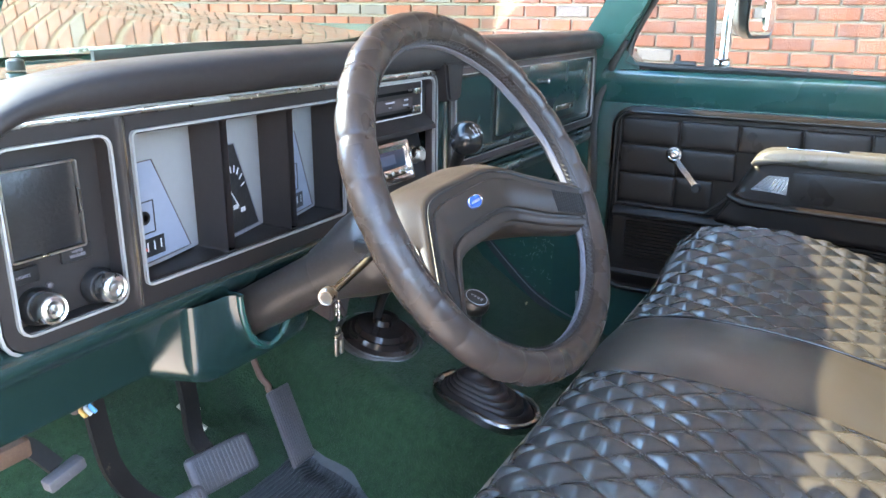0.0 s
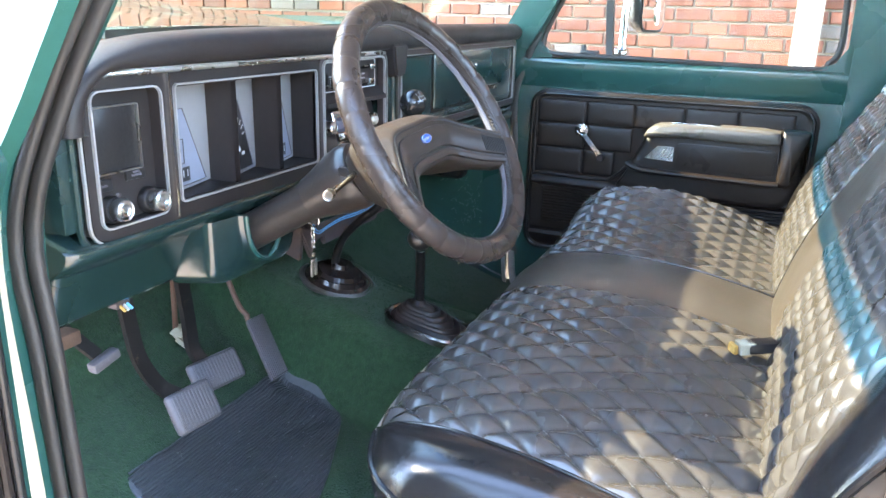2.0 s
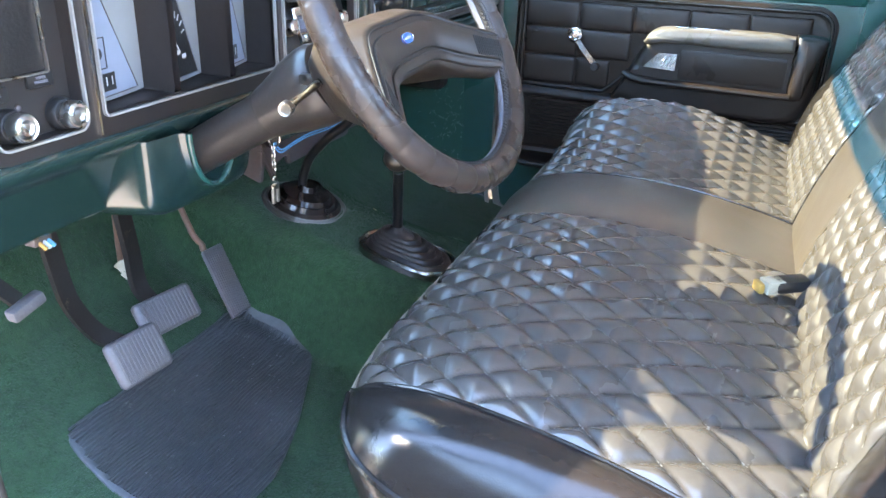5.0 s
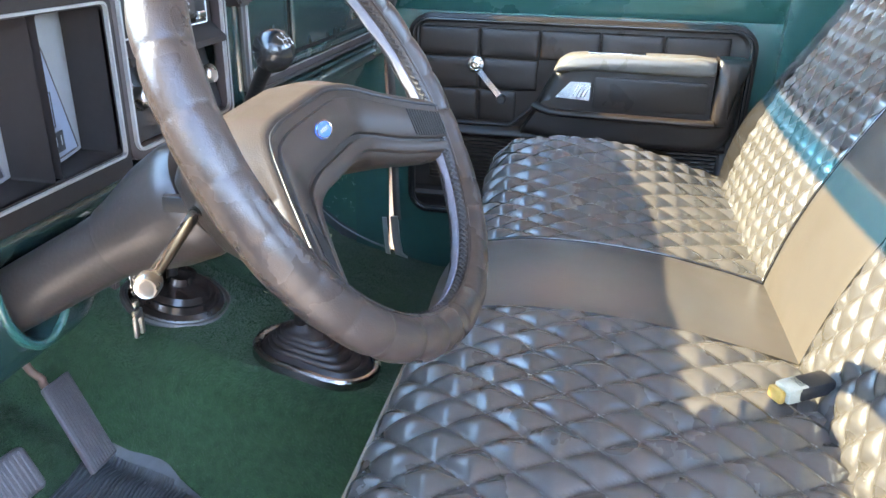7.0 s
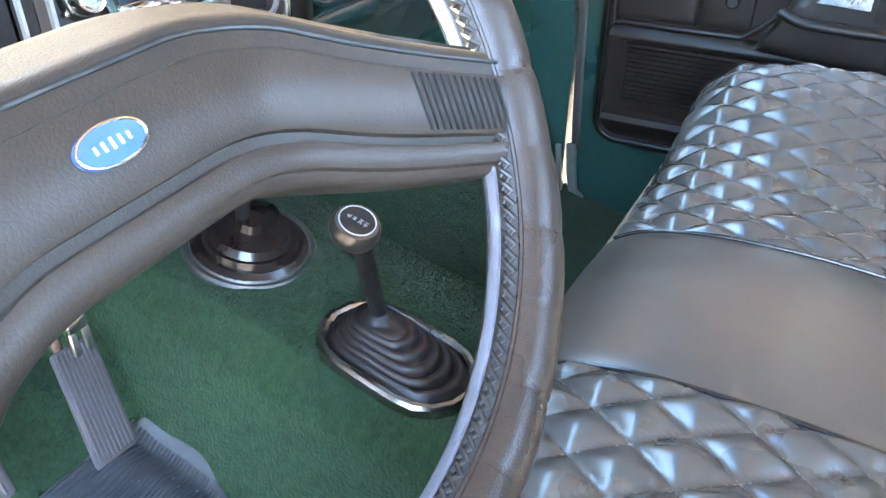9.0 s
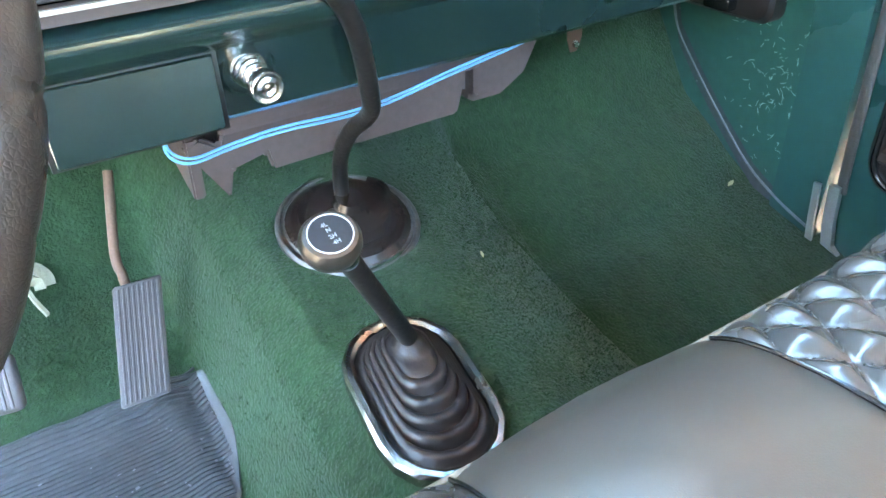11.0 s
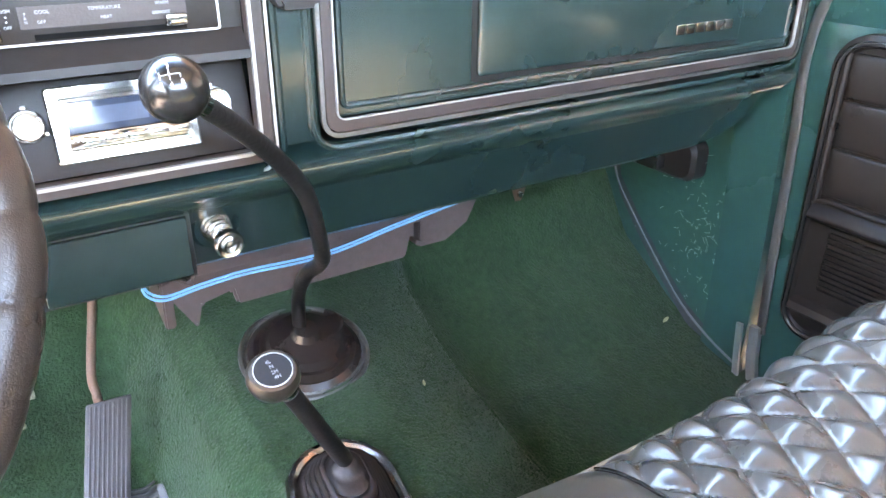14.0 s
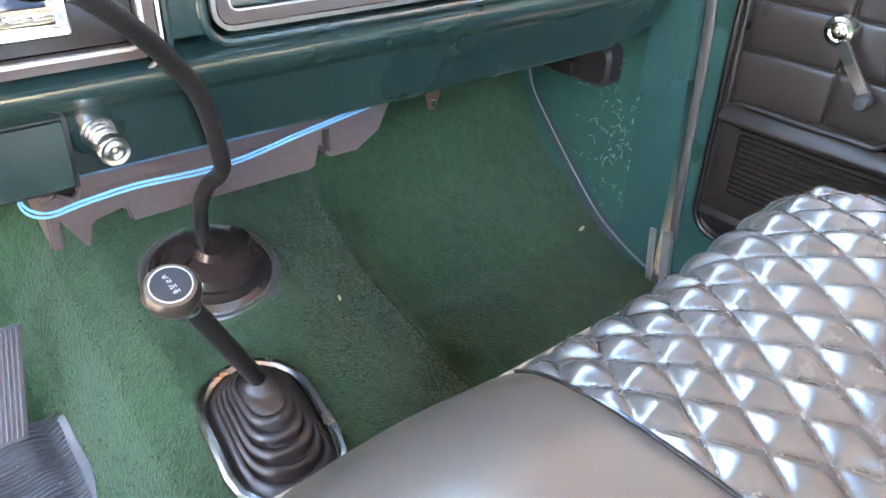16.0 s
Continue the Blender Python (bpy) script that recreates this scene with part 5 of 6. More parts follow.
def stadium(hl, hw, n=9):
    pts = []
    for c, a0 in ((hl - hw, -90), (-(hl - hw), 90)):
        for a in np.linspace(a0, a0 + 180, n):
            pts.append((c + hw * math.cos(radians(a)), hw * math.sin(radians(a))))
    return pts


def boot_loop(hl, hw, h, shift=0.0):
    return [PC + PA * (u + shift) + PB * v + PN * h for u, v in stadium(hl, hw)]


part("retaining_plate", loft([boot_loop(0.099, 0.061, -0.008), boot_loop(0.099, 0.061, 0.004), boot_loop(0.096, 0.058, 0.0075), boot_loop(0.091, 0.053, 0.0078), boot_loop(0.087, 0.049, 0.005), boot_loop(0.086, 0.048, -0.004)], caps=False), RING, tl, "chromed oval retaining plate")
steps = [boot_loop(0.087, 0.049, 0.001)]
for i in range(5):
    hl, hw, h, sh = 0.082 - i * 0.0105, 0.045 - i * 0.0050, 0.003 + i * 0.0062, 0.0055 * i
    steps += [boot_loop(hl, hw, h, sh), boot_loop(hl - 0.001, hw - 0.001, h + 0.0065, sh), boot_loop(hl - 0.007, hw - 0.0045, h + 0.0075, sh + 0.001), boot_loop(hl - 0.010, hw - 0.006, h + 0.003, sh + 0.003)]
steps += [boot_loop(0.030, 0.0215, 0.033, 0.028), boot_loop(0.022, 0.0175, 0.035, 0.031), boot_loop(0.0145, 0.0135, 0.038, 0.032), boot_loop(0.0120, 0.0115, 0.045, 0.032)]
part("boot", loft(steps), BOOTRUB, tl, "stepped black rubber boot", 75)
TK, TB = Vector((-0.074, 0.450, 0.413)), PC + PA * 0.032 + PN * 0.045
TD = (TK - TB).normalized()
part("lever", rod(TB, TK - TD * 0.034, 0.0092), STEELBLK, tl, "straight black steel lever")
part("collar", lathe([(0.0085, 0), (0.0085, 0.012), (0.0075, 0.016)], TK - TD * 0.036, TD, 18), CHROME, tl)
KD = Vector((-0.10, -0.42, 0.90)).normalized()
kn = part("knob", lathe([(0.009, -0.020), (0.014, -0.018), (0.0215, -0.010), (0.0238, -0.002), (0.0234, 0.004), (0.0205, 0.0092), (0.0186, 0.0100), (0, 0.0100)], TK - KD * 0.006, KD, 36), KNOBMETAL, tl, "dark satin knob")
part("knob_face", lathe([(0.0172, 0.0098), (0.0172, 0.0103), (0, 0.0103)], TK - KD * 0.006, KD, 36), BLACK, kn)
part("knob_ring", lathe([(0.0173, 0.0095), (0.0173, 0.0108), (0.0163, 0.0108), (0.0163, 0.0095)], TK - KD * 0.006, KD, 36), WHITE, kn, "white ring")
kx = Vector((0.93, -0.36, 0.0))
kx = (kx - KD * kx.dot(KD)).normalized()
ky = KD.cross(kx).normalized()
kx, ky = kx * math.cos(0.38) + ky * math.sin(0.38), ky * math.cos(0.38) - kx * math.sin(0.38)
for t, u, v in (("4L", -0.001, 0.0082), ("N", 0.000, 0.0029), ("2H", 0.0005, -0.0030), ("4H", 0.001, -0.0084)):
    words(t, TK - KD * 0.006 + KD * 0.0108 + kx * u + ky * v, kx, ky, 0.0050, FADED, kn)

# ---- pedals ----
def pedal_pad(c, w, h, tilt, yaw, th, ribs, nm, parent, label, along_x=False):
    m = Matrix.Rotation(radians(yaw), 4, "Z") @ Matrix.Rotation(radians(tilt), 4, "X")
    p = part(nm, box(c, (w, h, th), 0.012, 4, m), PEDALRUB, parent, label)
    for i in range(ribs):
        f = (i + 0.5) / ribs - 0.5
        q = Vector((f * w * 0.86, 0, th * 0.5)) if along_x else Vector((0, f * h * 0.86, th * 0.5))
        s = (w * 0.86 / ribs * 0.5, h * 0.84, 0.003) if along_x else (w * 0.84, h * 0.86 / ribs * 0.5, 0.003)
        part("rib", box(Vector(c) + m.to_3x3() @ q, s, 0.0008, 1, m), PEDALRUB, p)
    return p


cl = thing("clutch_pedal", (-0.505, 0.64, 0.20), "worn grey rubber clutch pedal on a black steel arm", "pedal")
pedal_pad((-0.503, 0.636, 0.222), 0.085, 0.066, 62, -6, 0.018, 12, "pedal_pad", cl, "ribbed grey rubber pad", True)
part("arm", sweep(smooth([(-0.500, 0.652, 0.232), (-0.528, 0.672, 0.258), (-0.552, 0.684, 0.31), (-0.560, 0.690, 0.37), (-0.563, 0.70, 0.47)], 6), rect(0.008, 0.024), up=(1, 0, 0)), STEELBLK, cl, "chipped black steel arm")
bk = thing("brake_pedal", (-0.36, 0.71, 0.20), "worn grey rubber brake pedal on a black steel arm", "pedal")
pedal_pad((-0.366, 0.706, 0.206), 0.105, 0.058, 58, -10, 0.018, 14, "pedal_pad", bk, "ribbed grey rubber pad", True)
part("arm", sweep(smooth([(-0.372, 0.722, 0.215), (-0.376, 0.745, 0.245), (-0.372, 0.755, 0.30), (-0.378, 0.757, 0.37), (-0.382, 0.76, 0.48)], 6), rect(0.010, 0.026), up=(1, 0, 0)), STEELBLK, bk, "dark steel arm")
gp = thing("accelerator_pedal", (-0.20, 0.72, 0.18), "grey ribbed accelerator pedal on a rusty rod", "pedal")
A, B2, C2 = Vector((-0.205, 0.760, 0.232)), Vector((-0.157, 0.761, 0.229)), Vector((-0.239, 0.679, 0.136))
gx, gy = (B2 - A).normalized(), (A - C2)
gl_ = gy.length
gy.normalize()
gn = gx.cross(gy).normalized()
gm = Matrix((gx, gy, gn)).transposed().to_4x4()
gc = (B2 + C2) / 2 - gn * 0.004
gpad = part("pedal_pad", box(gc, (0.052, gl_, 0.009), 0.003, 2, gm), PEDALRUB, gp, "flat grey rubber pad")
for i in range(9):
    part("rib", box(gc + gx * ((i - 4) * 0.0052) + gn * 0.005, (0.0026, gl_ * 0.94, 0.0025), 0.0006, 1, gm), PEDALRUB, gpad)
part("rod", sweep(smooth([gc + gy * 0.03 - gn * 0.010, A + gy * 0.004 + gx * 0.012 - gn * 0.010, A + gy * 0.012 + gx * 0.010 - gn * 0.006, (-0.192, 0.79, 0.252), (-0.1755, 0.83, 0.302), (-0.168, 0.845, 0.325)], 6), circle(0.0055, 10)), RUST, gp, "rusty brown rod")
rd = thing("clutch_pushrod", (-0.281, 0.878, 0.20), "thin rusty linkage rod ending in a crumpled cream clip", "linkage rod")
part("rod", sweep([(-0.296, 0.852, 0.40), (-0.290, 0.862, 0.30), (-0.284, 0.870, 0.222)], circle(0.0055, 10)), RUST, rd)
part("clip", join(sweep(smooth([(-0.292, 0.872, 0.212), (-0.284, 0.864, 0.222), (-0.272, 0.866, 0.222), (-0.264, 0.866, 0.208), (-0.264, 0.862, 0.198)], 5), rect(0.004, 0.014)), sweep(smooth([(-0.290, 0.868, 0.206), (-0.282, 0.860, 0.212), (-0.274, 0.862, 0.206), (-0.274, 0.858, 0.198)], 5), rect(0.003, 0.012)), sweep(smooth([(-0.288, 0.866, 0.204), (-0.284, 0.850, 0.192), (-0.276, 0.834, 0.178)], 5), rect(0.004, 0.010))), CLIPCREAM, rd, "crumpled cream plastic clip")
pk = thing("parking_brake_pedal", (-0.605, 0.70, 0.33), "small grey parking brake pedal on a rusty bracket", "pedal")
part("pedal_pad", box((-0.603, 0.70, 0.331), (0.048, 0.018, 0.016), 0.004, 2, Matrix.Rotation(radians(-12), 4, "Y")), PEDALRUB, pk)
part("lever", sweep(smooth([(-0.603, 0.712, 0.335), (-0.618, 0.73, 0.362), (-0.635, 0.735, 0.385), (-0.655, 0.74, 0.46)], 5), rect(0.006, 0.02), up=(1, 0, 0)), STEELBLK, pk)
part("bracket", box((-0.655, 0.72, 0.378), (0.05, 0.03, 0.022), 0.004), RUST, pk, "rusty steel bracket")
cn = thing("wiring_connector", (-0.59, 0.67, 0.415), "small connector with coloured wire ends", "connector")
part("shell", box((-0.592, 0.672, 0.424), (0.026, 0.02, 0.02), 0.004), BROWN, cn)
for i, mt in enumerate((ORANGE, WHITE, BLUE)):
    part("wire_end", rod((-0.598 + i * 0.006, 0.665, 0.42), (-0.596 + i * 0.006, 0.655, 0.412), 0.0025), mt, cn)

# ---- rubber mat on the carpet ----
fm = thing("floor_mat", (-0.35, 0.62, 0.02), "dusty black ribbed rubber heel mat set in the carpet", "floor mat")
MO = [(-0.560, 0.737), (-0.585, 0.633), (-0.578, 0.54), (-0.556, 0.496), (-0.50, 0.484), (-0.43, 0.482), (-0.31, 0.514), (-0.165, 0.574), (-0.143, 0.64), (-0.146, 0.738)]
def inside(x, y):
    c = False
    for (x0, y0), (x1, y1) in zip(MO, MO[1:] + MO[:1]):
        if (y0 > y) != (y1 > y) and x < (x1 - x0) * (y - y0) / (y1 - y0) + x0:
            c = not c
    return c
line_ = []
for (x0, y0), (x1, y1) in zip(MO, MO[1:] + MO[:1]):
    line_ += [Vector((x0 + (x1 - x0) * g, y0 + (y1 - y0) * g, 0)) for g in np.linspace(0, 1, 14, endpoint=False)]
for _ in range(3):
    line_ = [(line_[k - 1] + line_[k] * 2 + line_[(k + 1) % len(line_)]) / 4 for k in range(len(line_))]
cen = Vector((-0.37, 0.63, 0))
rings_ = []
for f, dz in ((1.006, -0.0005), (1.003, 0.0035), (1.0, 0.0042), *((g, 0.0042) for g in np.linspace(0.97, 0.02, 40))):
    ring_ = [cen + (p - cen) * f for p in line_]
    rings_.append([(p.x, p.y, floor_z(p.x, p.y) + dz) for p in ring_])
part("mat", loft(rings_, caps=False), CARPETMAT, fm, "", 60)
rg_ = random.Random(9)
fk = bmesh.new()
for k in range(60):
    x, y = rg_.gauss(-0.30, 0.10), rg_.gauss(0.60, 0.06)
    if inside(x, y):
        fk = join(fk, box((x, y, floor_z(x, y) + 0.0072), (rg_.uniform(0.001, 0.005), rg_.uniform(0.001, 0.003), 0.0006), 0, m=Matrix.Rotation(rg_.uniform(0, 3), 4, "Z")))
tagged(part("dust", fk, GREY, fm), kind="stuff")
rows = []
rb = bmesh.new()
for k in range(50):
    y = 0.481 + k * 0.0052
    run = [(x, y, floor_z(x, y) + 0.0054) for x in np.linspace(-0.59, -0.14, 70) if inside(x, y) and inside(x - 0.004, y) and inside(x + 0.004, y)]
    if len(run) > 2:
        rb = join(rb, sweep(run, [(-0.0017, -0.0012), (0.0017, -0.0012), (0.0011, 0.0016), (-0.0011, 0.0016)], up=(0, 0, 1)))
tagged(part("rib", rb, CARPETMAT, fm), kind="stuff")

# ---- doors: built in place for the passenger side, then swung for the driver's ----
def door_thing(name, xf, label):
    """Local frame: x outward, y forward, z up; the hinge line at y = 0.585, the trim at x = 0.765."""
    d = thing(name, (0, 0, 0), label, "car door", kind="structure")
    flip = xf.determinant() < 0

    def add(nm, bm, mt, parent=d, lb="", angle=38):
        bm.transform(xf)
        if flip:
            bmesh.ops.reverse_faces(bm, faces=bm.faces)
        return part(nm, bm, mt, parent, lb, angle)

    # painted shell with the window opening; the frame is one ring
    yf, yr = 0.545, -0.300
    lowp = [(yf, -0.03), (yf + 0.01, 0.30), (yf + 0.015, 0.66), (yr, 0.66), (yr, 0.3), (yr + 0.01, -0.03)]
    add("door_shell", loft([[(0.792, y, z) for y, z in lowp], [(0.90, y, z) for y, z in lowp]]), GREEN)
    # rounded painted belt under the window
    add("window_belt", loft([[(x, y, z) for y in np.linspace(yf + 0.012, yr, 12)] for x, z in ((0.792, 0.625), (0.782, 0.645), (0.774, 0.672), (0.768, 0.692), (0.772, 0.703), (0.79, 0.708), (0.84, 0.708), (0.90, 0.70), (0.90, 0.64))], closed=False), GREEN, d, "rounded green painted belt line", 60)
    # window frame: outline swept round the opening
    fr = smooth([(0.80, 0.525, 0.68), (0.80, 0.515, 0.755), (0.79, 0.475, 0.845), (0.775, 0.395, 1.00), (0.755, 0.30, 1.18), (0.745, 0.24, 1.235), (0.74, 0.0, 1.245), (0.74, -0.22, 1.235), (0.75, -0.275, 1.17), (0.785, -0.290, 0.85), (0.80, -0.292, 0.68)], 4)
    add("window_frame", sweep(fr, rect(0.055, 0.05)), GREEN, d, "green painted window frame")
    for cy, pts in ((1, [(0.772, 0.50, 0.705), (0.772, 0.50, 0.76), (0.772, 0.455, 0.712), (0.772, 0.455, 0.705)]), (-1, [(0.772, -0.275, 0.702), (0.772, -0.275, 0.77), (0.772, -0.245, 0.722), (0.772, -0.19, 0.702)])):
        b = bmesh.new()
        v = [b.verts.new(p) for p in pts] + [b.verts.new((0.84, p[1], p[2])) for p in pts]
        b.faces.new(v[:4]), b.faces.new(v[4:][::-1])
        for i in range(4):
            b.faces.new((v[i], v[(i + 1) % 4], v[4 + (i + 1) % 4], v[4 + i]))
        bmesh.ops.recalc_face_normals(b, faces=b.faces)
        add("frame_gusset", b, GREEN)
    seal = smooth([(0.779, 0.462, 0.716), (0.779, 0.20, 0.711), (0.779, -0.185, 0.705), (0.779, -0.232, 0.722), (0.779, -0.252, 0.765), (0.775, -0.246, 0.90), (0.752, -0.235, 1.15), (0.745, -0.18, 1.21), (0.745, 0.20, 1.21), (0.752, 0.275, 1.16), (0.772, 0.395, 0.93), (0.779, 0.465, 0.80), (0.779, 0.482, 0.742)], 5, True)
    add("window_seal", sweep(seal, circle(0.0075, 8), True), RUBBER, d, "dark rubber window seal")
    pane = [(-0.24, 0.71), (0.30, 0.71), (0.30, 1.20), (-0.20, 1.21), (-0.24, 1.16)]
    add("pane", loft([[(x, y, z) for y, z in pane] for x in (0.806, 0.810)]), GLASS)
    vent = [(0.315, 0.715), (0.475, 0.72), (0.475, 0.76), (0.40, 0.93), (0.315, 1.10)]
    add("vent_pane", loft([[(x, y, z) for y, z in vent] for x in (0.806, 0.810)]), GLASS)
    add("vent_bar", sweep([(0.803, 0.302, 0.70), (0.803, 0.312, 0.86), (0.803, 0.322, 1.12)], rect(0.022, 0.018)), RUBBER, d, "dark vent window divider bar")
    vl = add("vent_latch", box((0.789, 0.355, 0.722), (0.014, 0.05, 0.012), 0.003), BLACK, d, "black vent window latch")
    add("latch_post", lathe([(0.006, 0), (0.006, 0.016), (0.004, 0.02)], (0.789, 0.372, 0.722), (0, 0, 1), 12), BLACK, vl)
    # trim panel with a raised edge
    P = 0.775
    op = rrect(-0.236, 0.508, 0.155, 0.620, 0.050, 7)
    add("trim_panel", loft([[(0.796, y, z) for y, z in op], [(P - 0.004, y, z) for y, z in op], [(P - 0.008, y, z) for y, z in rrect(-0.229, 0.501, 0.161, 0.613, 0.044, 7)], [(P - 0.004, y, z) for y, z in rrect(-0.218, 0.492, 0.169, 0.604, 0.036, 7)], [(P, y, z) for y, z in rrect(-0.214, 0.490, 0.171, 0.602, 0.034, 7)]]), PANEL, d, "grained dark brown vinyl trim panel", 50)
    add("trim_bead", sweep([(P - 0.009, y, z) for y, z in rrect(-0.224, 0.497, 0.166, 0.609, 0.040, 7)], circle(0.0045, 10), True), VINYL, d, "glossy rolled bead")
    # stitched pads
    cells = []
    for z0, z1 in ((0.533, 0.592), (0.464, 0.527), (0.392, 0.458)):
        for y0, y1 in ((0.350, 0.482), (0.218, 0.344), (0.088, 0.212), (-0.046, 0.082), (-0.180, -0.052)):
            if z0 < 0.53 and y0 < 0.2:
                continue
            if z0 < 0.40 and y0 < 0.3:
                y0 = 0.262
            cells.append((y0 - 0.0018, y1 + 0.0018, z0 - 0.0018, z1 + 0.0018))
    for y0, y1, z0, z1 in cells:
        lo = [[(P - h, y, z) for y, z in rrect(y0 + i, y1 - i, z0 + i, z1 - i, 0.004, 3)] for h, i in ((0.0, 0), (0.0022, 0.0004), (0.0040, 0.0018), (0.0052, 0.006), (0.0060, 0.016))]
        add("stitched_pad", loft(lo), PANEL, d, "", 70)
    add("pad_border", sweep(smooth([(P - 0.004, 0.487, 0.598), (P - 0.004, 0.487, 0.39), (P - 0.004, 0.47, 0.384), (P - 0.004, 0.30, 0.383), (P - 0.004, 0.262, 0.39), (P - 0.004, 0.20, 0.455), (P - 0.004, 0.165, 0.54)], 4), circle(0.0045, 8)), PANEL, d)
    # ledge above the speaker grille, grille with its slats, kick strip
    add("grille_ledge", loft([[(x, y, z) for y in np.linspace(0.488, -0.20, 4)] for x, z in ((P, 0.380), (P - 0.012, 0.374), (P - 0.020, 0.364), (P - 0.020, 0.358), (P - 0.010, 0.352), (P, 0.350))], closed=False), PANEL, d, "moulded ledge", 60)
    add("grille_frame", loft([[(P - h, y, z) for y, z in rrect(-0.195 + i, 0.462 - i, 0.240 + i, 0.348 - i, 0.004, 3)] for h, i in ((0, 0), (0.006, 0.001), (0.006, 0.006), (-0.006, 0.008))], caps=False), PANEL, d)
    add("grille_back", span(P + 0.004, P + 0.008, -0.19, 0.457, 0.244, 0.344), BLACK, d)
    for i in range(11):
        z = 0.252 + i * 0.0085
        add("grille_slat", loft([[(x, y, z + dz) for x, dz in ((P + 0.003, -0.0015), (P - 0.005, 0.0), (P - 0.0055, 0.0022), (P + 0.003, 0.0035))] for y in (-0.187, 0.455)]), PANEL, d)
    add("kick_ledge", loft([[(x, y, z) for y in (0.488, -0.20)] for x, z in ((P, 0.222), (P - 0.014, 0.216), (P - 0.018, 0.206), (P - 0.006, 0.196), (P, 0.176))], closed=False), PANEL, d)
    # armrest: moulded body with a recessed front, satin top bar, rounded rear pull
    def rise(outline, steps):
        """Outline in the y-z plane carried inward, drawn in about its middle by each step's inset."""
        my = sum(q[0] for q in outline) / len(outline)
        mz = sum(q[1] for q in outline) / len(outline)
        return loft([[(P - h, y + (my - y) / max(abs(my - y), 1e-6) * min(abs(my - y), i), z + (mz - z) / max(abs(mz - z), 1e-6) * min(abs(mz - z), i)) for y, z in outline] for h, i in steps])

    body_ = [(p.x, p.y) for p in rounded_line([(0.245, 0.380), (0.222, 0.415), (0.200, 0.470), (0.168, 0.530), (0.140, 0.552), (0.0, 0.556), (-0.150, 0.556), (-0.205, 0.552), (-0.212, 0.520), (-0.212, 0.420), (-0.200, 0.372), (-0.160, 0.352), (0.0, 0.356), (0.160, 0.362), (0.245, 0.372)], 2)]
    add("armrest", rise(body_, ((-0.002, 0), (0.020, 0.0), (0.034, 0.004), (0.041, 0.012), (0.042, 0.018))), PANEL, d, "moulded dark vinyl armrest", 50)
    topc = [(p.x, p.y) for p in rounded_line([(0.178, 0.520), (0.166, 0.544), (0.135, 0.558), (0.0, 0.560), (-0.150, 0.560), (-0.152, 0.540), (-0.152, 0.520), (0.0, 0.522), (0.120, 0.524), (0.172, 0.516)], 1)]
    add("armrest_cap", rise(topc, ((0.020, 0), (0.058, 0), (0.066, 0.003), (0.070, 0.009))), CAP, d, "smooth satin armrest cap", 60)
    add("cap_inlay", box((P - 0.044, 0.050, 0.5602), (0.030, 0.118, 0.0022), 0.0008), CHROME, d, "bright inlay")
    tail = [(p.x, p.y) for p in rounded_line([(-0.154, 0.561), (-0.215, 0.561), (-0.222, 0.548), (-0.210, 0.520), (-0.196, 0.470), (-0.190, 0.430), (-0.176, 0.416), (-0.154, 0.416), (-0.154, 0.480)], 2)]
    add("pull_end", rise(tail, ((0.020, 0), (0.050, 0.0), (0.060, 0.003), (0.066, 0.010))), PANEL, d, "rounded armrest end", 60)
    add("recess_panel", rise(rrect(-0.146, 0.092, 0.440, 0.508, 0.006, 3), ((0.036, 0), (0.0445, 0.001), (0.0455, 0.004))), PANEL, d, "smooth dark inset panel", 50)
    ledge = smooth([(P - 0.046, 0.215, 0.442), (P - 0.058, 0.19, 0.434), (P - 0.064, 0.15, 0.431), (P - 0.064, 0.0, 0.428), (P - 0.064, -0.12, 0.426), (P - 0.060, -0.16, 0.426)], 6)
    add("armrest_lip", sweep(ledge, [(0.012 * math.cos(t), 0.008 * math.sin(t)) for t in np.linspace(0, 2 * math.pi, 12, endpoint=False)], up=(0, 0, 1)), PANEL, d, "rounded lower ledge", 60)
    hd = add("release_handle", loft([[(x, y, z) for y, z in ((0.172, 0.462), (0.140, 0.497), (0.098, 0.497), (0.098, 0.458))] for x in (P - 0.042, P - 0.052)]), CHROME, d, "chrome inside release handle")
    for i in range(4):
        add("handle_rib", box((P - 0.053, 0.128 - i * 0.008, 0.478), (0.003, 0.0025, 0.026), 0.0005, 1, Matrix.Rotation(radians(25), 4, "X")), SATIN, hd)
    # window crank
    cx = P - 0.012
    cr = add("window_crank", lathe([(0.020, 0), (0.020, 0.008), (0.018, 0.014), (0.012, 0.015), (0.010, 0.013), (0.006, 0.0145), (0, 0.0135)], (cx, 0.351, 0.517), (-1, 0, 0), 26), CHROME, d, "chrome window crank")
    add("crank_arm", sweep([(cx - 0.010, 0.346, 0.508), (cx - 0.020, 0.322, 0.484), (cx - 0.026, 0.291, 0.452)], rect(0.013, 0.006), up=(1, 0, 0)), CHROME, cr)
    add("crank_knob", lathe([(0.008, 0), (0.010, 0.004), (0.0105, 0.018), (0.008, 0.022), (0, 0.022)], (cx - 0.024, 0.288, 0.449), (-1, 0, 0), 18), BLACK, cr, "dark plastic knob")
    return d


door_thing("door_passenger", Matrix.Identity(4), "closed green truck door with a padded dark brown trim panel")
SWING = Matrix.Translation((-0.925, 0.60, 0)) @ Matrix.Rotation(radians(-65), 4, "Z") @ Matrix.Translation((0.925, -0.60, 0)) @ Matrix.Diagonal((-1, 1, 1, 1))
door_thing("door_driver", SWING, "open green truck door with a padded dark brown trim panel")

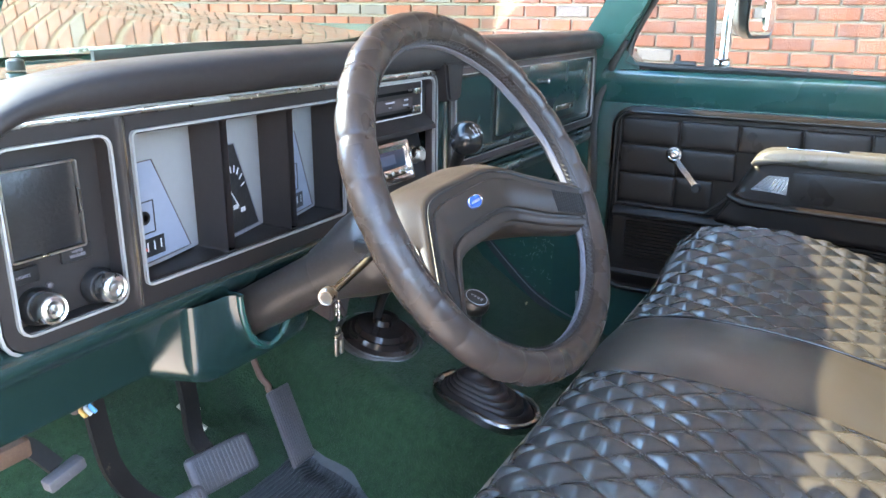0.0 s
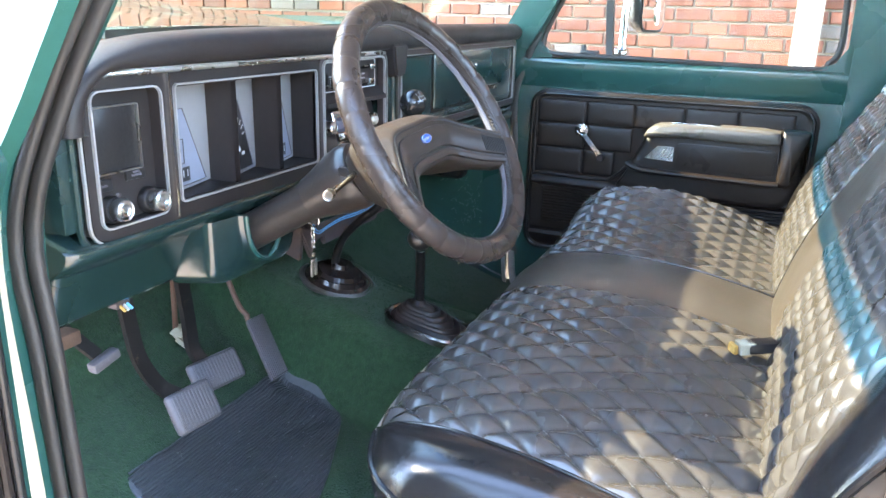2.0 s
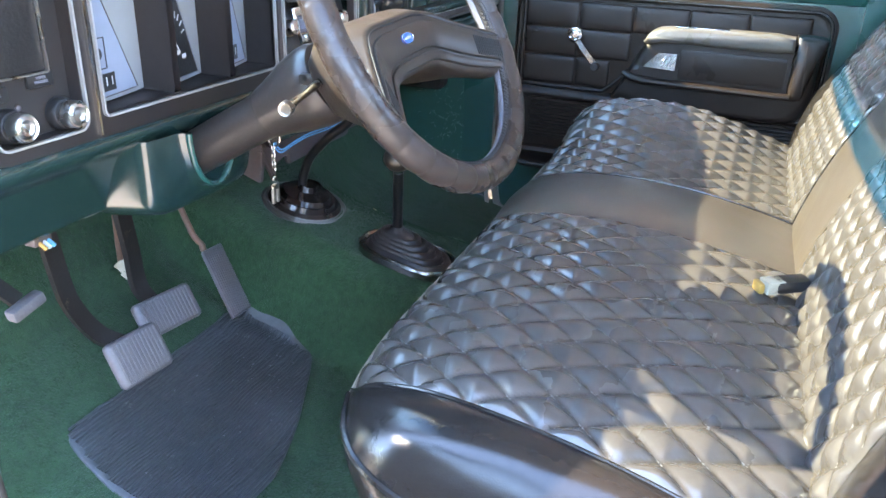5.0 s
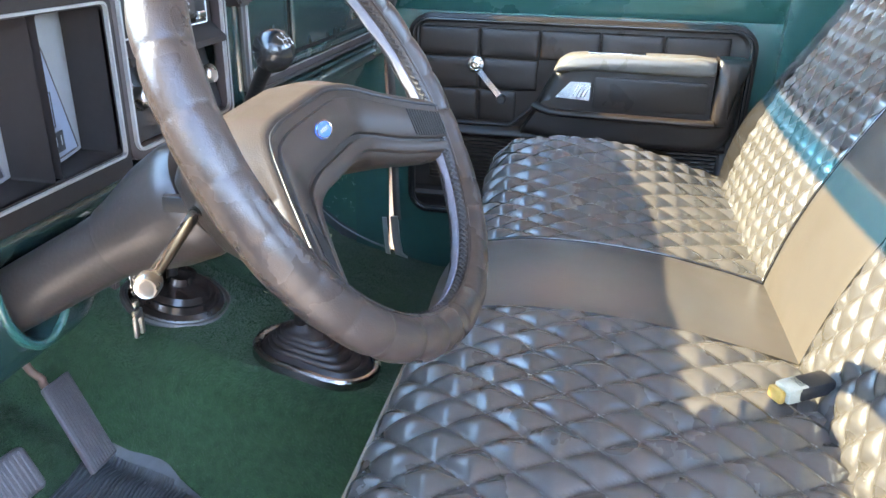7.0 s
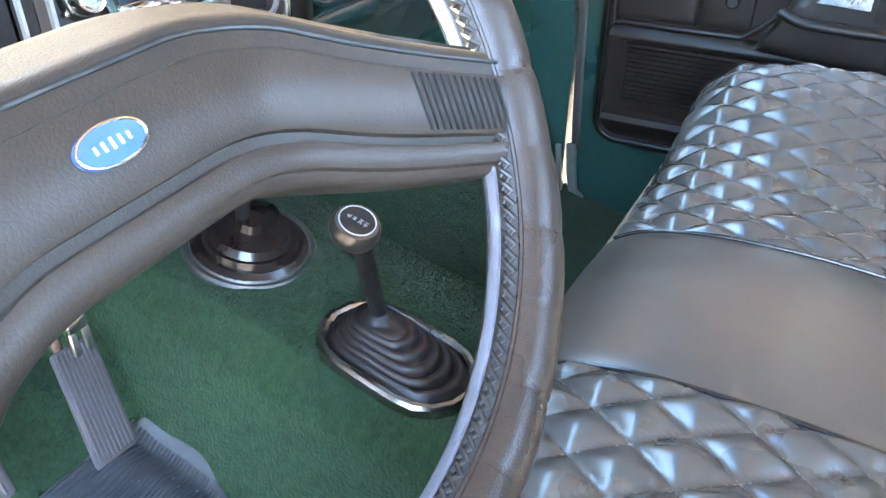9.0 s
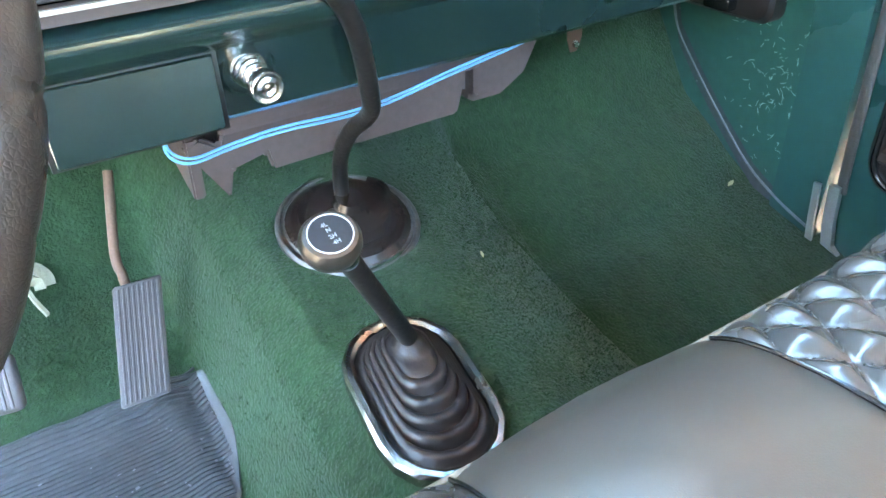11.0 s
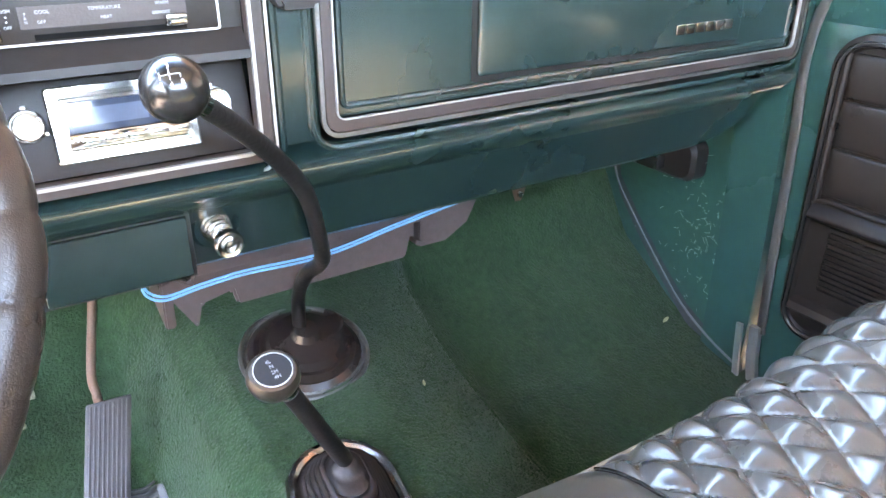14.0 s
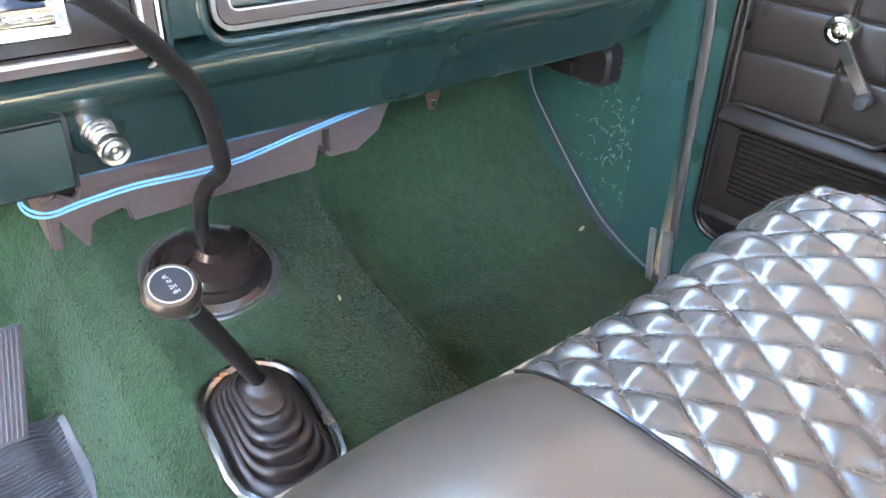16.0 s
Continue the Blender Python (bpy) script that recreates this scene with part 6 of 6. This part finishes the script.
# ---- passenger footwell side ----
kp = thing("kick_panel", (0.79, 0.75, 0.05), "scratched green kick panel with a dark vent in its top", "kick panel", kind="structure")
part("panel", loft([[(0.790 + 0.004 * fbm(y, z, 0, 5), y, z) for y in np.linspace(0.575, 1.05, 16)] for z in np.linspace(-0.02, 0.62, 16)], closed=False), GREEN_SCUFF, kp, "", 80)
vb = part("vent_box", loft([[(x, y, z) for y, z in rrect(0.70 + k, 0.95 - k, 0.338 + k, 0.410 - k, 0.02, 5)] for x, k in ((0.79, 0), (0.762, 0), (0.755, 0.006))]), BEZEL, kp, "dark brown fresh-air vent")
part("vent_latch", box((0.746, 0.785, 0.362), (0.024, 0.05, 0.026), 0.005), BLACKGLOSS, vb)
wl = [(0.775, 0.556, 0.042), (0.775, 0.62, 0.064), (0.775, 0.69, 0.100), (0.775, 0.76, 0.160), (0.775, 0.83, 0.228), (0.775, 0.885, 0.290), (0.775, 0.905, 0.36)]
for o in (0.0, 0.006):
    part("carpet_welt", sweep([p + Vector((0, 0.7 * o, o * 0.8)) for p in smooth(wl, 6)], circle(0.0012, 8)), GREY, kp, "thin grey carpet welt")
bm = loft([[(0.783, y, z + dz) for _, y, z in wl] for dz in (-0.03, 0.005)], closed=False)
part("backing_strip", bm, CARPETMAT, kp, "dark carpet backing", 80)
rnd_ = random.Random(4)
sc = bmesh.new()
for i in range(150):
    y, z = rnd_.gauss(0.67, 0.045), rnd_.gauss(0.24, 0.075)
    if not (0.60 < y < 0.80 and 0.1 < z < 0.40):
        continue
    a, ln = rnd_.uniform(0, 3.14), rnd_.uniform(0.002, 0.010)
    p = Vector((0.7858, y, z))
    e = Vector((0, math.cos(a), math.sin(a))) * ln
    sc = join(sc, sweep([p - e * 0.6, p + Vector((0, 0, rnd_.uniform(-0.002, 0.002))), p + e * 0.6], circle(0.00034, 4)))
tagged(part("scratches", sc, SCRATCH, kp, "pale scuff marks"), kind="stuff")

# weatherstrips, clips, sill plates
for side, x in (("passenger", 0.788), ("driver", -0.795)):
    s = 1 if x > 0 else -1
    ws = smooth([(x * 0.955, 0.43, 0.87), (x * 0.975, 0.505, 0.745), (x, 0.558, 0.60), (x, 0.552, 0.45), (x, 0.545, 0.25), (x, 0.538, 0.12), (x - 0.004 * s, 0.520, 0.062), (x, 0.47, 0.030), (x, 0.35, 0.022), (x, 0.0, 0.022), (x, -0.18, 0.022), (x, -0.235, 0.05), (x, -0.255, 0.12), (x, -0.265, 0.30), (x, -0.272, 0.55), (x * 0.98, -0.275, 0.75), (x * 0.95, -0.27, 0.95)], 5)
    if side == "driver":
        wsn = thing("door_weatherstrip", (x, 0.2, 0.02), "double brown-grey rubber door weatherstrip round the open doorway", "weatherstrip", kind="structure")
        for o, r in ((0.0, 0.0075), (-0.016, 0.0065)):
            part("strip", sweep([p + Vector((o * 1.0, (-0.004 if p.y > 0.3 else 0.0) + o * (-0.5 if p.y > 0.3 else 0.5), (-0.012 if o < 0 else -0.004) if p.z < 0.06 else 0)) for p in ws], [(r * math.cos(t), r * 1.25 * math.sin(t)) for t in np.linspace(0, 2 * math.pi, 12, endpoint=False)]), RUBBER, wsn)
    else:
        wsn = thing("door_weatherstrip", (x, 0.54, 0.05), "brown-grey rubber door weatherstrip with a metal end clip", "weatherstrip", kind="structure")
        part("strip", sweep(ws[4:26], [(0.004 * math.cos(t), 0.010 * math.sin(t)) for t in np.linspace(0, 2 * math.pi, 12, endpoint=False)]), AGED, wsn)
        part("end_clip", sweep([(0.783, 0.546, 0.130), (0.783, 0.541, 0.07), (0.783, 0.533, 0.028), (0.783, 0.515, 0.012)], rect(0.018, 0.010), up=(1, 0, 0)), CLIPMETAL, wsn, "bent bright metal end clip")
        part("end_clip", sweep([(0.770, 0.568, 0.130), (0.770, 0.563, 0.07), (0.770, 0.557, 0.02)], rect(0.011, 0.005), up=(1, 0, 0)), CLIPMETAL, wsn)
sp = thing("sill_plate", (-0.79, 0.1, 0.03), "ribbed aluminium door sill plate with screws", "sill plate", kind="structure")
part("plate", span(-0.816, -0.766, -0.24, 0.492, 0.026, 0.040, 0.003), ALU, sp)
for i in range(107):
    y = -0.225 + i * 0.0065
    part("rib", span(-0.808, -0.774, y, y + 0.0032, 0.0395, 0.0418, 0.0006, 1), ALU, sp)
part("lip", sweep(smooth([(-0.768, 0.494, 0.040), (-0.776, 0.512, 0.046), (-0.784, 0.530, 0.075), (-0.786, 0.540, 0.12), (-0.786, 0.545, 0.17)], 6), circle(0.007, 8)), CLIPMETAL, sp, "bent metal end of the sill plate")
for y in (-0.1, 0.10, 0.316):
    part("screw", lathe([(0.005, 0), (0.004, 0.002), (0, 0.0022)], (-0.798, y, 0.0415), (0, 0, 1), 12), SATIN, sp)
solid("rocker_panel", join(span(-0.88, -0.80, -0.40, 0.60, -0.16, 0.012, 0.012), span(-0.84, -0.79, -0.40, 0.58, -0.03, 0.028, 0.006)), GREEN, "glossy green painted rocker panel under the doorway", "rocker panel", "structure")
solid("rocker_panel_far", span(0.80, 0.90, -0.40, 0.60, -0.16, -0.032, 0.012), GREEN, "glossy green painted rocker panel", "rocker panel", "structure")
solid("sill_seal", sweep(smooth([(-0.838, 0.530, 0.075), (-0.836, 0.500, 0.034), (-0.832, 0.44, 0.024), (-0.830, 0.10, 0.024), (-0.830, -0.25, 0.024)], 6), [(0.016 * math.cos(t), 0.007 * math.sin(t)) for t in np.linspace(0, 2 * math.pi, 14, endpoint=False)], up=(1, 0, 0)), RUBBER, "flat brown-grey rubber seal along the door sill", "door seal", "structure")
# rear jamb with bolts, seat belt
fj = smooth([(-0.815, 0.415, 0.90), (-0.838, 0.50, 0.745), (-0.862, 0.572, 0.60), (-0.864, 0.572, 0.45), (-0.864, 0.565, 0.25), (-0.862, 0.558, 0.10), (-0.860, 0.54, 0.0)], 5)
solid("hinge_jamb", sweep(fj, rect(0.02, 0.05), up=(0, 1, 0)), GREEN_SCUFF, "glossy green painted hinge jamb beside the open door", "door jamb", "structure")
jm = thing("door_jamb", (-0.86, -0.32, 0.0), "glossy green rear door jamb with bolts and a bright striker", "door jamb", kind="structure")
part("panel", loft([[(x, y, z) for z in np.linspace(-0.1, 1.0, 5)] for x, y in ((-0.815, -0.285), (-0.84, -0.290), (-0.90, -0.330), (-0.935, -0.345), (-0.935, -0.45))], closed=False), GREEN, jm)
part("bolt", lathe([(0.012, 0), (0.012, 0.006), (0.007, 0.006), (0.006, 0.003), (0, 0.003)], (-0.872, -0.312, 0.375), (-0.35, 0.9, 0), 16), SATIN, jm)
part("striker_plate", box((-0.897, -0.327, 0.44), (0.045, 0.010, 0.075), 0.004, 2, Matrix.Rotation(radians(30), 4, "Z")), CHROME, jm, "bright striker plate")
part("bolt", lathe([(0.010, 0), (0.010, 0.006), (0, 0.006)], (-0.86, -0.305, 0.47), (-0.35, 0.9, 0), 16), SATIN, jm)
sb_ = thing("seat_belt", (-0.775, -0.24, 0.1), "grey woven seat belt webbing hanging by the door pillar", "seat belt")
part("webbing", sweep(smooth([(-0.770, -0.252, 0.64), (-0.770, -0.250, 0.52), (-0.760, -0.250, 0.36), (-0.750, -0.248, 0.20), (-0.743, -0.245, 0.05)], 6), rect(0.0025, 0.050), up=(1, 0.25, 0)), WEB, sb_)
part("guide", box((-0.756, -0.254, 0.545), (0.050, 0.022, 0.009), 0.004), BROWNSTRIP, sb_, "brown plastic belt guide")

# ---- mirror on the passenger door ----
mr = thing("side_mirror", (0.93, 0.29, 0.70), "chrome-armed side mirror with a black head", "side mirror")
part("base", box((0.905, 0.293, 0.715), (0.05, 0.045, 0.035), 0.008), CHROME, mr)
part("arm", sweep(smooth([(0.91, 0.292, 0.70), (0.925, 0.295, 0.76), (0.94, 0.296, 0.84), (0.95, 0.285, 0.95)], 5), circle(0.011, 12)), CHROME, mr)
hd_ = loft([[(x, y, z) for x, z in rrect(0.945 + i, 1.10 - i, 0.775 + i, 0.985 - i, 0.035, 6)] for y, i in ((0.236, 0.004), (0.232, 0.0), (0.25, 0.0), (0.275, 0.012), (0.288, 0.04))])
hd_.transform(Matrix.Translation((1.02, 0.25, 0)) @ Matrix.Rotation(radians(-17), 4, "Z") @ Matrix.Translation((-1.02, -0.25, 0)))
part("head", hd_, BLACK, mr, "black mirror housing")
gl2 = loft([[(x, y, z) for x, z in rrect(0.953, 1.092, 0.783, 0.977, 0.030, 6)] for y in (0.2312, 0.2296)])
gl2.transform(Matrix.Translation((1.02, 0.25, 0)) @ Matrix.Rotation(radians(-17), 4, "Z") @ Matrix.Translation((-1.02, -0.25, 0)))
part("mirror_glass", gl2, MIRROR, mr, "mirror glass")
spot = lathe([(0.026, 0), (0.026, 0.004), (0.020, 0.0075), (0.010, 0.0095), (0.0, 0.010)], (1.055, 0.2296, 0.835), (0, -1, 0), 28, 1.55)
spot.transform(Matrix.Translation((1.02, 0.25, 0)) @ Matrix.Rotation(radians(-17), 4, "Z") @ Matrix.Translation((-1.02, -0.25, 0)))
part("spot_mirror", spot, MIRROR, mr, "oval convex spot mirror")

# ---- wipers ----
wp_ = thing("windshield_wiper", (-0.25, 0.90, 0.80), "metal windshield wiper parked on the cowl", "wiper")
part("arm", sweep([(-0.42, 0.965, 0.772), (-0.28, 0.940, 0.777), (-0.1, 0.926, 0.778)], rect(0.014, 0.006)), SATIN, wp_)
part("blade", sweep([(-0.33, 0.928, 0.768), (-0.12, 0.917, 0.774), (0.10, 0.911, 0.773)], rect(0.008, 0.014)), BLACK, wp_)
part("pivot", lathe([(0.012, 0), (0.011, 0.012), (0.006, 0.015)], (-0.42, 0.965, 0.752), (0, 0, 1), 16), BLACK, wp_)

# ---- outside ----
bm = bmesh.new()
bmesh.ops.create_grid(bm, x_segments=2, y_segments=2, size=900)
bmesh.ops.translate(bm, vec=(0, 0, -0.52), verts=bm.verts)
solid("ground", bm, CONCRETE, "pale sunlit concrete driveway", "ground", "structure")
ds = thing("downspout", (3.03, -0.215, -0.52), "cream ribbed metal downspout on the brick wall", "downspout")
prof = []
for i in range(9):
    y = -0.280 + i * 0.0142
    prof += [(y, 0.0 if i % 2 else 0.008), (y + 0.010, 0.0 if i % 2 else 0.008)]
part("pipe", loft([[(2.965 + d, y, z) for y, d in prof] + [(3.045, prof[-1][0], z), (3.045, prof[0][0], z)] for z in (-0.50, 6.5)]), CREAM, ds)
for z in (0.2, 1.6, 3.0):
    part("strap", span(2.958, 3.048, -0.288, -0.146, z, z + 0.03, 0.003), CREAM, ds)

# added out of view: keeps low sky off the footwell, bounces tan light
solid("wall_neighbour", span(-5.6, -5.4, -9.0, 12.0, -0.52, 1.5, 0.02), BLOCKER, "unseen plain tan wall added to block low sky on the driver's side", "wall", "structure")

# litter on the carpet
for x, y, l_, r_ in ((0.745, 0.700, 0.022, 0.3), (0.18, 0.62, 0.013, 1.2), (0.33, 0.52, 0.012, 0.4), (-0.60, 0.38, 0.016, 2.0), (-0.70, 0.44, 0.012, 0.8), (-0.66, 0.16, 0.018, 1.0), (-0.62, 0.27, 0.009, 0.2), (-0.633, 0.037, 0.014, 0.5), (-0.643, 0.009, 0.020, 2.4), (-0.586, 0.03, 0.008, 1.1), (-0.577, 0.226, 0.010, 0.3), (-0.57, 0.451, 0.012, 2.7), (-0.59, 0.14, 0.009, 1.9)):
    lf = thing("dry_leaf", (x, y, floor_z(x, y) + 0.004), "small dry leaf scrap on the green carpet", "leaf scrap", "leaf scraps")
    o = Vector((x, y, floor_z(x, y) + 0.006))
    d_ = Vector((math.cos(r_), math.sin(r_), 0.1)) * l_
    n_ = Vector((-math.sin(r_), math.cos(r_), 0.25)) * l_ * 0.28
    part("blade", loft([[o - d_ * 0.5, o - d_ * 0.5 + n_ * 0.1], [o - d_ * 0.1 - n_ * 0.5, o - d_ * 0.1 + n_ * 0.6], [o + d_ * 0.25 - n_ * 0.4, o + d_ * 0.25 + n_ * 0.5], [o + d_ * 0.5, o + d_ * 0.5 + n_ * 0.1]], closed=False), LEAF, lf)

# ---- carpet pile ----
rg = np.random.RandomState(5)
NF = 290000
fx, fy = rg.uniform(-0.775, 0.775, NF), rg.uniform(-0.26, 0.98, NF)
keep = (fy > 0.05) | (fx < -0.45)
fx, fy = fx[keep], fy[keep]
base = np.array([floor_z(x, y) for x, y in zip(fx, fy)])
off = np.array([(x < -0.14 and inside(x, y)) for x, y in zip(fx, fy)])
gone = off | (np.hypot(fx - 0.055, fy - 0.716) < 0.088) | ((np.abs(fx) < 0.058) & (np.abs(fy - 0.462) < 0.095))
fx, fy, base = fx[~gone], fy[~gone], base[~gone]
thin = (fx > 0.28) & (rg.uniform(0, 1, len(fx)) < 0.6)
fx, fy, base = fx[~thin], fy[~thin], base[~thin]
NF = len(fx)
ang, hh, ww = rg.uniform(0, 2 * np.pi, NF), rg.uniform(0.0014, 0.0034, NF), rg.uniform(0.0006, 0.0011, NF)
lx, ly = rg.normal(0, 0.0018, NF) + 0.0006, rg.normal(0, 0.0018, NF) - 0.0006
P0 = np.stack([fx - np.cos(ang) * ww, fy - np.sin(ang) * ww, base - 0.001], 1)
P1 = np.stack([fx + np.cos(ang) * ww, fy + np.sin(ang) * ww, base - 0.001], 1)
P2 = np.stack([fx + lx, fy + ly, base + hh], 1)
me = bpy.data.meshes.new("carpet_pile")
me.vertices.add(NF * 3)
me.vertices.foreach_set("co", np.stack([P0, P1, P2], 1).astype(np.float32).ravel())
me.loops.add(NF * 3)
me.loops.foreach_set("vertex_index", np.arange(NF * 3, dtype=np.int32))
me.polygons.add(NF)
me.polygons.foreach_set("loop_start", np.arange(NF, dtype=np.int32) * 3)
me.update()
me.validate()
me.materials.append(PILE)
pile = tagged(new("carpet_pile", me), kind="stuff")
pile.parent = carpet
pile.matrix_parent_inverse = Matrix.Translation(-ORG[carpet])

# ---- brick wall ----
WX = 3.05
# the upper storey is unseen, added to block sky and warm the reflections
wall = tagged(new("wall_brick", finish("wall_brick", span(WX + 0.006, WX + 0.25, -6.0, 13.0, -0.52, 6.6), MORTAR)), "sunlit red brick wall with pale mortar and a few grey bricks", "brick wall", kind="structure")
ORG[wall] = Vector((0, 0, 0))
BW, BH = 0.185, 0.0705
near = finish("brick", box((0, 0, 0), (0.05, BW - 0.012, BH - 0.012), 0.004, 1), BRICK)
nearg = finish("brick", box((0, 0, 0), (0.05, BW - 0.012, BH - 0.012), 0.004, 1), BRICKG)
rb_ = random.Random(11)
far, farg = [], []
for r in range(1, 101):
    z = -0.538 + (r + 0.5) * BH
    for c in range(102):
        y = -6.045 + (c + (0.5 if r % 2 else 0.0)) * BW
        grey = rb_.random() < 0.11
        px = WX + rb_.uniform(-0.002, 0.002)
        if -0.95 < y < 1.35 and 0.42 < z < 1.35:
            b = new("brick", nearg if grey else near)
            b.parent = wall
            b.location = (px + 0.012, y, z)
        else:
            (farg if grey else far).append((px, y, z))


def brick_field(cs):
    v, f = [], []
    for x, y, z in cs:
        k = len(v)
        h, w_, d_ = BH / 2 - 0.006, BW / 2 - 0.006, 0.004
        v += [(x + 0.02, y - w_, z - h), (x + 0.02, y + w_, z - h), (x + 0.02, y + w_, z + h), (x + 0.02, y - w_, z + h)]
        v += [(x - 0.012, y - w_ + d_, z - h + d_), (x - 0.012, y + w_ - d_, z - h + d_), (x - 0.012, y + w_ - d_, z + h - d_), (x - 0.012, y - w_ + d_, z + h - d_)]
        f += [(k + 4, k + 7, k + 6, k + 5)] + [(k + i, k + (i + 1) % 4, k + 4 + (i + 1) % 4, k + 4 + i)[::-1] for i in range(4)]
    me = bpy.data.meshes.new("brick_field")
    me.from_pydata(v, [], f)
    return me


for cs, mt in ((far, BRICK), (farg, BRICKG)):
    me = brick_field(cs)
    me.materials.append(mt)
    o = tagged(new("brick_field", me), kind="stuff")
    o.parent = wall
